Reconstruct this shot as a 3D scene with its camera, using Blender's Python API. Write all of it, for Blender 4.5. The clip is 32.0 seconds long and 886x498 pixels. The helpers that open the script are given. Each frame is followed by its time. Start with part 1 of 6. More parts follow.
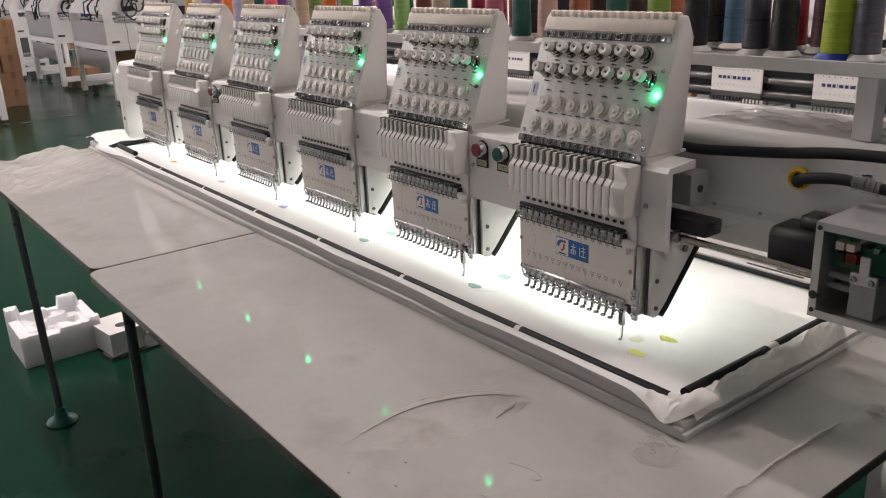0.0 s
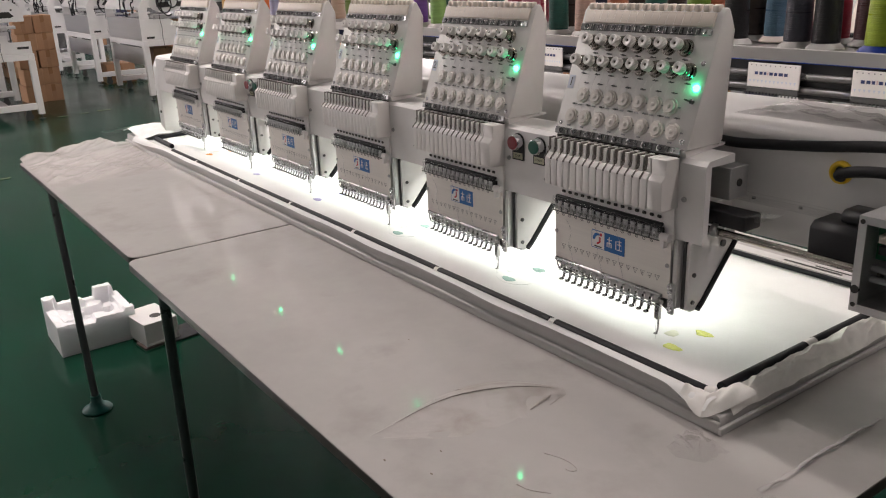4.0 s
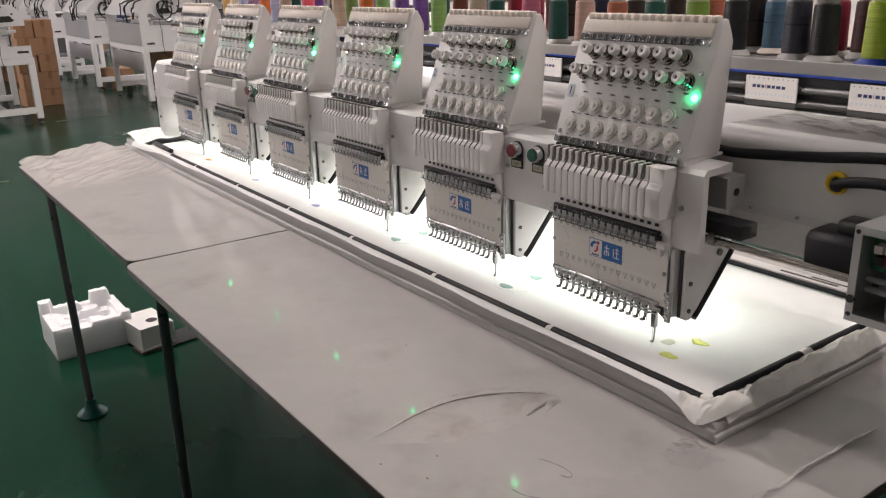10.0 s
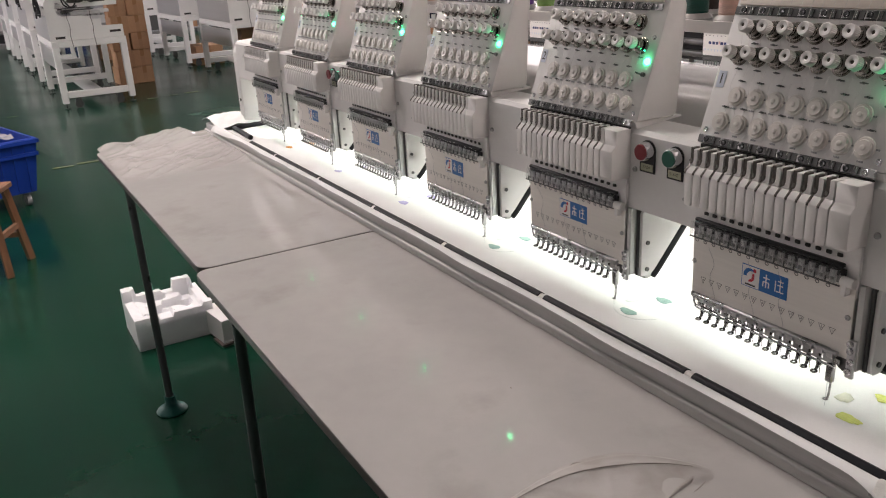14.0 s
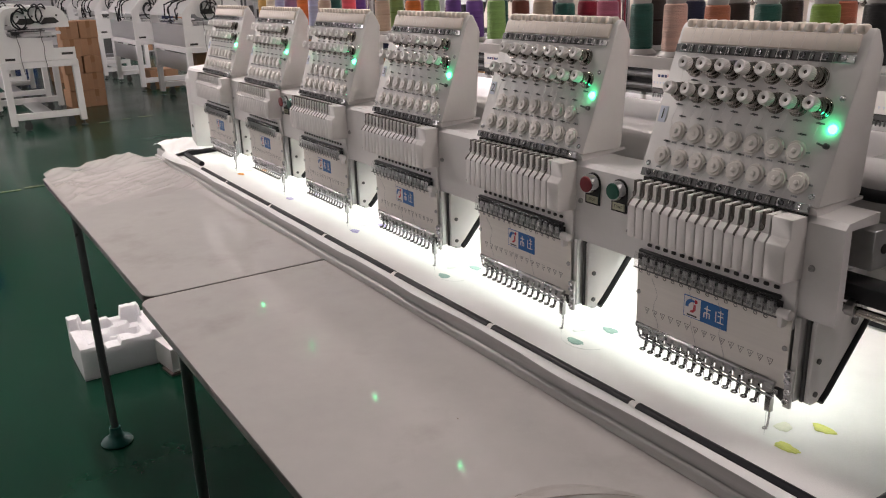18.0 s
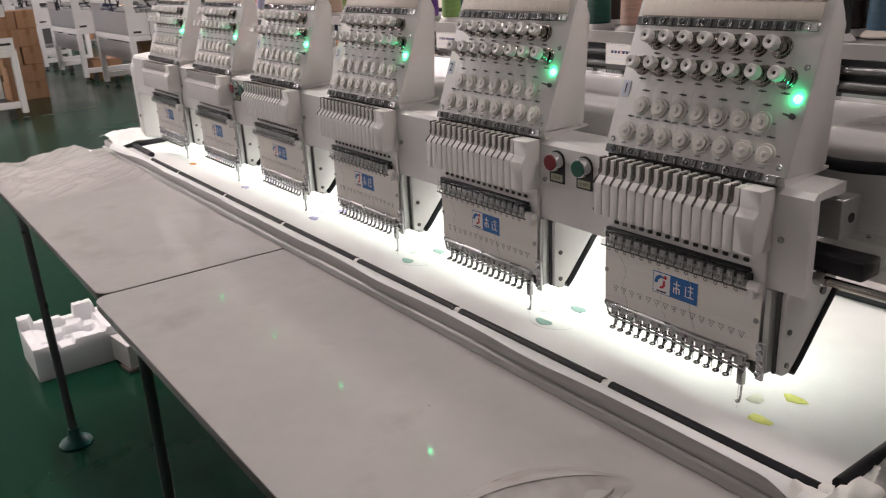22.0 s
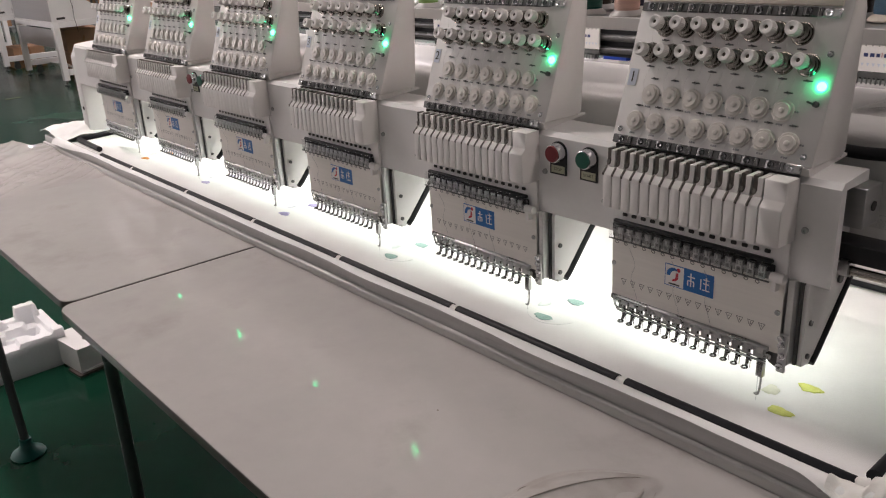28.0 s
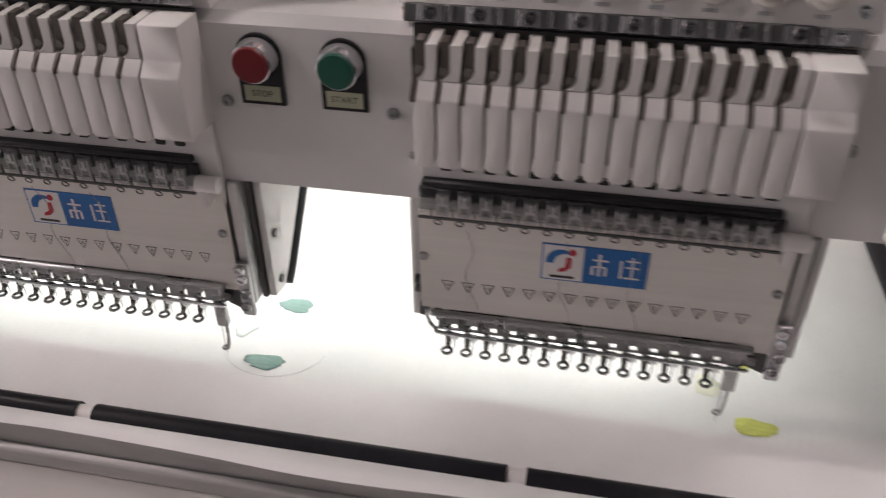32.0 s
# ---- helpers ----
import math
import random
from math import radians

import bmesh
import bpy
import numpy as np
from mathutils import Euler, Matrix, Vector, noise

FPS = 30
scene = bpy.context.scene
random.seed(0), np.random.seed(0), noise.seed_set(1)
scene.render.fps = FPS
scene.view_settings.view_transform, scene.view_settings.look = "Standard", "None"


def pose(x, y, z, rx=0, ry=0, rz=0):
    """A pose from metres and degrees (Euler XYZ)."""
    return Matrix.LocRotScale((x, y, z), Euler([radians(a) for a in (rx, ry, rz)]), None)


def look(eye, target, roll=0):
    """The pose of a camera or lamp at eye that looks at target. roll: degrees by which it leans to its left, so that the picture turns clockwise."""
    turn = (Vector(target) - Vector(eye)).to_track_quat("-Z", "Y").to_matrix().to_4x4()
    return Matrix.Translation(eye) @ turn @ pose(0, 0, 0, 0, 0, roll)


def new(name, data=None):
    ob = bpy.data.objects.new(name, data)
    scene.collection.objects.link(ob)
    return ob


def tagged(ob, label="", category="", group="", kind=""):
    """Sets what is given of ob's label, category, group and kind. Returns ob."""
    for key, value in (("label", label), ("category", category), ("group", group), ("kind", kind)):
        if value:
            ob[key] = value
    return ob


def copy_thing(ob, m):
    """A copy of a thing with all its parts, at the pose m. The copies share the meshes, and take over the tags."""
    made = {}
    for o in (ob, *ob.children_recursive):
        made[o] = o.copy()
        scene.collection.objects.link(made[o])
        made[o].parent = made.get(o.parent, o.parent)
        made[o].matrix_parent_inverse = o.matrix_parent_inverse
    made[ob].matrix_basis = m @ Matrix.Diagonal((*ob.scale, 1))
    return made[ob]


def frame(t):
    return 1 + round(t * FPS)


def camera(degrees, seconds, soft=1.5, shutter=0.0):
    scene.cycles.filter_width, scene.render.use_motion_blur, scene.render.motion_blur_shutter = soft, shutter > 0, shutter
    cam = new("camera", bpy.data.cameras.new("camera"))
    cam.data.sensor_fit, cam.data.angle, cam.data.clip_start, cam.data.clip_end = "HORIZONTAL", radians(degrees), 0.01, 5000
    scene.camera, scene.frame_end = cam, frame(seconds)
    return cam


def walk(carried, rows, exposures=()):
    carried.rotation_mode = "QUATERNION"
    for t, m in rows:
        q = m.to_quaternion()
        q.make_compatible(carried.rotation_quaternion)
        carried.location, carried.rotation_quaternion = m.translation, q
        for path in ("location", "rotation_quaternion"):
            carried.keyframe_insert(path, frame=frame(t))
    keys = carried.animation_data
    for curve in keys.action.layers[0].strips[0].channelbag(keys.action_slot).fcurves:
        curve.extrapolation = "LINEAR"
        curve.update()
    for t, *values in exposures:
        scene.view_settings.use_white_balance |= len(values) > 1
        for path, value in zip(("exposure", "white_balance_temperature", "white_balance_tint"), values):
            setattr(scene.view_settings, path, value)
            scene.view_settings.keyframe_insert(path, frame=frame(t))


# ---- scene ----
PATH = [
    (0, (0.7769, -0.9825, 1.5146), (-0.7368, 0.1560, 0.8723), -2.40),
    (0.5, (0.7827, -0.9863, 1.5130), (-0.7316, 0.1541, 0.8757), -2.23),
    (1, (0.7830, -0.9898, 1.5106), (-0.7343, 0.1492, 0.8777), -2.03),
    (1.5, (0.7842, -0.9878, 1.5107), (-0.7400, 0.1433, 0.8804), -2.06),
    (2, (0.7854, -0.9927, 1.5115), (-0.7482, 0.1282, 0.8857), -2.17),
    (2.5, (0.7877, -1.0006, 1.5150), (-0.7542, 0.1111, 0.8931), -2.39),
    (3, (0.7860, -0.9997, 1.5110), (-0.7650, 0.0998, 0.8902), -2.33),
    (3.5, (0.7795, -0.9986, 1.5095), (-0.7732, 0.0912, 0.8760), -2.37),
    (5.5, (0.7725, -0.9997, 1.5010), (-0.7737, 0.0794, 0.8341), -2.08),
    (6, (0.7717, -0.9977, 1.4992), (-0.7753, 0.0768, 0.8265), -2.08),
    (6.5, (0.7706, -0.9999, 1.4940), (-0.7749, 0.0690, 0.8092), -2.12),
    (7, (0.7707, -0.9982, 1.4909), (-0.7749, 0.0605, 0.7906), -2.02),
    (7.5, (0.7683, -0.9992, 1.4900), (-0.7742, 0.0539, 0.7748), -2.09),
    (8, (0.7658, -0.9989, 1.4928), (-0.7792, 0.0473, 0.7728), -2.17),
    (8.5, (0.7690, -1.0022, 1.4952), (-0.7793, 0.0482, 0.7886), -2.17),
    (9, (0.7708, -1.0012, 1.4932), (-0.7801, 0.0567, 0.8037), -2.05),
    (9.5, (0.7765, -1.0035, 1.5039), (-0.7763, 0.0658, 0.8365), -2.06),
    (10, (0.7800, -1.0048, 1.5047), (-0.7728, 0.0901, 0.8803), -1.62),
    (10.5, (0.7813, -1.0038, 1.5092), (-0.7674, 0.1106, 0.9096), -1.39),
    (11, (0.7816, -1.0019, 1.5099), (-0.7636, 0.1224, 0.9196), -1.50),
    (11.5, (0.7728, -1.0034, 1.5051), (-0.7798, 0.1040, 0.9025), -1.23),
    (12, (0.7384, -1.0146, 1.5016), (-0.8617, 0.0072, 0.8725), -0.92),
    (12.5, (0.6812, -0.9980, 1.5040), (-0.9673, -0.0712, 0.8533), -2.10),
    (13, (0.6322, -0.9585, 1.5080), (-1.0245, -0.0523, 0.8491), -2.91),
    (13.5, (0.5846, -0.9201, 1.5078), (-1.0694, -0.0183, 0.8362), -3.12),
    (14, (0.5492, -0.8935, 1.5011), (-1.0956, 0.0188, 0.8212), -3.16),
    (14.5, (0.5399, -0.8923, 1.5071), (-1.0857, 0.0632, 0.8403), -2.87),
    (15, (0.5478, -0.8890, 1.5057), (-1.0562, 0.1175, 0.8620), -2.40),
    (15.5, (0.5538, -0.8858, 1.5041), (-1.0350, 0.1502, 0.8698), -2.23),
    (17.5, (0.5554, -0.8799, 1.5042), (-1.0530, 0.1342, 0.8842), -1.79),
    (18, (0.5566, -0.8804, 1.5061), (-1.0511, 0.1325, 0.8822), -1.90),
    (18.5, (0.5578, -0.8790, 1.5021), (-1.0498, 0.1328, 0.8758), -1.86),
    (19, (0.5581, -0.8787, 1.5001), (-1.0511, 0.1289, 0.8717), -1.63),
    (19.5, (0.5546, -0.8809, 1.4958), (-1.0547, 0.1276, 0.8687), -1.02),
    (20, (0.5521, -0.8811, 1.4939), (-1.0522, 0.1301, 0.8582), -0.87),
    (20.5, (0.5476, -0.8746, 1.4921), (-1.0441, 0.1481, 0.8438), -1.18),
    (21, (0.5446, -0.8787, 1.4934), (-1.0318, 0.1612, 0.8351), -1.28),
    (21.5, (0.5391, -0.8767, 1.4925), (-1.0294, 0.1722, 0.8292), -1.79),
    (22, (0.5290, -0.8760, 1.5004), (-1.0101, 0.2128, 0.8327), -3.05),
    (22.5, (0.5145, -0.8943, 1.5039), (-0.9880, 0.2500, 0.8460), -2.98),
    (23, (0.4933, -0.9141, 1.5092), (-1.0000, 0.2432, 0.8528), -2.97),
    (23.5, (0.4736, -0.9143, 1.5144), (-1.0291, 0.2221, 0.8431), -3.97),
    (24, (0.4658, -0.9188, 1.5169), (-1.0331, 0.2196, 0.8407), -4.49),
    (24.5, (0.4566, -0.9289, 1.5153), (-1.0329, 0.2176, 0.8321), -4.33),
    (25, (0.4538, -0.9309, 1.5157), (-1.0216, 0.2334, 0.8320), -4.24),
    (25.5, (0.4523, -0.9318, 1.5161), (-1.0120, 0.2492, 0.8373), -4.01),
    (27.5, (0.4437, -0.9298, 1.5116), (-1.0025, 0.2656, 0.8192), -3.19),
    (28, (0.4300, -0.9172, 1.5087), (-1.0042, 0.2803, 0.7953), -3.22),
    (28.5, (0.4084, -0.9126, 1.5012), (-0.9926, 0.3079, 0.7612), -2.96),
    (29, (0.3565, -0.8916, 1.4848), (-0.9398, 0.4026, 0.6819), -2.30),
    (29.5, (0.3154, -0.8713, 1.4878), (-0.8674, 0.4991, 0.6375), -3.69),
    (30, (0.2500, -0.8099, 1.4791), (-0.8666, 0.6048, 0.6120), -4.49),
    (30.5, (0.1587, -0.6999, 1.4523), (-0.9017, 0.7544, 0.5800), -4.12),
    (31, (0.0634, -0.6082, 1.4436), (-0.7504, 0.9180, 0.4393), -5.11),
    (31.6, (-0.0681, -0.5673, 1.4052), (-0.3871, 1.0844, 0.3234), -1.12),
    (32, (-0.1380, -0.5121, 1.4104), (-0.4618, 1.0882, 0.2554), -0.51),
]
cam = camera(56.25, 32.0, soft=1.1, shutter=0.5)
walk(cam, [(t, look(eye, target, roll)) for t, eye, target, roll in PATH],
     exposures=((0.0, -0.29, 6500, 10), (6.0, -0.28, 6500, 9), (9.5, -0.24, 6500, 10), (14.0, -0.34, 6500, 10), (20.0, -0.40, 6500, 11), (25.0, -0.37, 6500, 11), (27.0, -0.38, 6500, 11), (28.5, -0.48, 6500, 11), (30.0, -0.54, 6500, 11), (30.7, -0.73, 6500, 10), (31.4, -0.68, 6450, 15), (32.0, -0.45, 6450, 16)))

# ---- world and light ----
TABLE = 0.895          # height of the table tops
CLOTH = 0.925          # height of the stretched cloth
PITCH = 0.4            # distance from head to head
HEADS = 6
world = bpy.data.worlds.new("world")
scene.world = world
world.use_nodes = True
world.node_tree.nodes["Background"].inputs[0].default_value = (0.62, 0.66, 0.72, 1)
world.node_tree.nodes["Background"].inputs[1].default_value = 0.05
scene.view_settings.exposure = 0.0


def area_lamp(name, m, sx, sy, watts, colour=(1, 1, 1)):
    data = bpy.data.lights.new(name, "AREA")
    data.shape, data.size, data.size_y, data.energy, data.color = "RECTANGLE", sx, sy, watts, colour
    ob = new(name, data)
    ob.matrix_world = m
    return ob


# ---- materials ----
def mat(name, colour, rough=0.5, metal=0.0, var=0.06, scale=8.0, bump=0.0, bscale=120.0, spec=0.5, emit=None, glow=0.0,
        trans=0.0, alpha=1.0, coat=0.0, rvar=0.08, stretch=(1, 1, 1), dirt=None):
    m = bpy.data.materials.new(name)
    m.use_nodes = True
    nt = m.node_tree
    p = nt.nodes["Principled BSDF"]
    p.inputs["Base Color"].default_value = (*colour, 1)
    p.inputs["Roughness"].default_value = rough
    p.inputs["Metallic"].default_value = metal
    p.inputs["Specular IOR Level"].default_value = spec
    p.inputs["Transmission Weight"].default_value = trans
    p.inputs["Alpha"].default_value = alpha
    p.inputs["Coat Weight"].default_value = coat
    if emit:
        p.inputs["Emission Color"].default_value = (*emit, 1)
        p.inputs["Emission Strength"].default_value = glow
    tc = nt.nodes.new("ShaderNodeTexCoord")
    mp = nt.nodes.new("ShaderNodeMapping")
    mp.inputs["Scale"].default_value = stretch
    nt.links.new(tc.outputs["Object"], mp.inputs[0])
    if var > 0:
        n1 = nt.nodes.new("ShaderNodeTexNoise")
        n1.inputs["Scale"].default_value, n1.inputs["Detail"].default_value = scale, 6.0
        n2 = nt.nodes.new("ShaderNodeTexNoise")
        n2.inputs["Scale"].default_value, n2.inputs["Detail"].default_value = scale * 13, 3.0
        nt.links.new(mp.outputs[0], n1.inputs[0])
        nt.links.new(mp.outputs[0], n2.inputs[0])
        add = nt.nodes.new("ShaderNodeMath")
        add.operation = "MULTIPLY_ADD"
        add.inputs[1].default_value = 0.4
        nt.links.new(n2.outputs[0], add.inputs[0])
        nt.links.new(n1.outputs[0], add.inputs[2])
        ramp = nt.nodes.new("ShaderNodeMapRange")
        ramp.inputs[1].default_value, ramp.inputs[2].default_value = 0.45, 0.95
        ramp.inputs[3].default_value, ramp.inputs[4].default_value = 1 - var, 1 + var
        nt.links.new(add.outputs[0], ramp.inputs[0])
        oi = nt.nodes.new("ShaderNodeObjectInfo")
        orr = nt.nodes.new("ShaderNodeMapRange")
        orr.inputs[3].default_value, orr.inputs[4].default_value = 1 - var * 0.5, 1 + var * 0.5
        nt.links.new(oi.outputs["Random"], orr.inputs[0])
        mul = nt.nodes.new("ShaderNodeMath")
        mul.operation = "MULTIPLY"
        nt.links.new(ramp.outputs[0], mul.inputs[0])
        nt.links.new(orr.outputs[0], mul.inputs[1])
        vm = nt.nodes.new("ShaderNodeVectorMath")
        vm.operation = "SCALE"
        vm.inputs[0].default_value = colour
        nt.links.new(mul.outputs[0], vm.inputs["Scale"])
        nt.links.new(vm.outputs[0], p.inputs["Base Color"])
        if dirt:
            # stains: colour, size, how little is covered, how strong
            dcol, dscale, cover, amount = dirt
            nd = nt.nodes.new("ShaderNodeTexNoise")
            nd.inputs["Scale"].default_value, nd.inputs["Detail"].default_value = dscale, 8.0
            nd.inputs["Roughness"].default_value = 0.62
            nt.links.new(mp.outputs[0], nd.inputs[0])
            dr = nt.nodes.new("ShaderNodeMapRange")
            dr.inputs[1].default_value, dr.inputs[2].default_value = cover, cover + 0.22
            dr.inputs[3].default_value, dr.inputs[4].default_value = 0.0, amount
            nt.links.new(nd.outputs[0], dr.inputs[0])
            mx = nt.nodes.new("ShaderNodeMix")
            mx.data_type = "RGBA"
            mx.inputs[7].default_value = (*dcol, 1)
            nt.links.new(dr.outputs[0], mx.inputs[0])
            nt.links.new(vm.outputs[0], mx.inputs[6])
            nt.links.new(mx.outputs[2], p.inputs["Base Color"])
        rr = nt.nodes.new("ShaderNodeMapRange")
        rr.inputs[1].default_value, rr.inputs[2].default_value = 0.3, 0.7
        rr.inputs[3].default_value, rr.inputs[4].default_value = max(0.02, rough - rvar), min(1, rough + rvar)
        nt.links.new(n1.outputs[0], rr.inputs[0])
        nt.links.new(rr.outputs[0], p.inputs["Roughness"])
    if bump > 0:
        nb = nt.nodes.new("ShaderNodeTexNoise")
        nb.inputs["Scale"].default_value, nb.inputs["Detail"].default_value = bscale, 5.0
        bp = nt.nodes.new("ShaderNodeBump")
        bp.inputs["Strength"].default_value, bp.inputs["Distance"].default_value = bump, 0.002
        nt.links.new(mp.outputs[0], nb.inputs[0])
        nt.links.new(nb.outputs[0], bp.inputs["Height"])
        nt.links.new(bp.outputs[0], p.inputs["Normal"])
    return m


WHITE = mat("white_enamel", (0.78, 0.765, 0.755), 0.42, var=0.03, bump=0.08, bscale=500)
PLASTIC = mat("white_plastic", (0.80, 0.775, 0.755), 0.38, var=0.03, bump=0.04, bscale=300)
CREAM = mat("cream_plastic", (0.80, 0.72, 0.64), 0.45, var=0.04)
PLATE = mat("brushed_plate", (0.80, 0.765, 0.715), 0.4, var=0.04, scale=5, stretch=(1, 1, 40))
CHROME = mat("chrome", (0.62, 0.62, 0.64), 0.14, 1.0, var=0.05)
POLISHED = mat("dark_polished_steel", (0.10, 0.10, 0.105), 0.22, 0.9, var=0.12, scale=30)
HOOKM = mat("worn_dark_steel", (0.22, 0.215, 0.21), 0.26, 1.0, var=0.15, scale=40)
STEEL = mat("steel", (0.42, 0.42, 0.42), 0.28, 1.0, var=0.1, scale=30)
DARKSTEEL = mat("dark_steel", (0.13, 0.13, 0.13), 0.35, 0.8, var=0.15, scale=30)
ALU = mat("aluminium", (0.58, 0.58, 0.58), 0.38, 0.75, var=0.08, scale=6, stretch=(0.2, 4, 4))
BLACK = mat("black_rubber", (0.014, 0.014, 0.016), 0.6, var=0.2, scale=20, spec=0.25)
TUBEBLACK = mat("glossy_black_tube", (0.016, 0.016, 0.019), 0.42, var=0.2, scale=20, spec=0.14, dirt=((0.03, 0.03, 0.03), 30.0, 0.55, 0.5))
BLACKP = mat("black_plastic", (0.018, 0.018, 0.020), 0.42, var=0.15, scale=20, spec=0.3)
LIPM = mat("pale_aluminium_lip", (0.56, 0.55, 0.54), 0.45, 0.3, var=0.08, scale=6, stretch=(0.2, 4, 4))
FRAMEM = mat("dull_aluminium_frame", (0.50, 0.49, 0.48), 0.5, 0.3, var=0.10, scale=6, stretch=(0.2, 4, 4), dirt=((0.26, 0.25, 0.24), 30.0, 0.60, 0.6))
HEMM = mat("soiled_cloth_hem", (0.90, 0.885, 0.85), 0.9, var=0.05, scale=14, bump=0.4, bscale=600, dirt=((0.66, 0.61, 0.52), 16.0, 0.58, 0.5))
BRONZE = mat("dark_tension_disc", (0.31, 0.285, 0.26), 0.17, 1.0, var=0.15, scale=40)
# near-black colour standing in for the shade inside holes, slots and gaps
GAPSHADE = mat("recess_shade", (0.03, 0.028, 0.026), 0.7, var=0.1)
CLEAR = mat("clear_acrylic", (0.9, 0.93, 0.93), 0.06, var=0, trans=1.0, alpha=0.14)
LAMINATE = mat("white_laminate", (0.455, 0.437, 0.424), 0.065, var=0.07, scale=2.2, bump=0.012, bscale=40, rvar=0.035, spec=0.65, dirt=((0.30, 0.275, 0.25), 5.0, 0.55, 0.55))
FILMB = mat("lifted_film", (0.43, 0.41, 0.395), 0.40, var=0.08, scale=8, bump=0.05, bscale=45, rvar=0.06, spec=0.35, dirt=((0.24, 0.20, 0.165), 13.0, 0.46, 0.6))
# painted shade of the film's folds, mixed with brown dirt
CREASEM = mat("soiled_crease_shade", (0.35, 0.325, 0.30), 0.6, var=0.3, scale=40, spec=0.3)
WHEELM = mat("aged_wheel_plastic", (0.74, 0.70, 0.655), 0.36, var=0.05, scale=30)
EDGE = mat("brown_edge_band", (0.06, 0.045, 0.04), 0.4, var=0.2, scale=12)
CLOTHM = mat("white_cloth", (0.84, 0.84, 0.83), 0.85, var=0.03, scale=20, bump=0.3, bscale=900)
FILM = mat("plastic_film", (0.86, 0.84, 0.82), 0.10, var=0.06, scale=9, alpha=0.18, bump=0.5, bscale=45)
SMOKEM = mat("smoky_dark_plastic", (0.055, 0.055, 0.058), 0.18, var=0.25, scale=60)
SMOKEP = mat("smoky_pale_plastic", (0.34, 0.335, 0.33), 0.20, var=0.15, scale=50)
CLIPM = mat("polished_clip_steel", (0.30, 0.295, 0.30), 0.14, 1.0, var=0.25, scale=60)
FILMW = mat("milky_film", (0.66, 0.625, 0.61), 0.16, var=0.05, scale=9, alpha=0.6, bump=0.3, bscale=30)
FILMS = mat("crumpled_film", (0.70, 0.66, 0.64), 0.14, var=0.08, scale=30, alpha=0.24, bump=0.8, bscale=70)
RED = mat("red_button", (0.18, 0.010, 0.017), 0.35, var=0.08)
GREEN = mat("green_button", (0.01, 0.09, 0.06), 0.35, var=0.08)
LED = mat("green_led", (0.1, 0.8, 0.4), 0.3, var=0, emit=(0.03, 1.0, 0.36), glow=32.0)
BLUEINK = mat("blue_ink", (0.015, 0.14, 0.42), 0.4, var=0.06)
NAVYINK = mat("navy_ink", (0.03, 0.045, 0.15), 0.5, var=0.1)
REDINK = mat("red_ink", (0.55, 0.03, 0.05), 0.4, var=0.06)
INK = mat("black_ink", (0.05, 0.05, 0.05), 0.6, var=0.1)
LABEL = mat("grey_label", (0.64, 0.68, 0.78), 0.5, var=0.04)
LEGEND = mat("legend_label", (0.42, 0.42, 0.30), 0.5, var=0.05)
FLOORM = mat("green_epoxy_floor", (0.0022, 0.031, 0.0165), 0.22, var=0.25, scale=0.8, bump=0.05, bscale=6, rvar=0.06, spec=0.2, dirt=((0.005, 0.036, 0.023), 1.3, 0.50, 0.7))
YELLOWLINE = mat("worn_yellow_paint", (0.24, 0.24, 0.12), 0.4, var=0.5, scale=14, dirt=((0.004, 0.040, 0.022), 30.0, 0.42, 0.9))
CARTON = mat("cardboard", (0.36, 0.20, 0.11), 0.8, var=0.1, scale=4, bump=0.1, bscale=200)
FOAM = mat("polystyrene_foam", (0.80, 0.80, 0.82), 0.8, var=0.04, bump=0.5, bscale=220)
BLUEP = mat("blue_plastic", (0.012, 0.05, 0.36), 0.4, var=0.1, scale=4)
WOOD = mat("worn_wood", (0.20, 0.09, 0.045), 0.55, var=0.3, scale=6, stretch=(8, 8, 1), bump=0.2, bscale=60)
TEALP = mat("teal_plastic", (0.004, 0.10, 0.085), 0.4, var=0.1)
LEGM = mat("dark_tube", (0.09, 0.10, 0.10), 0.32, 0.6, var=0.15, scale=10)
foam = FOAM.node_tree.nodes["Principled BSDF"].inputs
foam["Subsurface Weight"].default_value = 0.6
foam["Subsurface Radius"].default_value = (1.0, 1.0, 1.0)
foam["Subsurface Scale"].default_value = 0.05
WALLM = mat("pale_wall_paint", (0.68, 0.66, 0.66), 0.8, var=0.1, scale=1.5)
CEIL = mat("ceiling_sheet", (0.80, 0.78, 0.78), 0.8, var=0.08, scale=2)
TUBE = mat("lamp_tube", (0.9, 0.9, 0.9), 0.4, var=0, emit=(1.0, 0.97, 0.93), glow=6.0)
LAMPM = mat("lamp_diffuser", (0.9, 0.9, 0.9), 0.4, var=0, emit=(1.0, 1.0, 0.97), glow=8.0)
PCB = mat("green_circuit_board", (0.01, 0.11, 0.05), 0.35, var=0.25, scale=60)
YELLOWR = mat("yellow_rubber", (0.75, 0.50, 0.02), 0.5, var=0.1, scale=20)
GREYP = mat("grey_plastic", (0.30, 0.30, 0.31), 0.4, var=0.06)
TRANSP = mat("frosted_spool_base", (0.50, 0.49, 0.48), 0.35, var=0.1, scale=30)


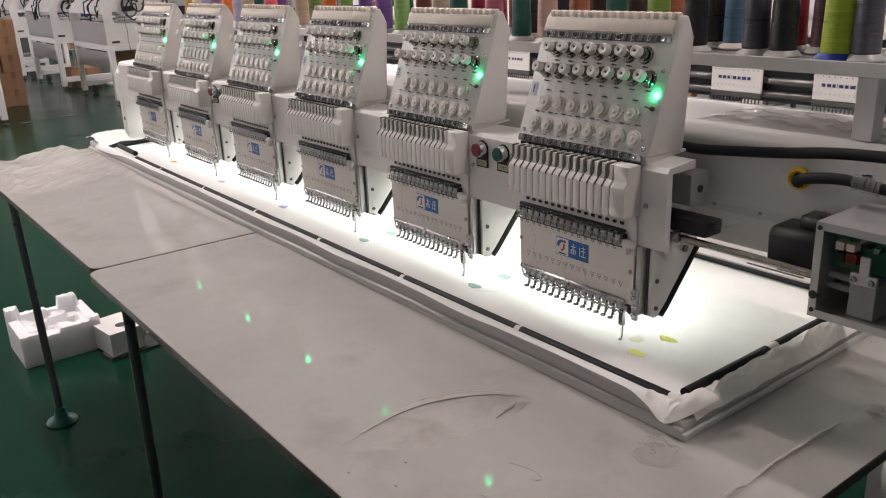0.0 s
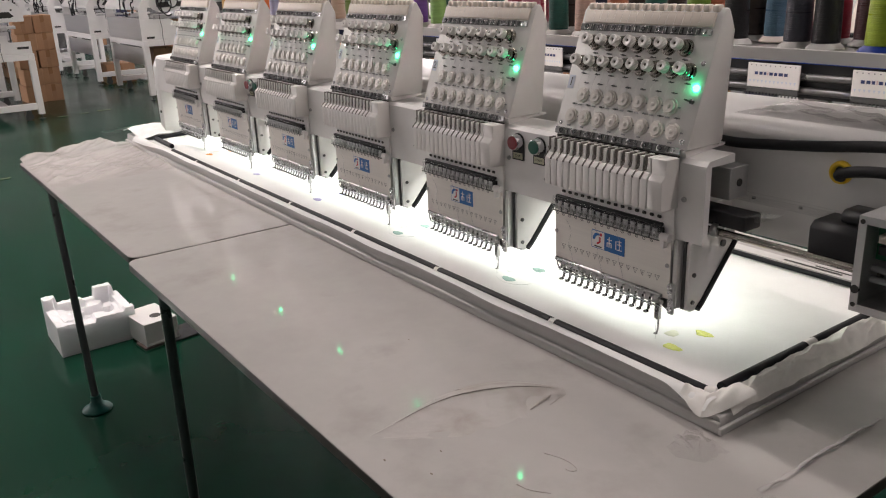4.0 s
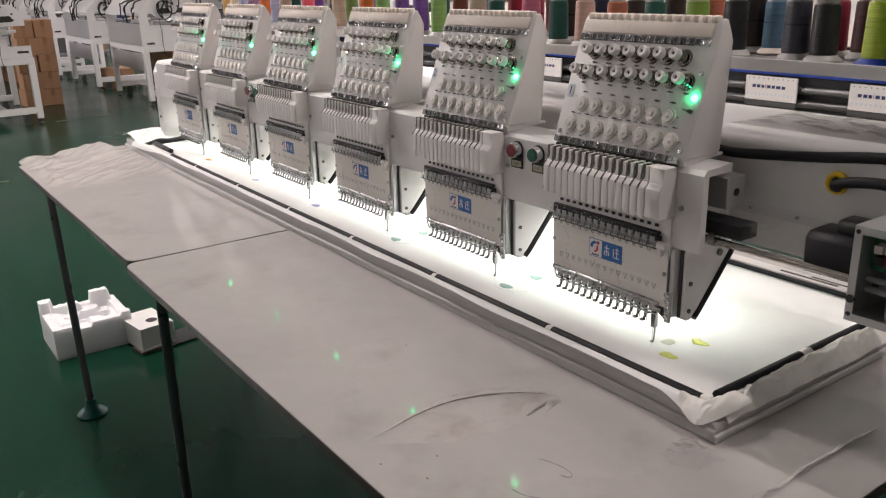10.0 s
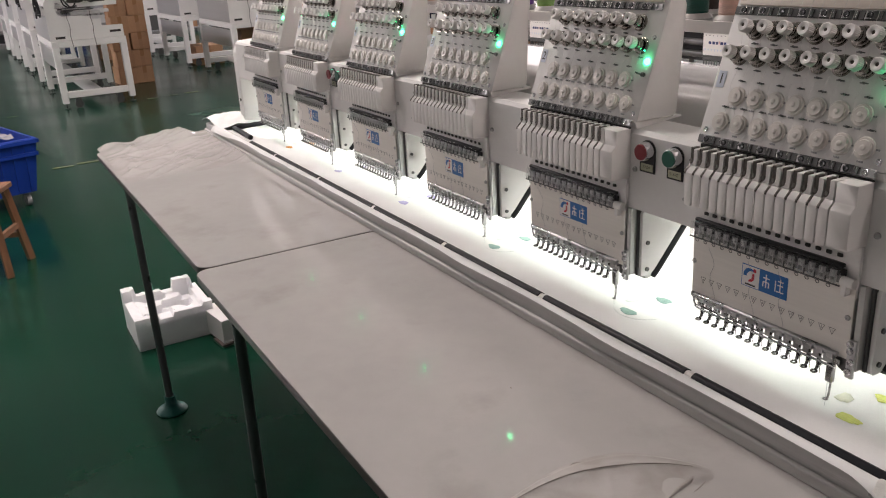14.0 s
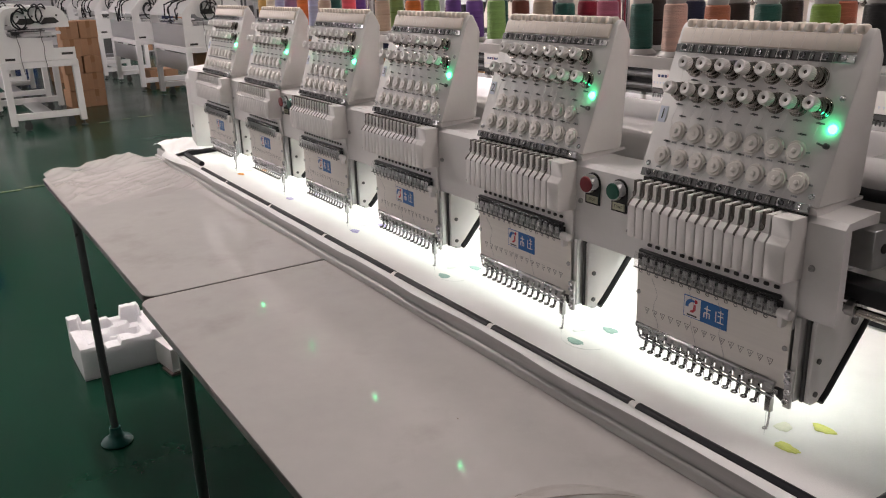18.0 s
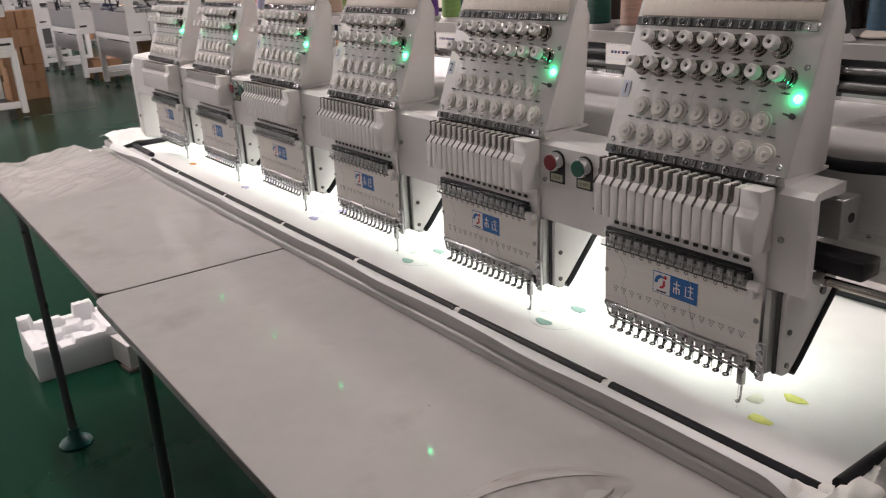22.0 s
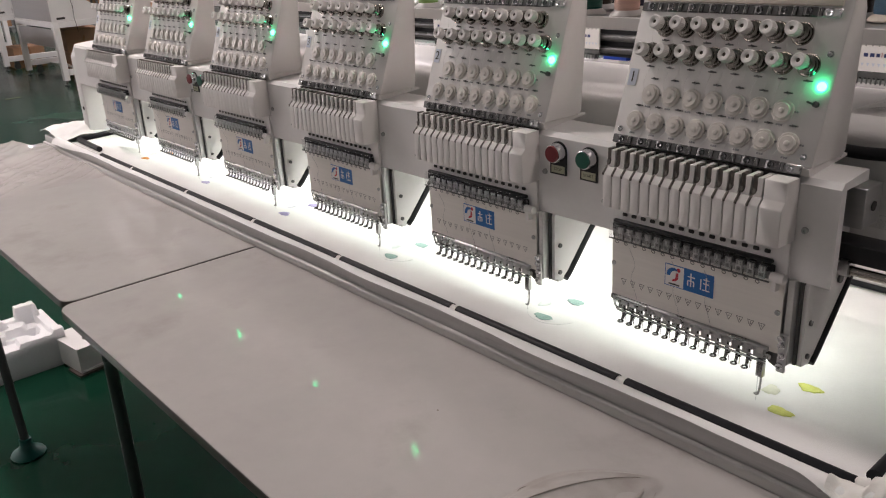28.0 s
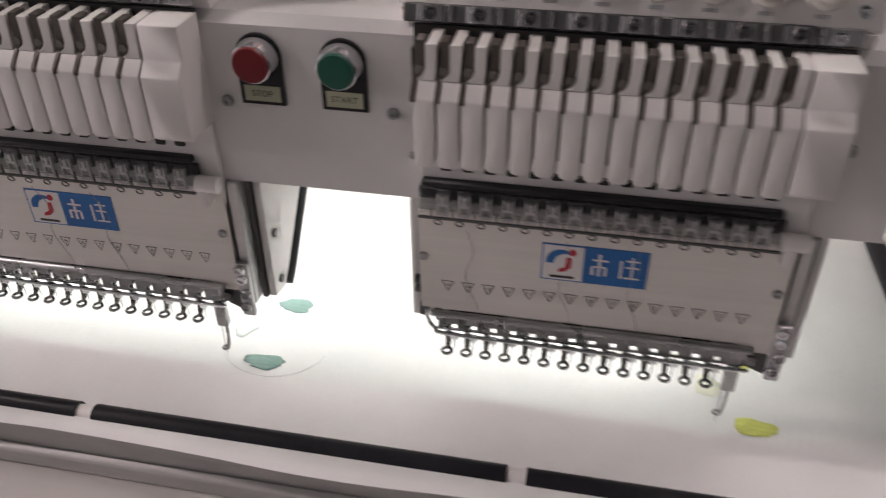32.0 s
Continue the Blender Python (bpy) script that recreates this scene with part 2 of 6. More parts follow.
# ---- mesh helpers ----
def box(bm, x0, x1, y0, y1, z0, z1, bevel=0.0, seg=2):
    r = bmesh.ops.create_cube(bm, size=1.0, matrix=Matrix.Translation(((x0 + x1) / 2, (y0 + y1) / 2, (z0 + z1) / 2)) @ Matrix.Diagonal((x1 - x0, y1 - y0, z1 - z0, 1)))
    if bevel > 0:
        es = {e for v in r["verts"] for e in v.link_edges}
        bmesh.ops.bevel(bm, geom=list(es), offset=bevel, segments=seg, affect="EDGES", profile=0.5)
    return bm


def cyl(bm, a, b, r0, r1=None, n=14, caps=True):
    a, b = Vector(a), Vector(b)
    d = b - a
    m = Matrix.Translation((a + b) / 2) @ d.to_track_quat("Z", "Y").to_matrix().to_4x4()
    bmesh.ops.create_cone(bm, cap_ends=caps, segments=n, radius1=r0, radius2=r0 if r1 is None else r1, depth=d.length, matrix=m)
    return bm


def prism(bm, pts, x0, x1, bevel=0.0, seg=2, axis="x"):
    """A profile of (y, z) pairs drawn out along x (or of (x, z) along y, or (x, y) along z)."""
    put = {"x": lambda p, s: (s, p[0], p[1]), "y": lambda p, s: (p[0], s, p[1]), "z": lambda p, s: (p[0], p[1], s)}[axis]
    a = [bm.verts.new(put(p, x0)) for p in pts]
    b = [bm.verts.new(put(p, x1)) for p in pts]
    n = len(pts)
    fs = [bm.faces.new(a), bm.faces.new(b[::-1])]
    fs += [bm.faces.new((a[i], b[i], b[(i + 1) % n], a[(i + 1) % n])) for i in range(n)]
    bmesh.ops.recalc_face_normals(bm, faces=fs)
    if bevel > 0:
        es = {e for f in fs for e in f.edges}
        bmesh.ops.bevel(bm, geom=list(es), offset=bevel, segments=seg, affect="EDGES", profile=0.5)
    return bm


def tube(bm, pts, r, n=8, close=False):
    """A round bar along points."""
    P = [Vector(p) for p in pts]
    rings = []
    for i, p in enumerate(P):
        t = (P[min(i + 1, len(P) - 1)] - P[max(i - 1, 0)]).normalized()
        u = t.cross(Vector((0.13, 0.31, 0.94)))
        u = u.normalized() if u.length > 1e-4 else Vector((1, 0, 0))
        w = t.cross(u)
        rr = r[i] if isinstance(r, (list, tuple)) else r
        rings.append([bm.verts.new(p + rr * (math.cos(2 * math.pi * k / n) * u + math.sin(2 * math.pi * k / n) * w)) for k in range(n)])
    for a, b in zip(rings, rings[1:]):
        for k in range(n):
            bm.faces.new((a[k], a[(k + 1) % n], b[(k + 1) % n], b[k]))
    bm.faces.new(rings[0][::-1])
    bm.faces.new(rings[-1])
    return bm


def smooth_curve(pts, n=8):
    """Catmull-Rom points through the given ones."""
    P = [Vector(p) for p in pts]
    P = [2 * P[0] - P[1], *P, 2 * P[-1] - P[-2]]
    out = []
    for i in range(1, len(P) - 2):
        a, b, c, d = P[i - 1:i + 3]
        for k in range(n):
            t = k / n
            out.append(0.5 * (2 * b + (c - a) * t + (2 * a - 5 * b + 4 * c - d) * t * t + (3 * b - a - 3 * c + d) * t ** 3))
    return out + [P[-2]]


def lathe(bm, prof, n=20, at=(0, 0, 0)):
    """A turned body: (radius, height) pairs round the z axis."""
    rings = [[bm.verts.new((at[0] + r * math.cos(2 * math.pi * k / n), at[1] + r * math.sin(2 * math.pi * k / n), at[2] + z)) for k in range(n)] for r, z in prof]
    for a, b in zip(rings, rings[1:]):
        for k in range(n):
            bm.faces.new((a[k], a[(k + 1) % n], b[(k + 1) % n], b[k]))
    bm.faces.new(rings[0][::-1])
    bm.faces.new(rings[-1])
    return bm


def sheet(bm, x0, x1, y0, y1, nx, ny, height, thick=0.0):
    """A grid of points whose z is height(x, y)."""
    g = [[bm.verts.new((x0 + (x1 - x0) * i / nx, y0 + (y1 - y0) * j / ny, 0)) for j in range(ny + 1)] for i in range(nx + 1)]
    for row in g:
        for v in row:
            v.co.z = height(v.co.x, v.co.y)
    for i in range(nx):
        for j in range(ny):
            bm.faces.new((g[i][j], g[i + 1][j], g[i + 1][j + 1], g[i][j + 1]))
    return bm


SMOOTH = radians(40)


def finish(bm, name, material, smooth=True):
    me = bpy.data.meshes.new(name)
    if smooth:
        bm.normal_update()
        for e in bm.edges:
            e.smooth = len(e.link_faces) == 2 and e.calc_face_angle(4.0) < SMOOTH
        for f in bm.faces:
            f.smooth = True
    bm.to_mesh(me)
    bm.free()
    if material:
        me.materials.append(material)
    return me


def root_of(ob):
    while ob.parent:
        ob = ob.parent
    return ob


def thing(name, at, label, category, group="", kind=""):
    ob = new(name)
    ob.empty_display_size = 0.05
    ob.matrix_basis = Matrix.Translation(at)
    return tagged(ob, label, category, group, kind)


def part(name, bm, material, parent, label=""):
    """Links a bmesh, given in the thing's building place, as one mesh under a thing or a part."""
    base = root_of(parent).matrix_basis.translation
    bmesh.ops.translate(bm, verts=bm.verts, vec=-base)
    ob = new(name, finish(bm, name, material))
    ob.parent = parent
    return tagged(ob, label)


def piece(name, mesh, at, parent, label=""):
    """One more object on a shared mesh, under a thing or a part, at a place of the world."""
    ob = new(name, mesh)
    ob.parent = parent
    m = at if isinstance(at, Matrix) else Matrix.Translation(at)
    ob.matrix_basis = Matrix.Translation(-root_of(parent).matrix_basis.translation) @ m
    return tagged(ob, label)


def solo(name, bm, material, label, category, group="", kind=""):
    """A thing that is one mesh, with its origin at its base."""
    lo = Vector((min(v.co.x for v in bm.verts), min(v.co.y for v in bm.verts), min(v.co.z for v in bm.verts)))
    hi = Vector((max(v.co.x for v in bm.verts), max(v.co.y for v in bm.verts), 0))
    base = Vector(((lo.x + hi.x) / 2, (lo.y + hi.y) / 2, lo.z))
    bmesh.ops.translate(bm, verts=bm.verts, vec=-base)
    ob = new(name, finish(bm, name, material))
    ob.matrix_basis = Matrix.Translation(base)
    return tagged(ob, label, category, group, kind)


def text_mesh(body, size, depth=0.0002):
    cu = bpy.data.curves.new("lettering", "FONT")
    cu.body, cu.size, cu.extrude, cu.align_x, cu.align_y = body, size, depth, "CENTER", "CENTER"
    cu.resolution_u = 3
    ob = bpy.data.objects.new("lettering", cu)
    me = bpy.data.meshes.new_from_object(ob)
    bpy.data.objects.remove(ob)
    bpy.data.curves.remove(cu)
    return me


# ---- the hall ----
X0, X1, Y0, Y1, HALL = -26.0, 6.0, -7.0, 11.0, 4.6
bm = bmesh.new()
box(bm, X0 - 0.3, X1 + 0.3, Y0 - 0.3, Y1 + 0.3, -0.2, 0.0)
solo("floor", bm, FLOORM, "glossy green epoxy workshop floor with scuffs", "floor", kind="structure")
for nm, b in (("wall_north", (X0, X1, Y1, Y1 + 0.25)), ("wall_west", (X0 - 0.25, X0, Y0 - 0.25, Y1 + 0.25)), ("wall_east", (X1, X1 + 0.25, Y0 - 0.25, Y1 + 0.25))):
    bm = bmesh.new()
    box(bm, *b, 0.0, HALL)
    solo(nm, bm, WALLM, "plain grey painted workshop wall", "wall", kind="structure")
# unseen wall with openings left for the added fill windows
bm = bmesh.new()
WX = [-24.0, -18.5, -13.0, -7.5, -2.0, 2.0]
box(bm, X0, X1, Y0 - 0.25, Y0, 0.0, 1.52)
box(bm, X0, X1, Y0 - 0.25, Y0, 4.05, HALL)
for a, c in zip([X0 - 3.45] + WX, WX + [X1 + 0.05]):
    box(bm, a + 3.45, c - 0.05, Y0 - 0.25, Y0, 1.52, 4.05)
solo("wall_south", bm, WALLM, "grey painted workshop wall with a band of windows", "wall", kind="structure")
# unseen ceiling, kept pale so it reflects light onto table and floor
bm = bmesh.new()
box(bm, X0 - 0.25, X1 + 0.25, Y0 - 0.25, Y1 + 0.25, HALL, HALL + 0.2)
solo("ceiling", bm, CEIL, "pale grey sheet ceiling of the workshop", "ceiling", kind="structure")

# worn dashed line on the floor
for k, (a, y, l) in enumerate(((-6.70, -1.9, 0.55), (-6.68, -1.2, 0.5), (-6.70, -0.43, 0.16), (-6.74, -0.24, 0.18), (-6.79, 0.10, 0.3), (-6.83, 0.6, 0.4), (-9.80, -1.6, 0.4), (-9.79, -0.56, 0.1), (-9.84, 0.95, 0.12), (-9.90, 1.22, 0.1), (-9.95, 1.42, 0.16))):
    bm = bmesh.new()
    box(bm, a, a + 0.035, y, y + l, 0.002, 0.005)
    solo("floor_marking", bm, YELLOWLINE, "worn pale yellow dash painted on the floor", "floor marking", group="floor line", kind="structure")


# ---- ceiling lamps, unseen and added to light the hall ----
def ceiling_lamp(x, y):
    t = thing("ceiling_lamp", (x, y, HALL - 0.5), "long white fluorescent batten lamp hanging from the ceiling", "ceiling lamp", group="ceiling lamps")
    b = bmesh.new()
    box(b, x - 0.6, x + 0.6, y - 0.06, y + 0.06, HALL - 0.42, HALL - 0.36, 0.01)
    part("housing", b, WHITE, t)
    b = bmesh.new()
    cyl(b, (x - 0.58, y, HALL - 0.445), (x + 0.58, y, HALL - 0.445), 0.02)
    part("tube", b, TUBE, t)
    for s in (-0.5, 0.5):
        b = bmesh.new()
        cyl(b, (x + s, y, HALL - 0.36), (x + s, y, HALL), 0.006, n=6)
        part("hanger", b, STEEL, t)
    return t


# places and watts of the added lamps, set to balance the light
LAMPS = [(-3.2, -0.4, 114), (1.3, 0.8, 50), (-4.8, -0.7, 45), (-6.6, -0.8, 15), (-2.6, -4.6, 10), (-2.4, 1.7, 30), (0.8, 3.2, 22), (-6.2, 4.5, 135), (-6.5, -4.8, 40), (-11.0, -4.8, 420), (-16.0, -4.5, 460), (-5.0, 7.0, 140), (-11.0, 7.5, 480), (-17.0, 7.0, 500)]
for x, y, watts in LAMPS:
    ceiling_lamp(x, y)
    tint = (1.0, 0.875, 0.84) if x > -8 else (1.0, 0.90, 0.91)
    area_lamp("added_tube_light", pose(x, y, HALL - 0.48), 1.2, 0.12, watts, tint)
    # upward fill lights brighten the ceiling for softer light and table reflections
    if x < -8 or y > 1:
        area_lamp("ceiling_fill_light", pose(x, y, HALL - 0.34, 180), 1.2, 0.12, watts * (1.5 if x < -8 else 0.9), tint)


# ---- unseen window band, added as fill light from the south ----
def hall_window(k, x0, x1):
    t = thing("window_%d" % k, ((x0 + x1) / 2, Y0 - 0.1, 1.6), "wide steel-framed workshop window in the south wall", "window", kind="structure")
    for nm, q in (("window_frame", (x0 - 0.05, x0, 1.55, 4.05)), ("window_frame", (x1, x1 + 0.05, 1.55, 4.05)), ("window_frame", (x0, x1, 1.55, 1.6)), ("window_frame", (x0, x1, 4.0, 4.05)), ("mullion", ((x0 + x1) / 2 - 0.02, (x0 + x1) / 2 + 0.02, 1.6, 4.0))):
        b = bmesh.new()
        box(b, q[0], q[1], Y0 - 0.17, Y0 - 0.09, q[2], q[3])
        part(nm, b, WHITE, t)
    b = bmesh.new()
    box(b, x0 - 0.05, x1 + 0.05, Y0 - 0.09, Y0 + 0.04, 1.52, 1.549)
    part("window_sill", b, WHITE, t)
    # area lamp in the added window, soft fill on the head fronts
    area_lamp("window_daylight", pose((x0 + x1) / 2, Y0 - 0.05, 2.8, 90, 0, 0), x1 - x0, 2.4, WINDOW_WATTS, (1.0, 0.90, 0.87))


WINDOW_WATTS = 7
for k, x in enumerate((-24.0, -18.5, -13.0, -7.5, -2.0, 2.0)):
    hall_window(k + 1, x, x + 3.4)


# ---- tables ----
def table_top(x0, x1, y0, y1, r, label):
    t = thing("table", ((x0 + x1) / 2, (y0 + y1) / 2, TABLE - 0.0165), label, "table", group="machine tables")
    pts = []
    for cx, cy, a in ((x1 - r, y1 - r, 0), (x0 + r, y1 - r, 90), (x0 + r, y0 + r, 180), (x1 - r, y0 + r, 270)):
        pts += [(cx + r * math.cos(radians(a + d)), cy + r * math.sin(radians(a + d))) for d in range(0, 91, 15)]
    mid = Vector(((x0 + x1) / 2, (y0 + y1) / 2))
    b = bmesh.new()
    prism(b, [tuple(mid + (Vector(p) - mid) * 0.9985) for p in pts], TABLE - 0.015, TABLE, axis="z")
    part("board", b, LAMINATE, t)
    b = bmesh.new()
    outer = [b.verts.new((*p, z)) for z in (TABLE - 0.0165, TABLE - 0.0015) for p in pts]
    n = len(pts)
    inner = [b.verts.new((*(mid + (Vector(p) - mid) * 0.994), z)) for z in (TABLE - 0.0165, TABLE - 0.0015) for p in pts]
    for i in range(n):
        j = (i + 1) % n
        b.faces.new((outer[i], outer[j], outer[n + j], outer[n + i]))
        b.faces.new((outer[n + i], outer[n + j], inner[n + j], inner[n + i]))
        b.faces.new((outer[j], outer[i], inner[i], inner[j]))
    part("edge_band", b, EDGE, t, "dark brown edge band")
    return t


FRONT = -0.551
near_table = table_top(-1.122, 0.372, FRONT - 0.014, 0.62, 0.03, "white laminate table top with a dark brown edge, scuffed and dusty")
far_table = table_top(-2.529, -1.128, FRONT, 0.62, 0.03, "white laminate table top with film peeling at its end")


def table_leg(table, top, foot):
    b = bmesh.new()
    cyl(b, (foot[0], foot[1], 0.05), top, 0.0135, n=18)
    t = part("leg", b, LEGM, table, "dark steel tube leg")
    b = bmesh.new()
    x, y, z = foot
    lathe(b, [(0.050, 0.0), (0.054, 0.005), (0.050, 0.011), (0.030, 0.022), (0.0205, 0.036), (0.0185, 0.060)], 20, foot)
    part("foot_cup", b, TEALP, t, "teal rubber foot cup")
    b = bmesh.new()
    box(b, top[0] - 0.04, top[0] + 0.04, top[1] - 0.03, top[1] + 0.03, TABLE - 0.022, TABLE - 0.017, 0.002)
    part("mounting_plate", b, DARKSTEEL, t)
    return t


table_leg(far_table, (-2.36, -0.49, TABLE - 0.018), (-2.22, -0.50, 0.0))
table_leg(near_table, (-1.24, -0.46, TABLE - 0.018), (-1.26, -0.46, 0.0))
for x in (-2.4, -1.2, 0.2):
    for y in (0.15, 0.5):
        t = thing("stand_leg", (x, y, 0), "white square steel leg of the machine stand", "stand leg", group="machine stand legs")
        b = bmesh.new()
        box(b, x - 0.03, x + 0.03, y - 0.03, y + 0.03, 0.03, TABLE - 0.018, 0.003)
        part("post", b, WHITE, t)
        b = bmesh.new()
        cyl(b, (x, y, 0), (x, y, 0.03), 0.03, n=14)
        part("levelling_foot", b, DARKSTEEL, t)

# ---- machine beam that carries the heads ----
BEAM_X0, BEAM_X1 = -2.46, 0.72
t = thing("machine_beam", (-1.0, 0.2, 1.09), "long white enamelled machine beam behind the heads", "machine beam")
b = bmesh.new()
prism(b, [(0.085, 1.10), (0.085, 1.250), (0.088, 1.261), (0.098, 1.268), (0.115, 1.271), (0.298, 1.272), (0.308, 1.268), (0.313, 1.25), (0.313, 1.10)], BEAM_X0, BEAM_X1)
part("body", b, WHITE, t)
for x in (BEAM_X0 + 0.06, 0.62):
    b = bmesh.new()
    box(b, x - 0.08, x + 0.08, 0.11, 0.30, TABLE, 1.10, 0.004)
    part("pedestal", b, WHITE, t)

# front cover of the drive, one panel over all heads
t = thing("drive_cover", (-1.2, 0.0, 1.104), "white enamelled sheet cover in front of the drive shafts", "machine cover")
CX0, CX1 = -2.45, 0.052
b = bmesh.new()
prism(b, [(-0.030, 1.104), (-0.030, 1.222), (-0.024, 1.229), (0.026, 1.233), (0.034, 1.233), (0.034, 1.230), (0.026, 1.230), (-0.022, 1.226), (-0.027, 1.220), (-0.027, 1.104)], CX0, CX1 - 0.003)
part("front_sheet", b, WHITE, t)
b = bmesh.new()
for q in ([(-0.030, 1.104), (-0.030, 1.222), (-0.024, 1.229), (-0.018, 1.2295), (-0.018, 1.104)], [(-0.018, 1.220), (-0.018, 1.2295), (0.026, 1.233), (0.034, 1.233), (0.034, 1.220)]):
    prism(b, q, CX1 - 0.003, CX1)
part("end_plate", b, WHITE, t, "white folded end edge round the opening")
b = bmesh.new()
prism(b, [(-0.030, 0.94), (-0.030, 1.19), (-0.01, 1.228), (0.11, 1.236), (0.16, 1.236), (0.16, 0.94)], CX0 - 0.05, CX0 - 0.001, 0.004)
part("side_cheek", b, WHITE, t, "tall white end cheek")
b = bmesh.new()
cyl(b, (CX0 - 0.02, -0.032, 1.02), (CX0 - 0.02, -0.0295, 1.02), 0.006, n=12)
part("screw_hole", b, GAPSHADE, t)


def screw_mesh(r, h):
    b = bmesh.new()
    lathe(b, [(r, 0), (r, h * 0.5), (r * 0.8, h), (r * 0.35, h), (r * 0.3, h * 0.5)], 12)
    b.transform(Matrix.Rotation(radians(90), 4, "X"))
    return finish(b, "screw", STEEL)


SCREW = screw_mesh(0.0042, 0.0035)
SCREWS = screw_mesh(0.0026, 0.002)
PLATESCREW = screw_mesh(0.0036, 0.0024)
for k in range(HEADS):
    piece("screw", SCREW, (0.016 - PITCH * k, -0.030, 1.168), t)
    piece("screw", SCREW, (-0.268 - PITCH * k, -0.030, 1.168), t)


# ---- embroidery head ----
HX0, HX1 = -0.256, 0.006
BX0, BX1, BP = -0.262, 0.0155, 0.01515     # sides of the tension board and half the pitch of its knobs
LEAN = 0.059 / 0.166                        # how far the tension board leans back
NP = 0.0149                                 # needle pitch
N1 = -0.022                                 # place of needle 1


def board_y(z):
    return -0.031 + (z - 1.237) * LEAN


TILT = math.atan(LEAN)


def on_board(x, z, out=0.0):
    """A pose on the leaning board whose local z points out of it and local y up along it."""
    up = Vector((0, math.sin(TILT), math.cos(TILT)))
    o = Vector((0, -math.cos(TILT), math.sin(TILT)))
    m = Matrix((Vector((1, 0, 0)), up, o)).transposed().to_4x4()
    return Matrix.Translation(Vector((x, board_y(z), z)) + o * out) @ m


def upright(x, y, z):
    """A pose on an upright front: local z points to the viewer's side, local y up."""
    return Matrix.Translation((x, y, z)) @ Matrix.Rotation(radians(90), 4, "X")


def knob_mesh():
    """A finely fluted cap with a rounded rim and a small sunk bore."""
    b = bmesh.new()
    n = 48
    rings = []
    for r, z, flute in ((0.0084, 0.0180, 0.0008), (0.0088, 0.0186, 0.0008), (0.0088, 0.0284, 0.0008), (0.0083, 0.0296, 0.0005), (0.0074, 0.0302, 0.0), (0.0030, 0.0300, 0.0), (0.0025, 0.0296, 0.0), (0.0025, 0.0262, 0.0)):
        rings.append([b.verts.new(((r - flute * (k % 2)) * math.cos(2 * math.pi * k / n), (r - flute * (k % 2)) * math.sin(2 * math.pi * k / n), z)) for k in range(n)])
    for A, B in zip(rings, rings[1:]):
        for k in range(n):
            b.faces.new((A[k], A[(k + 1) % n], B[(k + 1) % n], B[k]))
    b.faces.new(rings[0][::-1])
    b.faces.new(rings[-1])
    return finish(b, "knob", PLASTIC)


def turned(name, prof, material, n=20):
    b = bmesh.new()
    lathe(b, prof, n)
    return finish(b, name, material)


# dark tone of the pin stands in for the shade inside the bore
BORE = mat("brass_bore_shade", (0.075, 0.062, 0.05), 0.4, 0.5, var=0.2, scale=60)
KNOB = knob_mesh()
KNOBPIN = turned("knob_pin", [(0.0024, 0.0264), (0.0024, 0.0284), (0.0013, 0.0286), (0.0012, 0.0292), (0.0006, 0.0293)], BORE, 12)
DISC = turned("tension_disc", [(0.0134, 0), (0.0134, 0.0016), (0.0128, 0.0024), (0.0117, 0.0024), (0.0112, 0.0036), (0.0096, 0.0042), (0.0045, 0.0050), (0.0045, 0.0072), (0.0088, 0.0084), (0.0104, 0.0082), (0.0108, 0.0090), (0.0104, 0.0104), (0.0074, 0.0112), (0.0070, 0.0128), (0.0058, 0.0134), (0.0058, 0.0185)], BRONZE, 24)
WHEEL = turned("check_wheel", [(0.0131, 0), (0.0131, 0.0020), (0.0125, 0.0027), (0.0096, 0.0027), (0.0096, 0.0048), (0.0089, 0.0056), (0.0034, 0.0056), (0.0034, 0.0062), (0.0026, 0.0068), (0.0010, 0.0068)], WHEELM, 26)
b = bmesh.new()
box(b, -0.0055, 0.0055, -0.0008, 0.0008, 0, 0.0022, 0.0005, 1)
cyl(b, (0, 0, 0), (0, 0, 0.004), 0.0014, n=8)
SLIT = finish(b, "thread_eyelet", DARKSTEEL)
# three small grey squares standing in for the board's printed marks
b = bmesh.new()
for a in (-0.0028, 0.0, 0.0028):
    box(b, a - 0.0011, a + 0.0011, -0.0011, 0.0011, 0, 0.0006)
TICK = finish(b, "thread_hole", GREYP)
b = bmesh.new()
prism(b, [(x, 0.0030 + 0.0030 * (1 - (x / 0.0098) ** 2)) for x in [0.0098 - 0.0014 * q for q in range(15)]] + [(-0.0098, 0.0026), (0.0098, 0.0026)], -0.0047, 0.0047, axis="y")
prism(b, [(0.0128 + 0.0020 * math.cos(a), 0.0036 + 0.0024 * math.sin(a)) for a in [math.pi * q / 8 for q in range(9)]], -0.0046, 0.0046, axis="y")
CLIP = finish(b, "thread_clip", CLIPM)
CLIPSCREW = turned("screw", [(0.0040, 0.005), (0.0040, 0.0064), (0.0030, 0.0072), (0.0014, 0.0066)], POLISHED, 12)
BOARDSCREW = turned("screw", [(0.0040, 0), (0.0040, 0.0006), (0.0031, 0.0007), (0.0029, 0.0018), (0.0012, 0.0010)], CHROME, 12)


LEVERM = mat("bronzed_steel", (0.115, 0.098, 0.086), 0.42, 0.3, var=0.2, scale=40)


PINM = mat("dull_pin_steel", (0.20, 0.182, 0.168), 0.4, 0.3, var=0.1)
THREADM = mat("pale_thread", (0.66, 0.62, 0.60), 0.5, var=0.1)


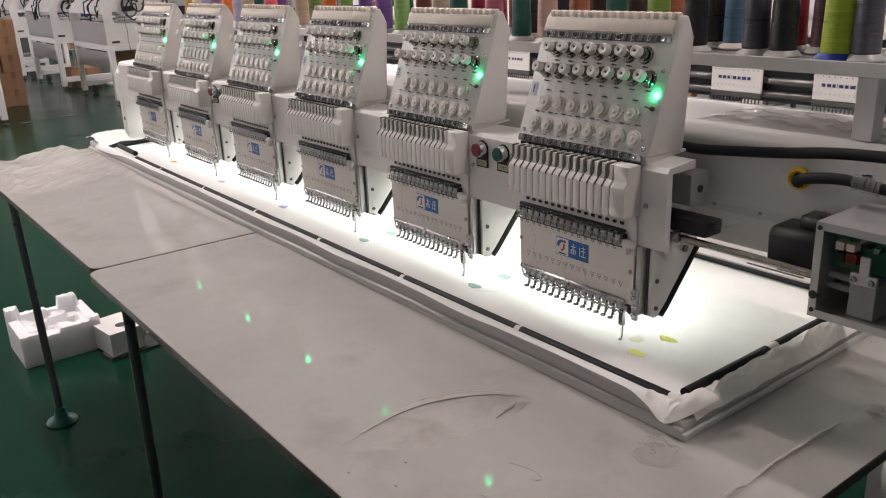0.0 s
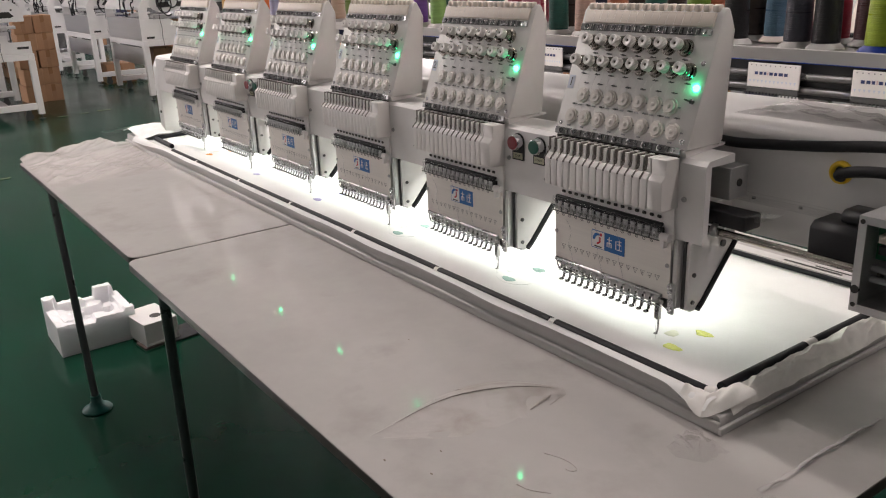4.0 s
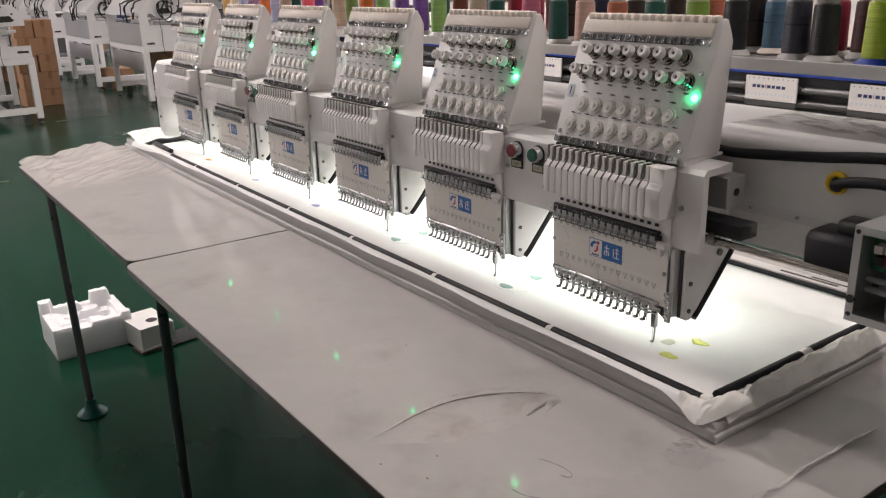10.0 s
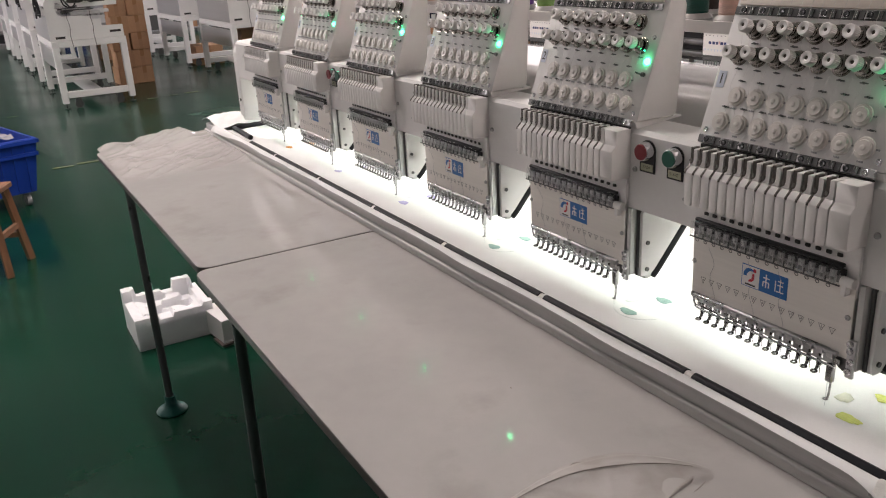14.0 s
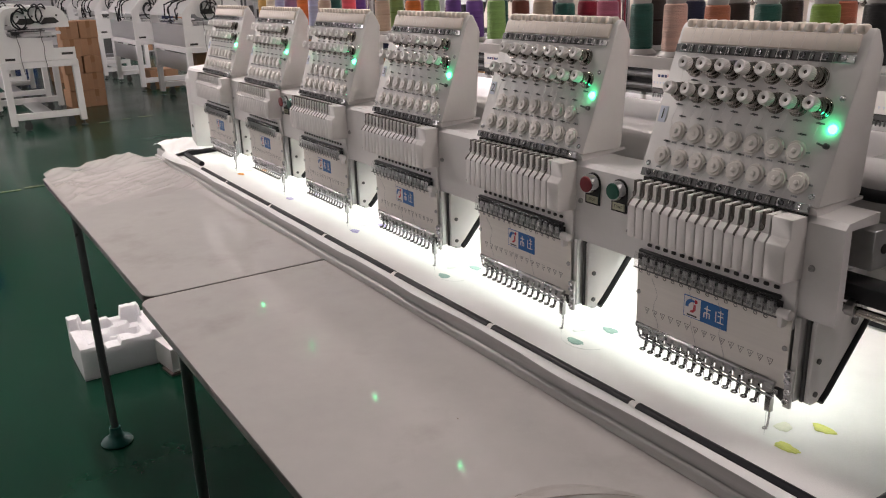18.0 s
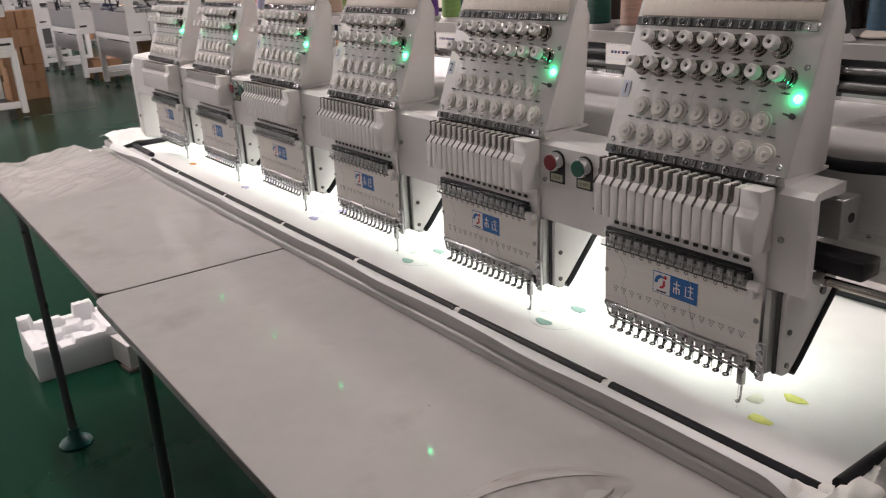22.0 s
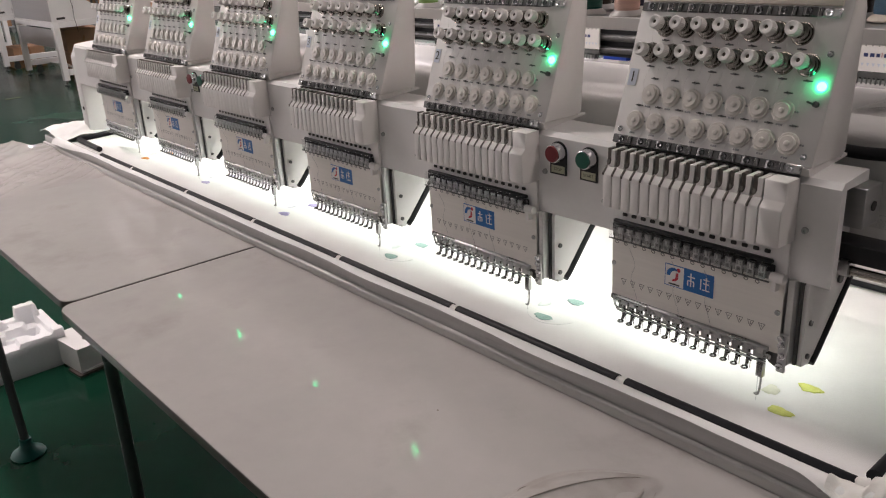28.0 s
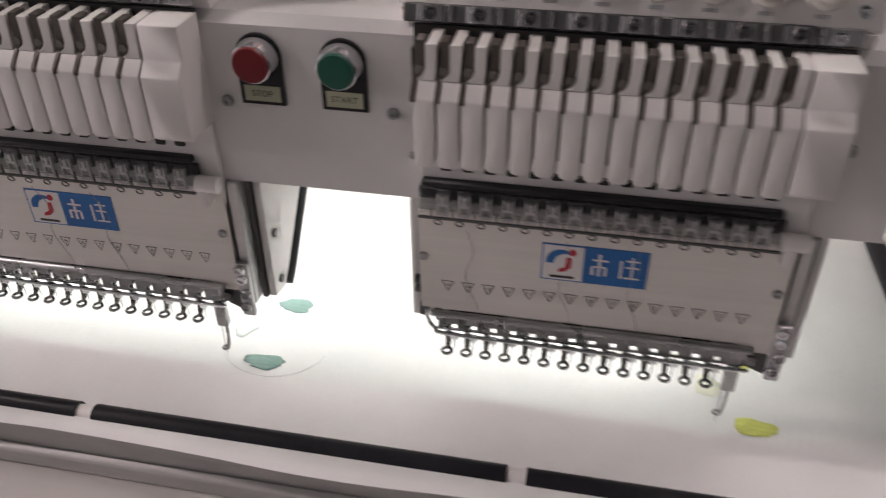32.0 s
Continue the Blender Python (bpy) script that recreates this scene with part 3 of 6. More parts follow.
def fin_mesh(w, material):
    """One rib of the take-up guard: a flat broad foot below a sloping ledge, a slim neck above it that leaves a channel for the lever."""
    b = bmesh.new()
    prism(b, [(-0.046, 1.2060), (-0.0600, 1.2060), (-0.0680, 1.1985), (-0.0685, 1.1965), (-0.0685, 1.1515), (-0.046, 1.1515)], -w / 2, w / 2)
    foot = [e for e in b.edges if all(v.co.z < 1.152 for v in e.verts) and abs(e.verts[0].co.y - e.verts[1].co.y) > 0.01]
    bmesh.ops.bevel(b, geom=foot, offset=0.0040, segments=3, affect="EDGES", profile=0.5)
    front = [e for e in b.edges if all(abs(v.co.y + 0.0685) < 0.0001 for v in e.verts) and all(v.co.z < 1.1966 for v in e.verts) and not all(v.co.z > 1.196 for v in e.verts)]
    bmesh.ops.bevel(b, geom=front, offset=0.0009, segments=2, affect="EDGES", profile=0.5)
    prism(b, [(-w / 2, 1.2062), (-w / 2 + 0.0046, 1.2095), (-w / 2 + 0.0064, 1.2140), (-w / 2 + 0.0066, 1.2295), (w / 2 + 0.0004, 1.2295), (w / 2 - 0.0002, 1.2130), (w / 2 - 0.0010, 1.2062)], -0.0602, -0.034, 0.0005, 1, axis="y")
    return finish(b, "guard_rib", material)


FIN = fin_mesh(NP - 0.0017, PLASTIC)
b = bmesh.new()
prism(b, [(0.0006, 1.2310), (0.0062, 1.2310), (0.0060, 1.2140), (0.0042, 1.2095), (0.0006, 1.2062), (-0.0010, 1.2062), (-0.0012, 1.2100), (0.0002, 1.2150)], -0.0590, -0.0480, 0.0004, 1, axis="y")
prism(b, [(-0.0588, 1.2080), (-0.0604, 1.2066), (-0.0686, 1.1990), (-0.0692, 1.1960), (-0.0680, 1.1955), (-0.0560, 1.2055)], -0.0015, 0.0018, 0.0003, 1)
LEVER = finish(b, "take_up_lever", LEVERM)
b = bmesh.new()
cyl(b, (0.0026, -0.0606, 1.2130), (0.0026, -0.0585, 1.2130), 0.0027, 0.0023, n=12)
LEVERPIN = finish(b, "lever_pin", PINM)
b = bmesh.new()
tube(b, smooth_curve([(0, -0.0350, 1.002), (0, -0.0350, 0.994), (0, -0.0352, 0.9865), (0, -0.0368, 0.9795), (0, -0.0395, 0.9765)], 4), [0.0027] * 8 + [0.0027 - 0.00012 * q for q in range(9)], 8)
ring = [(0.0036 * math.cos(a), -0.0425 + 0.0036 * math.sin(a), 0.9757) for a in [2 * math.pi * q / 12 for q in range(13)]]
tube(b, ring, 0.0013, 6)
HOOK = finish(b, "presser_foot", HOOKM)
b = bmesh.new()
box(b, -0.0044, 0.0044, -0.0420, -0.0375, 1.0020, 1.0085, 0.0006, 1)
FOOTBLOCK = finish(b, "presser_clamp", STEEL)
b = bmesh.new()
box(b, -0.0030, 0.0030, -0.0405, -0.0375, 0.9850, 0.9915, 0.0006, 1)
cyl(b, (0.0002, -0.0385, 0.9860), (0.0002, -0.0385, 0.9740), 0.0005, n=6)
NEEDLECLAMP = finish(b, "needle_clamp", CHROME)
b = bmesh.new()
box(b, -0.0052, 0.0052, -0.0435, -0.0375, 1.1105, 1.1200, 0.0008, 1)
HOLDERBLOCK = finish(b, "holder_block", SMOKEM)
b = bmesh.new()
box(b, -0.0044, -0.0030, -0.0462, -0.0430, 1.1010, 1.1175, 0.0003, 1)
box(b, 0.0022, 0.0036, -0.0462, -0.0430, 1.1010, 1.1175, 0.0003, 1)
box(b, -0.0044, 0.0036, -0.0466, -0.0436, 1.1015, 1.1042, 0.0003, 1)
box(b, -0.0044, 0.0036, -0.0466, -0.0436, 1.1090, 1.1112, 0.0003, 1)
box(b, -0.0016, 0.0012, -0.0472, -0.0436, 1.1112, 1.1172, 0.0004, 1)
TENCLIP = finish(b, "thread_holder", ALU)
b = bmesh.new()
box(b, -0.0080, -0.0073, -0.0498, -0.0480, 1.1008, 1.1092)
SLITLINE = finish(b, "thread_slit", DARKSTEEL)
b = bmesh.new()
tube(b, [(0.0026 * math.cos(a), -0.0490 - 0.0008 * math.sin(a), 1.0982 + 0.0024 * math.sin(a)) for a in [2 * math.pi * q / 10 for q in range(11)]], 0.0005, 5)
LOOP = finish(b, "wire_loop", DARKSTEEL)
b = bmesh.new()
box(b, -0.0038, 0.0038, -0.0386, -0.0372, 1.1290, 1.1338, 0.0012, 2)
SLOTPIECE = finish(b, "slot", GAPSHADE)


def triangle_mesh():
    b = bmesh.new()
    o, i = 0.0043, 0.0036
    for p, q in (((-o, o), (o, o)), ((o, o), (0, -o)), ((0, -o), (-o, o))):
        d = (Vector(q) - Vector(p)).normalized() * 0.0003
        n = Vector((-d.y, d.x))
        vs = [b.verts.new((*(Vector(p) - d + n), 0)), b.verts.new((*(Vector(q) + d + n), 0)), b.verts.new((*(Vector(q) + d - n), 0)), b.verts.new((*(Vector(p) - d - n), 0))]
        b.faces.new(vs)
    for f in b.faces:
        f.normal_update()
        if f.normal.z < 0:
            f.normal_flip()
    return finish(b, "needle_mark", INK)


TRI = triangle_mesh()
DIGITS = {}
for n in range(1, 16):
    DIGITS[n] = text_mesh(str(n), 0.0046 if n < 10 else 0.0036, 0.00003)
    DIGITS[n].materials.append(INK)


def flat(b, pts, y):
    b.faces.new([b.verts.new((x, y, z)) for x, z in pts])


def arc(cx, cz, r, a0, a1, n=14):
    return [(cx + r * math.cos(radians(a0 + (a1 - a0) * k / n)), cz + r * math.sin(radians(a0 + (a1 - a0) * k / n))) for k in range(n + 1)]


def build_head():
    h = thing("embroidery_machine", (-0.125, 0.0, 0.985), "white fifteen-needle embroidery head with a glowing green lamp", "embroidery machine", group="embroidery machine heads")
    # leaning tension board
    b = bmesh.new()
    prism(b, [(board_y(1.240), 1.240), (board_y(1.428), 1.428), (board_y(1.436) + 0.004, 1.436), (0.050, 1.436), (0.061, 1.414), (0.050, 1.240)], BX0, BX1, 0.003, 2)
    board = part("tension_board", b, PLASTIC, h, "white leaning tension board")
    b = bmesh.new()
    prism(b, [(0.044, 1.236), (0.054, 1.245), (0.066, 1.405), (0.056, 1.426), (0.044, 1.42)], BX0 + 0.008, BX1 - 0.001, 0.002, 1)
    part("rear_cover", b, PLASTIC, h)
    b = bmesh.new()
    prism(b, [(-0.026, 1.2295), (-0.030, 1.2395), (0.064, 1.2395), (0.064, 1.2365)], BX0 + 0.002, BX1 - 0.003)
    part("base_flange", b, PLASTIC, h)
    # ribbed guide along the top edge
    b = bmesh.new()
    box(b, -0.0058, 0.0058, board_y(1.432) - 0.003, 0.050, 1.430, 1.4405, 0.003, 2)
    me = finish(b, "tube_guide", CREAM)
    for k in range(16):
        piece("tube_guide", me, (BX0 + 0.016 + k * 0.0164, 0, 0), h)
    b = bmesh.new()
    box(b, -0.129, 0.129, -0.0105, 0.0105, 0, 0.004, 0.0015, 2)
    me = finish(b, "guide_bar", CREAM)
    piece("guide_bar", me, on_board(-0.125, 1.419, 0.0), h)
    # clip strips above and below the knobs
    b = bmesh.new()
    box(b, -0.132, 0.132, -0.0052, 0.0052, 0, 0.0022, 0.001, 1)
    me = finish(b, "clip_strip", STEEL)
    b = bmesh.new()
    box(b, -0.131, 0.105, -0.0056, 0.0056, 0, 0.0036, 0.001, 1)
    backing = finish(b, "clip_backing", DARKSTEEL)
    for z, x0 in ((1.4025, -0.1275), (1.2375, -0.1265)):
        strip = piece("clip_strip", me, on_board(x0, z), h, "steel strip with chromed thread clips")
        piece("clip_backing", backing, on_board(x0, z), h)
        for k in range(8):
            x = x0 - 0.1145 + k * 0.0302
            piece("thread_clip", CLIP, on_board(x, z), h)
            piece("screw", CLIPSCREW, on_board(x, z), h)
        piece("screw", BOARDSCREW, on_board(x0 + 0.119, z, 0.0022), h)
    # tension knobs and check wheels
    for z, n, x in ((1.3795, 7, -0.0345), (1.347, 8, -0.018)):
        for k in range(n):
            m = on_board(x - 2 * BP * k, z)
            piece("tension_disc", DISC, m, h)
            piece("knob", KNOB, m, h)
            piece("knob_pin", KNOBPIN, m, h)
            piece("thread_eyelet", SLIT, on_board(x - 2 * BP * k + 0.004, z - 0.0165), h)
    for z, n, x in ((1.2965, 7, -0.034), (1.2625, 8, -0.018)):
        for k in range(n):
            m = on_board(x - 2 * BP * k, z)
            piece("check_wheel", WHEEL, m, h)
            piece("thread_eyelet", SLIT, on_board(x - 2 * BP * k + 0.001, z + 0.0195), h)
            piece("thread_hole", TICK, on_board(x - 2 * BP * k - 0.001, z - 0.0150), h)
            piece("thread_hole", TICK, on_board(x - 2 * BP * k + 0.0142, z + 0.0005), h)
    # threads running down over the board
    for k in range(15):
        x = -0.019 - BP * k
        b = bmesh.new()
        pts = [on_board(xx, z, o).translation for xx, z, o in ((x + 0.001, 1.432, 0.006), (x, 1.402, 0.0078), (x + 0.004, 1.375 - 0.016 * (k % 2), 0.013), (x + 0.006, 1.335, 0.004), (x + 0.002, 1.310, 0.0035), (x + 0.009, 1.285 - 0.02 * (k % 2), 0.005), (x, 1.238, 0.0078))]
        tube(b, smooth_curve(pts, 3), 0.00020, 4)
        part("thread", b, THREADM, h)
    # lamp, switch and screws
    b = bmesh.new()
    bmesh.ops.create_uvsphere(b, u_segments=16, v_segments=8, radius=0.0052)
    piece("status_lamp", finish(b, "status_lamp", LED), on_board(0.003, 1.326, 0.001), h, "glowing green status lamp")
    b = bmesh.new()
    cyl(b, (0, 0, 0), (0, 0, 0.004), 0.0035, n=10)
    cyl(b, (-0.003, 0, 0.004), (-0.0045, 0.0005, 0.014), 0.0013, n=6)
    piece("toggle_switch", finish(b, "toggle_switch", DARKSTEEL), on_board(0.002, 1.307), h)
    for x, z in ((0.003, 1.360), (0.003, 1.251), (-0.251, 1.250), (-0.251, 1.352)):
        piece("screw", BOARDSCREW, on_board(x, z), h)
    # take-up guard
    # dark sheet paints the shade in the gaps between the ribs
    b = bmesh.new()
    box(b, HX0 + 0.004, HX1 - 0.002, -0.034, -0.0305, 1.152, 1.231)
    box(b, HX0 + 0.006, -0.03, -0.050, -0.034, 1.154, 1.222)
    part("guard_back", b, GAPSHADE, h, "dark recess behind the guard ribs")
    for k in range(15):
        piece("guard_rib", FIN, (N1 - 0.0085 - NP * k, 0, 0), h)
    b = bmesh.new()
    prism(b, [(-0.030, 1.2295), (-0.0590, 1.2295), (-0.0602, 1.2280), (-0.0602, 1.2060), (-0.0680, 1.1985), (-0.0685, 1.1965), (-0.0685, 1.1560), (-0.0665, 1.1525), (-0.030, 1.1515)], -0.0226, 0.0045, 0.0010, 1)
    part("guard_end", b, PLASTIC, h)
    for k in range(15):
        piece("take_up_lever", LEVER, (N1 - 0.0085 - NP * k - (NP - 0.0010) / 2, 0.0, 0), h)
        piece("lever_pin", LEVERPIN, (N1 - 0.0085 - NP * k - (NP - 0.0010) / 2, 0.0, 0), h)
    piece("screw", SCREWS, (-0.006, -0.0655, 1.158), h)
    piece("screw", SCREWS, (-0.247, -0.0655, 1.158), h)
    # needle case below
    b = bmesh.new()
    box(b, HX0 + 0.006, HX1 - 0.003, -0.0355, -0.0305, 1.086, 1.1505, 0.0008, 1)
    box(b, HX0 + 0.010, HX1 - 0.010, -0.0305, -0.004, 1.004, 1.150)
    case = part("needle_case", b, WHITE, h)
    for k in range(15):
        piece("slot", SLOTPIECE, (N1 - 0.001 - NP * k, 0.0008, 0.0035), h)
    b = bmesh.new()
    box(b, -0.248, -0.014, -0.0425, -0.0358, 1.1212, 1.1268, 0.0015, 1)
    part("black_rail", b, BLACKP, h, "black plastic rail")
    b = bmesh.new()
    box(b, -0.250, -0.011, -0.0405, -0.0372, 1.1110, 1.1202, 0.0008, 1)
    part("holder_plate", b, BLACKP, h)
    b = bmesh.new()
    box(b, -0.250, -0.011, -0.0400, -0.0372, 1.1012, 1.1108, 0.0008, 1)
    part("holder_foot", b, SMOKEP, h, "pale smoky plastic holder foot")
    for k in range(15):
        piece("holder_block", HOLDERBLOCK, (N1 - 0.0015 - NP * k, 0.0, 0.0005), h)
        piece("thread_holder", TENCLIP, (N1 - 0.0015 - NP * k, 0.0, 0.0005), h)
        piece("thread_slit", SLITLINE, (N1 - 0.0015 - NP * k, 0.0, 0.0), h)
        piece("wire_loop", LOOP, (N1 - 0.0045 - NP * k, 0.0, 0.0), h)
    b = bmesh.new()
    prism(b, [(-0.0490, 1.1020), (-0.0495, 1.116), (-0.0465, 1.125), (-0.0455, 1.125), (-0.0485, 1.116), (-0.0480, 1.1020)], -0.249, -0.012)
    part("clear_guard", b, CLEAR, h, "clear acrylic guard")
    b = bmesh.new()
    box(b, -0.249, -0.012, -0.0494, -0.0476, 1.1005, 1.1020)
    part("guard_edge", b, DARKSTEEL, h)
    b = bmesh.new()
    cyl(b, (-0.012, -0.044, 1.107), (0.0045, -0.044, 1.107), 0.0062, n=14)
    box(b, -0.010, -0.003, -0.049, -0.0385, 1.090, 1.106, 0.001, 1)
    part("guard_knob", b, PLASTIC, h)
    b = bmesh.new()
    prism(b, [(HX0 + 0.005, 1.0125), (HX0 + 0.004, 1.098), (HX1 - 0.004, 1.098), (HX1 - 0.004, 1.008), (HX1 - 0.006, 1.006), (-0.015, 1.006), (-0.022, 1.0125)], -0.0368, -0.0345, axis="y")
    plate = part("needle_plate", b, PLATE, h, "pale brushed needle plate with number marks")
    for x, z in ((-0.2485, 1.060), (-0.0035, 1.060)):
        piece("plate_screw", PLATESCREW, (x, -0.0368, z), h)
    for k in range(15):
        x = N1 - NP * k
        piece("needle_mark", TRI, upright(x, -0.0371, 1.035), plate)
        piece("needle_number", DIGITS[k + 1], upright(x, -0.0371, 1.0358), plate)
    for k in range(3):
        b = bmesh.new()
        x = -0.215 + 0.058 * k + 0.01 * (k == 1)
        tube(b, smooth_curve([(x, -0.0475, 1.092), (x + 0.003, -0.038, 1.066), (x - 0.003, -0.0376, 1.045), (x + 0.006, -0.0374, 1.02), (x + 0.008, -0.034, 0.998)], 5), 0.00022, 4)
        part("thread", b, GREYP, h)
    # sticker with a red and blue emblem
    b = bmesh.new()
    box(b, -0.1635, -0.0905, -0.0374, -0.0366, 1.0515, 1.0825)
    st = part("sticker", b, BLUEINK, plate, "blue and white maker's sticker")
    b = bmesh.new()
    flat(b, [(-0.1625, 1.0525), (-0.1625, 1.0815), (-0.1345, 1.0815), (-0.1345, 1.0525)], -0.0376)
    part("emblem_ground", b, PLASTIC, plate)
    b = bmesh.new()
    flat(b, arc(-0.150, 1.068, 0.0105, 60, 190) + arc(-0.1465, 1.0665, 0.0085, 180, 70), -0.0378)
    part("emblem_arc", b, BLUEINK, plate)
    b = bmesh.new()
    flat(b, [(-0.1425, 1.0720), (-0.1425, 1.0640), (-0.1465, 1.0600), (-0.1520, 1.0590), (-0.1510, 1.0620), (-0.1470, 1.0640), (-0.1465, 1.0690), (-0.1465, 1.0720)], -0.0378)
    flat(b, arc(-0.1425, 1.0765, 0.0028, 0, 360), -0.0378)
    part("emblem_hook", b, REDINK, plate)
    b = bmesh.new()
    flat(b, [(-0.1570, 1.0540), (-0.1570, 1.0562), (-0.1400, 1.0562), (-0.1400, 1.0540)], -0.0378)
    part("emblem_bar", b, INK, plate)
    for x0, x1, z0, z1 in ((-0.1285, -0.1175, 1.0715, 1.0732), (-0.1245, -0.1225, 1.0590, 1.0775), (-0.1290, -0.1270, 1.0595, 1.0660), (-0.1200, -0.1180, 1.0595, 1.0660), (-0.1285, -0.1185, 1.0660, 1.0675),
                           (-0.1095, -0.1078, 1.0590, 1.0740), (-0.1055, -0.0965, 1.0735, 1.0750), (-0.1055, -0.0965, 1.0680, 1.0695), (-0.1065, -0.0955, 1.0590, 1.0605), (-0.1018, -0.1002, 1.0590, 1.0775)):
        b = bmesh.new()
        flat(b, [(x0, z0), (x0, z1), (x1, z1), (x1, z0)], -0.0378)
        part("emblem_stroke", b, PLASTIC, plate)
    # presser bar and feet
    b = bmesh.new()
    prism(b, [(-0.244, 1.0125), (-0.238, 1.0165), (-0.014, 1.0125), (-0.010, 1.008), (-0.010, 1.003), (-0.236, 1.003), (-0.242, 1.007)], -0.030, -0.0275, axis="y")
    part("presser_bar", b, DARKSTEEL, h)
    b = bmesh.new()
    cyl(b, (-0.243, -0.0395, 1.0095), (-0.010, -0.0395, 1.0095), 0.0030, n=10)
    part("presser_rail", b, STEEL, h)
    b = bmesh.new()
    tube(b, smooth_curve([(-0.2475, -0.036, 1.0095), (-0.2460, -0.038, 1.0020), (-0.2400, -0.0400, 0.9945), (-0.2300, -0.0410, 0.9915), (-0.1500, -0.0410, 0.9910), (-0.0100, -0.0410, 0.9910)], 5), 0.0016, 8)
    part("lower_rail", b, CHROME, h, "thin chromed rail curved up at its end")
    b = bmesh.new()
    box(b, -0.240, -0.012, -0.0382, -0.0366, 1.0012, 1.0045, 0.0004, 1)
    box(b, -0.240, -0.012, -0.0382, -0.0366, 0.9925, 0.9950, 0.0004, 1)
    for k in range(16):
        box(b, N1 + 0.0075 - NP * k, N1 + 0.0160 - NP * k, -0.0381, -0.0367, 0.9945, 1.0020)
    part("lattice_bar", b, STEEL, h)
    b = bmesh.new()
    box(b, -0.242, -0.010, -0.0365, -0.0305, 1.0035, 1.0130, 0.001, 1)
    part("presser_block", b, STEEL, h)
    for k in range(15):
        piece("presser_clamp", FOOTBLOCK, (N1 + 0.0035 - NP * k, 0, 0), h)
        if k:
            piece("presser_foot", HOOK, (N1 - NP * k, 0, 0), h)
            piece("needle_clamp", NEEDLECLAMP, (N1 + 0.0050 - NP * k, 0, 0), h)
    b = bmesh.new()
    tube(b, smooth_curve([(N1 + 0.004, -0.034, 1.006), (N1 + 0.004, -0.034, 0.975), (N1 + 0.004, -0.034, 0.958), (N1 + 0.0036, -0.0343, 0.948), (N1 + 0.0028, -0.0350, 0.9425), (N1 + 0.0015, -0.0358, 0.9405)], 4), 0.0014, 8)
    tube(b, [(N1 + 0.0026 * math.cos(a), -0.0345 + 0.0026 * math.sin(a), 0.9400) for a in [2 * math.pi * q / 12 for q in range(13)]], 0.0009, 6)
    box(b, N1 - 0.002, N1 + 0.0075, -0.0385, -0.031, 0.966, 1.000, 0.001, 1)
    part("lowered_presser_foot", b, STEEL, h)
    b = bmesh.new()
    cyl(b, (N1, -0.0345, 1.0), (N1, -0.0345, 0.965), 0.0012, n=8)
    cyl(b, (N1, -0.0345, 0.965), (N1, -0.0345, 0.930), 0.0006, 0.0003, n=6)
    part("needle", b, CHROME, h)
    b = bmesh.new()
    cyl(b, (-0.2525, -0.030, 1.0075), (-0.2455, -0.030, 1.0075), 0.0072, n=16)
    cyl(b, (HX0 - 0.002, -0.024, 1.020), (HX0 + 0.006, -0.024, 1.020), 0.004, n=12)
    cyl(b, (HX0 - 0.002, -0.024, 1.028), (HX0 + 0.006, -0.024, 1.028), 0.004, n=12)
    part("roller", b, DARKSTEEL, h)
    b = bmesh.new()
    prism(b, [(-0.012, 1.0125), (-0.006, 1.0125), (0.004, 1.000), (0.008, 0.990), (0.004, 0.984), (-0.010, 0.990), (-0.016, 0.997)], -0.0345, -0.0315, axis="y")
    part("presser_bracket", b, DARKSTEEL, h)
    # arm behind the needle case, with the lamp below it
    b = bmesh.new()
    box(b, 0.0045, 0.013, -0.034, -0.004, 0.992, 1.104, 0.0008, 1)
    part("slide_plate", b, ALU, h)
    b = bmesh.new()
    box(b, 0.0135, 0.0175, -0.022, 0.004, 0.990, 1.104)
    part("slide_rail", b, DARKSTEEL, h)
    tr = [(-0.012, 1.104), (-0.020, 1.095), (-0.020, 0.990), (-0.002, 0.986), (0.010, 0.990), (0.088, 1.080), (0.088, 1.104)]
    for x in (0.018, -0.262):
        b = bmesh.new()
        prism(b, tr, x, x + 0.006, 0.0008, 1)
        arm = part("arm_cheek", b, WHITE, h, "white triangular arm cheek")
    for z in (1.0, 1.045):
        b = bmesh.new()
        cyl(b, (0.0235, -0.008, z), (0.0265, -0.008, z), 0.0036, n=12)
        part("bolt", b, DARKSTEEL, h)
    b = bmesh.new()
    cyl(b, (0.0235, 0.058, 1.083), (0.0270, 0.058, 1.083), 0.0058, n=14)
    part("bolt", b, DARKSTEEL, h)
    b = bmesh.new()
    tube(b, [(0.021, 0.006, 0.985), (0.021, 0.016, 0.994), (0.021, 0.086, 1.075), (0.021, 0.092, 1.084)], 0.0072, 10)
    part("edge_tube", b, BLACK, h, "black rubber edge tube")
    # unseen plate, added to cut the strip's light off short of the cloth's front
    b = bmesh.new()
    prism(b, [(-0.004, 1.104), (-0.004, 0.980), (0.007, 0.980), (0.086, 1.079), (0.086, 1.082), (0.006, 0.984), (-0.001, 0.984), (-0.001, 1.104)], -0.2555, 0.0175)
    part("arm_underside", b, WHITE, h)
    b = bmesh.new()
    box(b, -0.256, 0.018, 0.000, 0.084, 1.106, 1.150)
    part("arm_body", b, WHITE, h)
    # small chromed lever block at the needle end
    b = bmesh.new()
    box(b, 0.0020, 0.0125, -0.0395, -0.0345, 0.983, 1.034, 0.0015, 2)
    part("lever_plate", b, ALU, h)
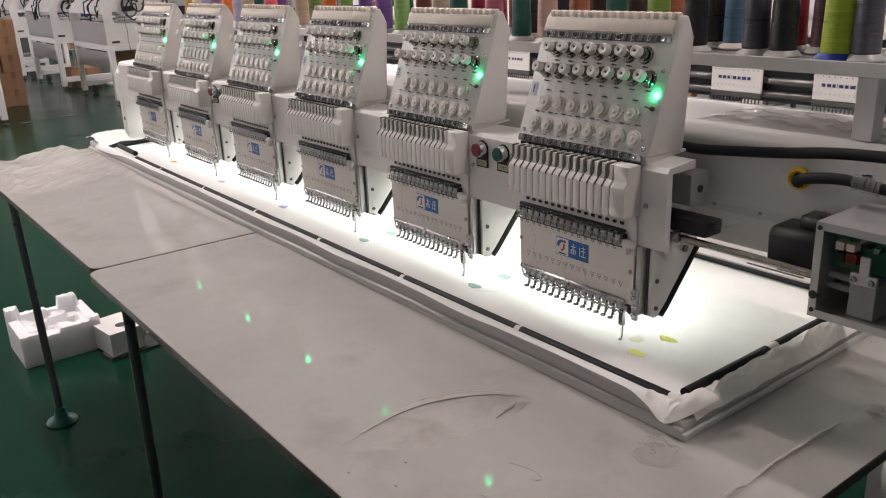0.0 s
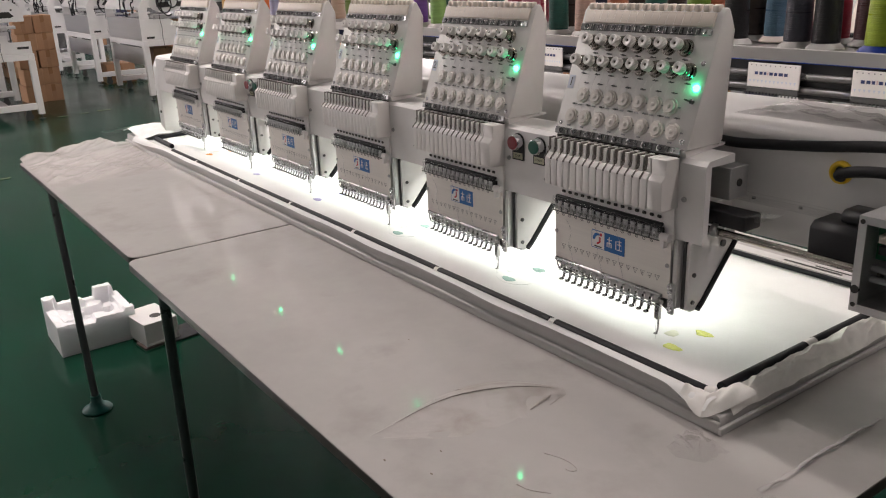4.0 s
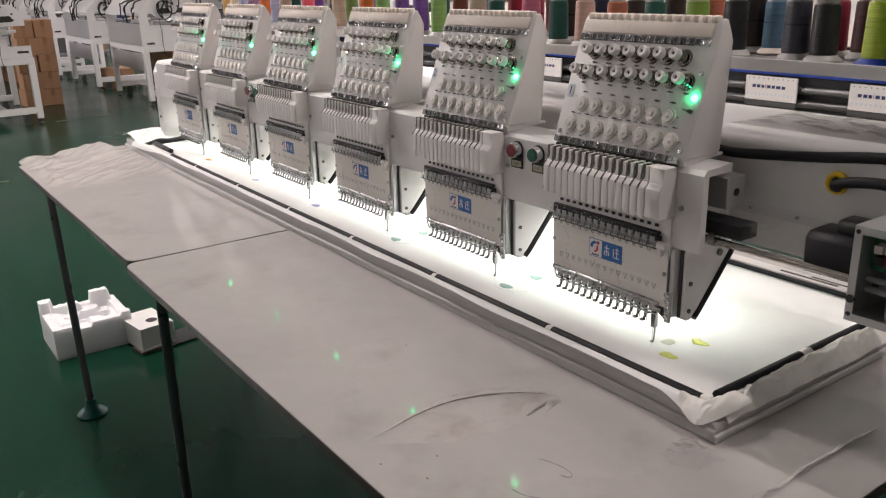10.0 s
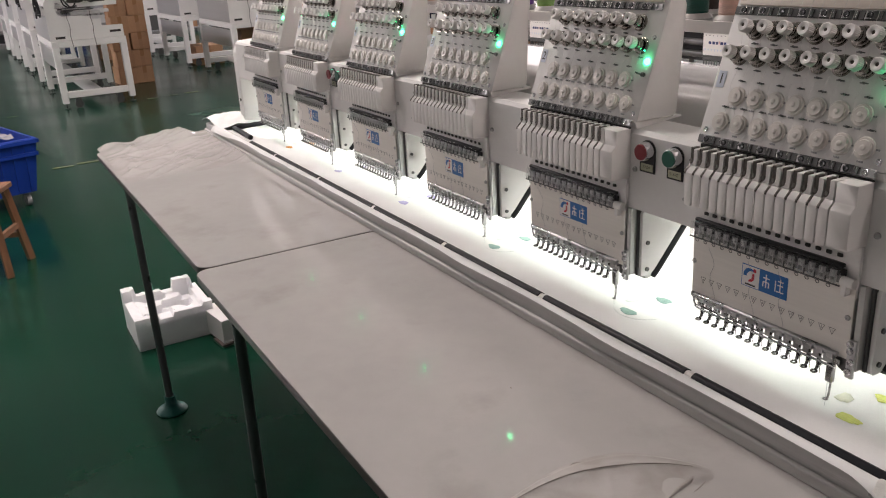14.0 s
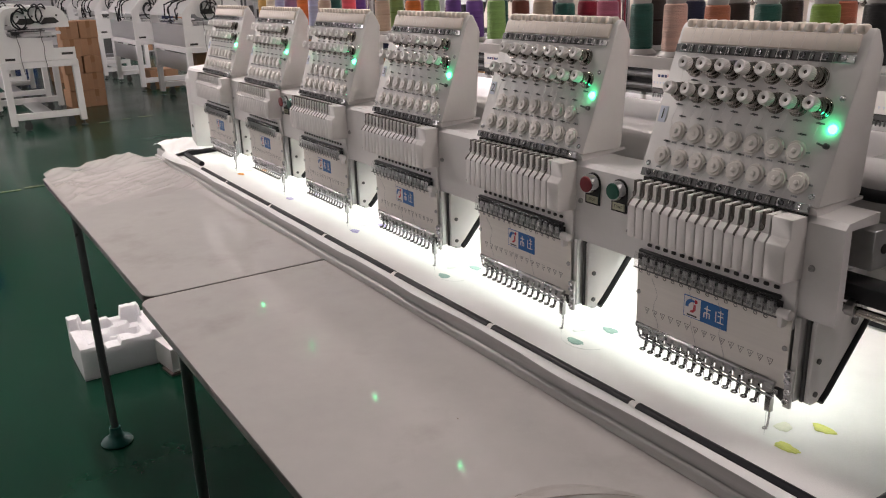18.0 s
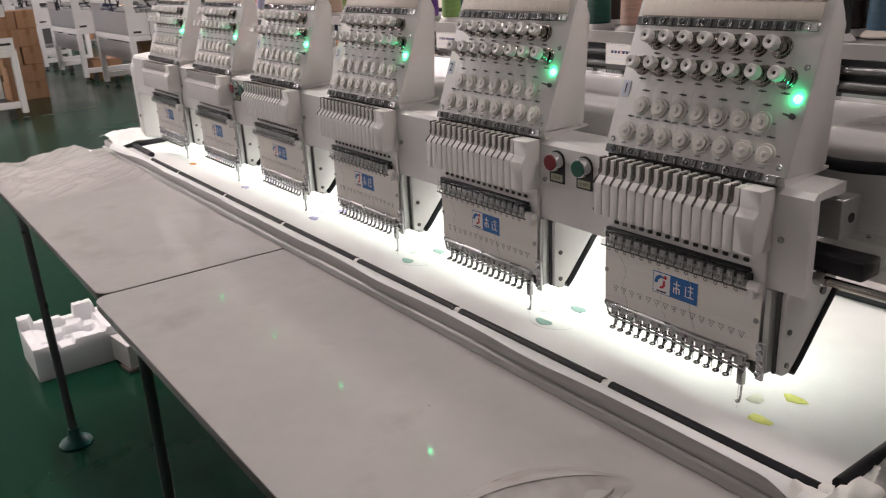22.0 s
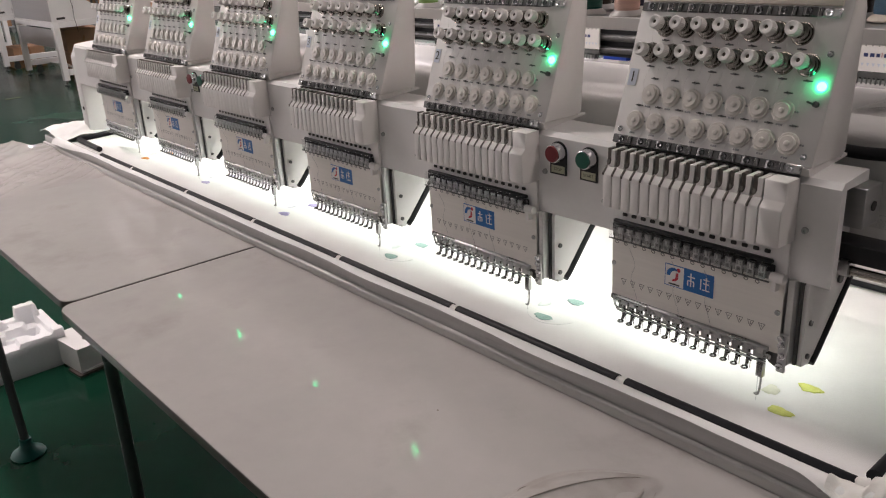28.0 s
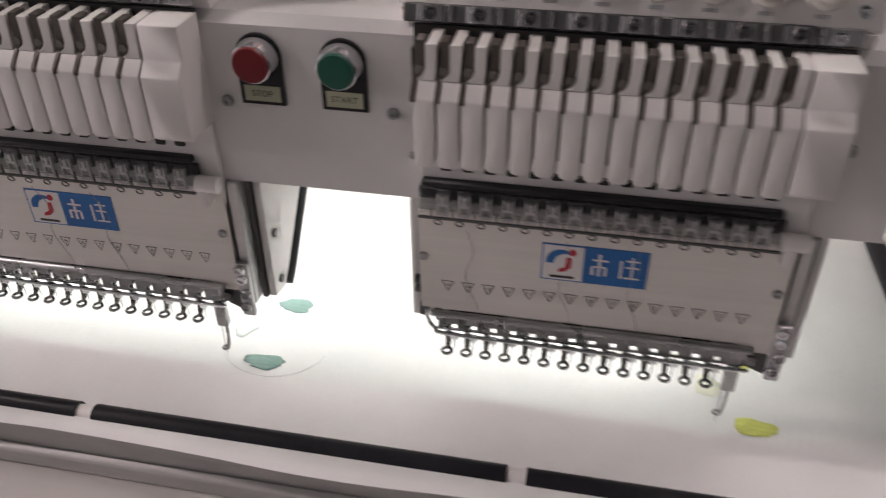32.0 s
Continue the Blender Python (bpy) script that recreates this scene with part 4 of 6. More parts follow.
    for x, z in ((0.0060, 1.029), (0.0066, 1.020), (0.0082, 1.006), (0.0064, 0.9925)):
        b = bmesh.new()
        lathe(b, [(0.0046, 0.0), (0.0046, 0.0022), (0.0036, 0.0034), (0.0020, 0.0034), (0.0016, 0.0024)], 14)
        b.transform(Matrix.Translation((x, -0.0395, z)) @ Matrix.Rotation(radians(90), 4, "X"))
        part("lever_screw", b, CHROME, h)
    return h


HEAD = build_head()


def number_label(h, k):
    b = bmesh.new()
    box(b, -0.0066, 0.0066, -0.0112, 0.0112, 0, 0.0004)
    me = finish(b, "number_label", LABEL)
    sh = Matrix.Translation((-PITCH * k, 0, 0))
    lab = piece("number_label", me, sh @ on_board(-0.250, 1.3155, 0.0003), h, "grey number label")
    tm = text_mesh(str(k + 1), 0.020, 0.0001)
    tm.materials.append(INK)
    piece("numeral", tm, sh @ on_board(-0.250, 1.3155, 0.0009), h)


all_heads = [HEAD]
for k in range(1, HEADS):
    all_heads.append(copy_thing(HEAD, Matrix.Translation(HEAD.matrix_basis.translation + Vector((-PITCH * k, 0, 0)))))
for k, h in enumerate(all_heads):
    number_label(h, k)


# lamps on the backs of the arms, under the front edge of the beam
LAMP_WATTS = 0.66


def head_lamp(k):
    x, y, z = -0.225 - PITCH * k, 0.106, 1.0930
    t = thing("work_lamp", (x, y, 1.09), "glowing white lamp strip under the beam behind a head", "work lamp", group="work lamps")
    m = pose(x, y, z, 5, 0, 0)
    b = bmesh.new()
    box(b, -0.199, 0.199, -0.015, 0.015, 0.0021, 0.0055, 0.001, 1)
    # front lip, added as a shield against the strip's reflection in the table
    box(b, -0.199, 0.199, -0.0172, -0.0158, -0.0085, 0.0055)
    b.transform(m)
    part("housing", b, WHITE, t)
    b = bmesh.new()
    box(b, -0.196, 0.196, -0.012, 0.012, 0.0, 0.0020)
    b.transform(m)
    part("diffuser", b, LAMPM, t)
    lamp = area_lamp("work_lamp_light", m @ Matrix.Translation((0, 0, -0.001)), 0.39, 0.014, LAMP_WATTS, (0.93, 1.0, 0.885))
    lamp.data.spread = radians(176)


for k in range(HEADS):
    head_lamp(k)


# ---- push buttons on the cover ----
def push_button(x, colour, word, label):
    z = 1.2015
    t = thing("push_button", (x, -0.031, 1.17), label, "push button", group="push buttons")
    b = bmesh.new()
    pts = [(x - 0.0155, 1.168), (x + 0.0155, 1.168), (x + 0.0155, 1.202)] + arc(x, 1.202, 0.0155, 0, 180, 16)[1:]
    prism(b, pts, -0.0325, -0.0302, axis="y")
    part("back_plate", b, BLACKP, t)
    b = bmesh.new()
    box(b, x - 0.0125, x + 0.0125, -0.0331, -0.0324, 1.1705, 1.1815)
    part("legend", b, LEGEND, t)
    tm = text_mesh(word, 0.0062, 0.00005)
    tm.materials.append(INK)
    piece("lettering", tm, upright(x, -0.0333, 1.176), t)
    b = bmesh.new()
    lathe(b, [(0.0146, 0), (0.0146, 0.004), (0.0139, 0.009), (0.0134, 0.0125), (0.0124, 0.0130)], 26)
    b.transform(Matrix.Translation((x, -0.0325, z)) @ Matrix.Rotation(radians(90), 4, "X"))
    part("collar", b, CHROME, t, "chrome collar")
    b = bmesh.new()
    lathe(b, [(0.0123, 0.006), (0.0123, 0.0140), (0.0114, 0.0155), (0.0050, 0.0158)], 26)
    b.transform(Matrix.Translation((x, -0.0325, z)) @ Matrix.Rotation(radians(90), 4, "X"))
    part("cap", b, colour, t)
    return t


for k in (0, 3):
    push_button(-0.357 - PITCH * k, RED, "STOP", "red stop push button with a chrome collar")
    push_button(-0.300 - PITCH * k, GREEN, "START", "dark green start push button with a chrome collar")

# ---- drive parts at the open end of the beam ----
t = thing("guide_shaft", (0.17, 0.0, 1.115), "polished steel guide shaft running out of the cover", "shaft")
b = bmesh.new()
cyl(b, (-0.02, 0.0, 1.121), (0.30, 0.0, 1.121), 0.0056, n=16)
part("shaft", b, BRONZE, t)
b = bmesh.new()
cyl(b, (0.048, 0.0, 1.123), (0.060, 0.0, 1.123), 0.010, n=16)
part("collar", b, STEEL, t)
t = thing("flat_rail", (0.17, 0.03, 1.155), "flat clear plastic strip bolted along the beam", "rail")
b = bmesh.new()
box(b, 0.02, 0.205, 0.048, 0.084, 1.160, 1.165, 0.001, 1)
part("rail", b, CLEAR, t)
for x in (0.075, 0.150):
    b = bmesh.new()
    cyl(b, (x, 0.054, 1.165), (x, 0.054, 1.168), 0.0028, n=10)
    part("bolt", b, STEEL, t)
t = thing("slide_block", (0.08, 0.01, 1.13), "black plastic slide block on the rail", "slide block")
b = bmesh.new()
box(b, 0.010, 0.100, 0.000, 0.040, 1.129, 1.152, 0.003, 2)
part("block", b, BLACKP, t)
b = bmesh.new()
prism(b, [(0.100, 1.155), (0.100, 1.142), (0.125, 1.150), (0.140, 1.1565), (0.140, 1.1585)], 0.002, 0.030, 0.0006, 1, axis="y")
part("tongue", b, CLEAR, t, "clear plastic tongue")
b = bmesh.new()
box(b, 0.004, 0.060, 0.016, 0.058, 1.166, 1.214, 0.001, 1)
part("bearing_block", b, ALU, t, "grey bearing block")
b = bmesh.new()
cyl(b, (0.060, 0.037, 1.190), (0.0615, 0.037, 1.190), 0.006, n=12)
part("hole", b, GAPSHADE, t)
t = thing("stepper_motor", (0.25, 0.04, 1.10), "black stepper motor with chamfered corners", "motor")
b = bmesh.new()
prism(b, [(0.009, 1.110), (0.009, 1.158), (0.018, 1.167), (0.068, 1.167), (0.078, 1.158), (0.078, 1.110)], 0.192, 0.284, 0.002, 1)
part("body", b, BLACKP, t)
b = bmesh.new()
prism(b, [(0.030, 1.167), (0.030, 1.178), (0.036, 1.184), (0.068, 1.184), (0.072, 1.178), (0.072, 1.167)], 0.222, 0.284, 0.002, 1)
part("cap", b, BLACKP, t)

# open control box
t = thing("control_box", (0.40, 0.02, 1.08), "open grey metal control box with a green circuit board inside", "control box")
X0b, X1b, Z0b, Z1b, YF, YB = 0.286, 0.52, 1.083, 1.206, -0.045, 0.075
for q in ((X0b, X0b + 0.010, YF, YB, Z0b, Z1b), (X1b - 0.010, X1b, YF, YB, Z0b, Z1b), (X0b + 0.010, X1b - 0.010, YF, YB, Z0b, Z0b + 0.010), (X0b + 0.010, X1b - 0.010, YF, YB, Z1b - 0.010, Z1b), (X0b + 0.010, X1b - 0.010, YB - 0.004, YB, Z0b + 0.010, Z1b - 0.010)):
    b = bmesh.new()
    box(b, *q)
    part("housing_panel", b, ALU, t)
b = bmesh.new()
box(b, X0b + 0.011, X1b - 0.012, -0.016, -0.014, 1.146, Z1b - 0.011)
part("circuit_board", b, PCB, t)
for x, z, w, hh, m in ((0.3055, 1.172, 0.0105, 0.0105, CREAM), (0.3185, 1.1725, 0.0105, 0.0095, CREAM), (0.319, 1.157, 0.0135, 0.0135, RED), (0.307, 1.158, 0.011, 0.011, BLACKP), (0.3515, 1.177, 0.006, 0.006, CHROME), (0.366, 1.172, 0.018, 0.012, BLACKP), (0.340, 1.180, 0.006, 0.004, BLACKP), (0.334, 1.186, 0.004, 0.003, CREAM), (0.372, 1.158, 0.008, 0.006, BLACKP), (0.392, 1.165, 0.012, 0.016, CREAM)):
    b = bmesh.new()
    box(b, x, x + w, -0.032, -0.0162, z, z + hh, 0.0006, 1)
    if m in (CREAM, RED):
        for q in range(3):
            box(b, x + w * (0.2 + 0.25 * q), x + w * (0.3 + 0.25 * q), -0.0328, -0.0318, z + hh * 0.25, z + hh * 0.75)
    part("connector", b, m, t)
b = bmesh.new()
box(b, 0.330, 0.362, -0.0355, 0.030, 1.094, 1.137, 0.001, 1)
part("solenoid", b, GREYP, t)
b = bmesh.new()
box(b, 0.331, 0.363, -0.040, -0.036, 1.137, 1.151, 0.0006, 1)
box(b, 0.341, 0.353, -0.040, -0.036, 1.150, 1.173, 0.0006, 1)
part("bracket", b, ALU, t)
for x in (0.336, 0.357):
    piece("screw", SCREW, (x, -0.040, 1.1435), t)
for z in (1.121, 1.135):
    b = bmesh.new()
    cyl(b, (0.2965, -0.020, z), (0.330, -0.020, z), 0.0045, n=12)
    part("spacer", b, GREYP, t)
for x, z, r in ((0.291, 1.199, 0.003), (0.291, 1.112, 0.0055), (0.291, 1.092, 0.003)):
    b = bmesh.new()
    cyl(b, (x, YF - 0.001, z), (x, YF + 0.002, z), r, n=12)
    part("hole", b, GAPSHADE, t)

# cables
b = bmesh.new()
tube(b, smooth_curve([(-0.04, 0.080, 1.243), (0.02, 0.070, 1.240), (0.09, 0.068, 1.246), (0.168, 0.068, 1.2545), (0.26, 0.068, 1.266), (0.40, 0.070, 1.270), (0.60, 0.075, 1.268)], 10), 0.0078, 10)
solo("cable_loom", b, BLACK, "black braided cable loom lying along the beam", "cable")
t = thing("power_cable", (0.2, 0.06, 1.20), "black cable coming out of a yellow grommet", "cable")
b = bmesh.new()
tube(b, smooth_curve([(0.190, 0.10, 1.213), (0.191, 0.076, 1.215), (0.200, 0.058, 1.223), (0.226, 0.050, 1.232), (0.27, 0.048, 1.237), (0.33, 0.05, 1.232), (0.45, 0.055, 1.226)], 8), 0.0076, 10)
part("cable", b, BLACK, t)
b = bmesh.new()
prof = [(0.009, 0.0), (0.009, 0.005), (0.012, 0.007), (0.0158, 0.005), (0.0165, 0.0)]
rings = [[b.verts.new((0.187 + r * math.cos(2 * math.pi * k / 24), 0.0845 - z, 1.219 + r * math.sin(2 * math.pi * k / 24))) for k in range(24)] for r, z in prof]
for A, B in zip(rings, rings[1:]):
    for k in range(24):
        b.faces.new((A[k], A[(k + 1) % 24], B[(k + 1) % 24], B[k]))
part("grommet", b, YELLOWR, t, "yellow rubber grommet")
b = bmesh.new()
cyl(b, (0.187, 0.0842, 1.219), (0.187, 0.0835, 1.219), 0.011, n=20)
part("hole", b, GAPSHADE, t)
b = bmesh.new()
for q in range(6):
    r = 0.0088 + 0.0022 * random.random()
    tube(b, [(0.279 + 0.006 * q, 0.048, 1.2368 - 0.0008 * q), (0.2835 + 0.006 * q, 0.048 + 0.001 * random.random(), 1.2364 - 0.0008 * q)], [r, r * random.uniform(0.9, 1.1)], 10)
part("cable_tie", b, FILMS, t, "clear tape round the cable")
b = bmesh.new()
cyl(b, (0.279, 0.085, 1.231), (0.279, 0.078, 1.231), 0.0055, n=12)
box(b, 0.272, 0.286, 0.0815, 0.0845, 1.224, 1.240, 0.0008, 1)
part("clip_screw", b, CHROME, t)

# ---- moving frame with the cloth ----
FX0, FX1, FY0, FY1 = -2.60, 0.190, -0.148, 0.455
t = thing("embroidery_hoop", (-1.1, 0.1, TABLE), "long aluminium embroidery frame lying on the table", "embroidery hoop")
b = bmesh.new()
prism(b, [(FY0 + 0.0074, TABLE + 0.001), (FY0 + 0.0078, TABLE + 0.013), (FY0 + 0.0110, TABLE + 0.0355), (FY0 + 0.0125, TABLE + 0.037), (FY0 + 0.030, TABLE + 0.038), (FY0 + 0.032, TABLE + 0.001)], FX0, FX1 - 0.0345, 0.0008, 1)
part("front_rail", b, FRAMEM, t)
b = bmesh.new()
prism(b, [(FY0, TABLE + 0.001), (FY0, TABLE + 0.014), (FY0 + 0.0015, TABLE + 0.016), (FY0 + 0.0070, TABLE + 0.0165), (FY0 + 0.0070, TABLE + 0.001)], FX0, FX1 - 0.0061, 0.0006, 1)
part("front_lip", b, LIPM, t, "pale aluminium lip")
b = bmesh.new()
prism(b, [(FX1 - 0.0062, TABLE + 0.001), (FX1 - 0.0066, TABLE + 0.011), (FX1 - 0.0085, TABLE + 0.0215), (FX1 - 0.0105, TABLE + 0.0225), (FX1 - 0.032, TABLE + 0.028), (FX1 - 0.034, TABLE + 0.001)], FY0 + 0.0076, FY1, 0.0008, 1, axis="y")
part("side_rail", b, FRAMEM, t)
b = bmesh.new()
prism(b, [(FX1, TABLE + 0.001), (FX1, TABLE + 0.009), (FX1 - 0.0012, TABLE + 0.0105), (FX1 - 0.0058, TABLE + 0.011), (FX1 - 0.0058, TABLE + 0.001)], FY0 + 0.0005, FY1, 0.0006, 1, axis="y")
part("side_lip", b, LIPM, t, "pale aluminium lip")
b = bmesh.new()
prism(b, [(FX0, TABLE + 0.001), (FX0, TABLE + 0.028), (FX0 + 0.032, TABLE + 0.036), (FX0 + 0.034, TABLE + 0.001)], FY0 + 0.034, FY1, 0.0008, 1, axis="y")
part("side_rail", b, FRAMEM, t)
b = bmesh.new()
box(b, FX0 + 0.035, FX1 - 0.036, 0.425, FY1, TABLE + 0.001, TABLE + 0.036, 0.001, 1)
part("back_rail", b, FRAMEM, t)
for xa, xb in ((-0.10, 0.02), (-0.52, -0.38), (-0.95, -0.80)):
    b = bmesh.new()
    box(b, xa, xb, 0.434, 0.440, TABLE + 0.0362, TABLE + 0.0370)
    part("slot", b, GAPSHADE, t)
    b = bmesh.new()
    box(b, xa + 0.06, xb + 0.09, 0.446, 0.450, TABLE + 0.0362, TABLE + 0.0370)
    part("slot", b, GAPSHADE, t)
for x, z in ((FX1 - 0.075, 0.028), (FX1 - 0.050, 0.022), (FX1 - 0.020, 0.014)):
    piece("screw", SCREWS, (x, FY0 + 0.0072, TABLE + z), t)
# black clamping tubes
TY = -0.122


def clamp_tube(p, q, label="", r=0.0088):
    b = bmesh.new()
    cyl(b, p, q, r, n=14)
    part("clamp_tube", b, TUBEBLACK, t, label)


xs = [0.150, -0.165, -0.500, -0.830, -1.160, -1.500, -1.850, -2.10]
for a, c in zip(xs, xs[1:]):
    clamp_tube((a - 0.007, TY, CLOTH + 0.010), (c + 0.007, TY, CLOTH + 0.010))
    b = bmesh.new()
    cyl(b, (c - 0.008, TY, CLOTH + 0.010), (c + 0.008, TY, CLOTH + 0.010), 0.0072, n=12)
    part("clip", b, PLASTIC, t)
clamp_tube((-2.20, TY + 0.03, CLOTH + 0.008), (-2.40, TY + 0.035, CLOTH + 0.008))
clamp_tube((0.153, -0.100, CLOTH + 0.012), (0.150, 0.105, CLOTH + 0.010))
clamp_tube((0.150, 0.130, CLOTH + 0.010), (0.150, 0.400, CLOTH + 0.010))
clamp_tube((-2.41, TY + 0.04, CLOTH + 0.008), (-2.43, 0.10, CLOTH + 0.008))
b = bmesh.new()
cyl(b, (0.150, 0.100, CLOTH + 0.010), (0.150, 0.135, CLOTH + 0.010), 0.0085, n=12)
part("clip", b, PLASTIC, t)
b = bmesh.new()
cyl(b, (0.142, -0.122, CLOTH + 0.010), (0.156, -0.116, CLOTH + 0.011), 0.0082, n=16)
part("clip", b, HEMM, t)
clamp_tube((0.155, 0.405, CLOTH + 0.006), (-2.4, 0.405, CLOTH + 0.006), r=0.005)

# cloth, stretched in the frame and crumpled over its rails
def cloth_z(x, y):
    w = 0.0012 * noise.noise(Vector((x * 2.5, y * 4, 1.0)))
    return CLOTH + w * max(0.0, 1 - abs(y - 0.1) * 3)


b = bmesh.new()
sheet(b, -2.42, 0.150, TY, 0.42, 90, 20, cloth_z)
cl = thing("cloth", (-1.1, 0.1, TABLE), "white cotton cloth stretched in the embroidery frame, crumpled at its edges", "cloth")
part("stretched_cloth", b, CLOTHM, cl)
b = bmesh.new()


def fold_front(x, s):
    """A point of the cloth that runs from the tube out over the front rail; s from 0 to 1."""
    c = noise.noise(Vector((x * 5.0, 3.1, 0.0)))
    d = noise.noise(Vector((x * 13.0, s * 1.5, 5.0)))
    end = min(1.0, max(0.0, (x - 0.085) / 0.07)) + min(1.0, max(0.0, (-2.1 - x) / 0.3))
    end = end * end * (3 - 2 * end) if end < 1 else 1.0
    reach = 0.0185 + 0.006 * c + 0.007 * end
    y = TY - 0.006 - s * reach
    z = CLOTH + 0.013 + 0.003 * math.sin(s * 2.6) + (0.0015 + 0.004 * end) * d * s - 0.002 * s - (0.010 * s ** 3 + 0.003 * s) * end
    return (x, y, z)


nx, ns = 260, 9
g = [[b.verts.new(fold_front(-2.48 + (0.166 + 2.48) * i / nx, j / ns)) for j in range(ns + 1)] for i in range(nx + 1)]
for i in range(nx):
    for j in range(ns):
        b.faces.new((g[i][j], g[i + 1][j], g[i + 1][j + 1], g[i][j + 1]))
part("front_hem", b, CLOTHM, cl, "crumpled front hem")
b = bmesh.new()


def fold_side(y, s):
    c = noise.noise(Vector((y * 8.0, 8.0, 2.0)))
    d = noise.noise(Vector((y * 30.0, s * 3.0, 9.0))) + 0.5 * noise.noise(Vector((y * 62.0, s * 5.0, 1.0)))
    w = min(1.0, (y + 0.118) / 0.05)
    x = 0.153 + s * (0.033 + 0.004 * c + 0.002 * d)
    f = 1 - min(1.0, 5 * abs(noise.noise(Vector((y * 17.0 + 2.0 * s, s * 2.2, 3.3)))))
    z = CLOTH + 0.012 + 0.010 * math.sin(min(1, s * 1.25) * 3.1) * (0.55 + 0.5 * c) * w - 0.008 * s - 0.014 * s ** 4 + 0.0048 * d * math.sin(s * 3.14) * w + 0.0044 * f * math.sin(s * 3.14) * w
    return (x, y, z)


nx, ns = 220, 16
g = [[b.verts.new(fold_side(-0.118 + 0.56 * i / nx, j / ns)) for j in range(ns + 1)] for i in range(nx + 1)]
for i in range(nx):
    for j in range(ns):
        b.faces.new((g[i][j], g[i + 1][j], g[i + 1][j + 1], g[i][j + 1]))
part("side_hem", b, HEMM, cl, "crumpled side hem")
b = bmesh.new()
# cloth corner laid in soft creases over the corner of the rails
nx, ns = 60, 24
g = []
for i in range(nx + 1):
    u = i / nx
    row = []
    for j in range(ns + 1):
        s = j / ns
        # inner line follows the tube ends, outer line the edge of the cloth
        ix, iy = 0.120 + 0.034 * min(1, u * 2), -0.126 + 0.056 * max(0, u * 2 - 1)
        bow = math.sin(math.pi * u)
        ox = 0.122 + 0.070 * u + 0.006 * bow
        oy = -0.151 - 0.008 * bow + 0.075 * max(0, u * 2 - 1) ** 1.4
        f = noise.noise(Vector((u * 5.0 + 0.8 * s, s * 1.6, 4.0)))
        x, y = ix + (ox - ix) * s, iy + (oy - iy) * s
        z = CLOTH + 0.0135 + 0.004 * math.sin(s * 3.0) + 0.0060 * f * math.sin(s * 2.8) - (0.004 + 0.018 * bow) * s ** 2.2
        row.append(b.verts.new((x, y, z)))
    g.append(row)
for i in range(nx):
    for j in range(ns):
        b.faces.new((g[i][j], g[i + 1][j], g[i + 1][j + 1], g[i][j + 1]))
part("gathered_corner", b, HEMM, cl, "gathered cloth corner")
b = bmesh.new()
nx, ns = 40, 20


def far_heap(x, y):
    d = noise.noise(Vector((x * 9, y * 9, 4.0))) + 0.5 * noise.noise(Vector((x * 24, y * 24, 7.0)))
    return CLOTH + 0.012 + 0.022 * d + 0.02 * math.exp(-((x + 2.55) / 0.06) ** 2)


sheet(b, -2.68, -2.42, -0.135, 0.10, 26, 24, far_heap)
part("crumpled_end", b, CLOTHM, cl, "crumpled cloth end")

# stitched patches on the cloth
def patch(x, y, rx, ry, seed, colour):
    b = bmesh.new()
    n = 36
    ring, top = [], []
    for k in range(n):
        a = 2 * math.pi * k / n
        w = 1 + 0.28 * noise.noise(Vector((2.2 * math.cos(a), 2.2 * math.sin(a), seed * 3.7))) + 0.10 * math.sin(3 * a + seed)
        px, py = x + rx * w * math.cos(a), y + ry * w * math.sin(a)
        ring.append(b.verts.new((px, py, cloth_z(px, py) + 0.0006)))
        top.append(b.verts.new((x + rx * w * 0.93 * math.cos(a), y + ry * w * 0.93 * math.sin(a), cloth_z(px, py) + 0.0012)))
    for k in range(n):
        b.faces.new((ring[k], ring[(k + 1) % n], top[(k + 1) % n], top[k]))
    b.faces.new(top)
    return b


RINGM = mat("faint_grey_thread", (0.72, 0.74, 0.735), 0.8, var=0.1)
THREADS = [("yellow", (0.76, 0.80, 0.20)), ("teal green", (0.27, 0.42, 0.38)), ("teal green", (0.29, 0.45, 0.41)), ("violet", (0.38, 0.35, 0.60)), ("lilac", (0.50, 0.46, 0.66)), ("orange", (0.80, 0.32, 0.05))]
for k, (cname, col) in enumerate(THREADS):
    m = mat("thread_" + cname.replace(" ", "_"), col, 0.6, var=0.12, scale=60, bump=0.6, bscale=500, stretch=(1, 6, 1))
    pale = mat("pale_thread_" + cname.replace(" ", "_"), tuple(0.22 * c + 0.63 for c in col), 0.7, var=0.1, scale=60)
    for n, (x, y, rx, ry, mm) in enumerate(((0.010, 0.046, 0.0165, 0.0095, m), (0.009, -0.031, 0.0170, 0.0095, m), (-0.024, 0.009, 0.0100, 0.0130, pale))):
        solo("stitched_patch", patch(x - PITCH * k, y, rx, ry, n + k * 5.0, mm), mm, ("pale unfinished " if n == 2 else "") + cname + " stitched leaf patch on the white cloth", "embroidery patch", group="stitched patches")
    if 0 < k < 3:
        b = bmesh.new()
        pts = [(0.012 - PITCH * k + 0.046 * math.cos(a), -0.008 + 0.040 * math.sin(a)) for a in [radians(200 + 150 * i / 30) for i in range(31)]]
        tube(b, [(px, py, cloth_z(px, py) + 0.0006) for px, py in pts], 0.00028, 4)
        solo("stitched_ring", b, RINGM, "faint grey stitched ring outline on the cloth", "embroidery outline", group="stitched rings")


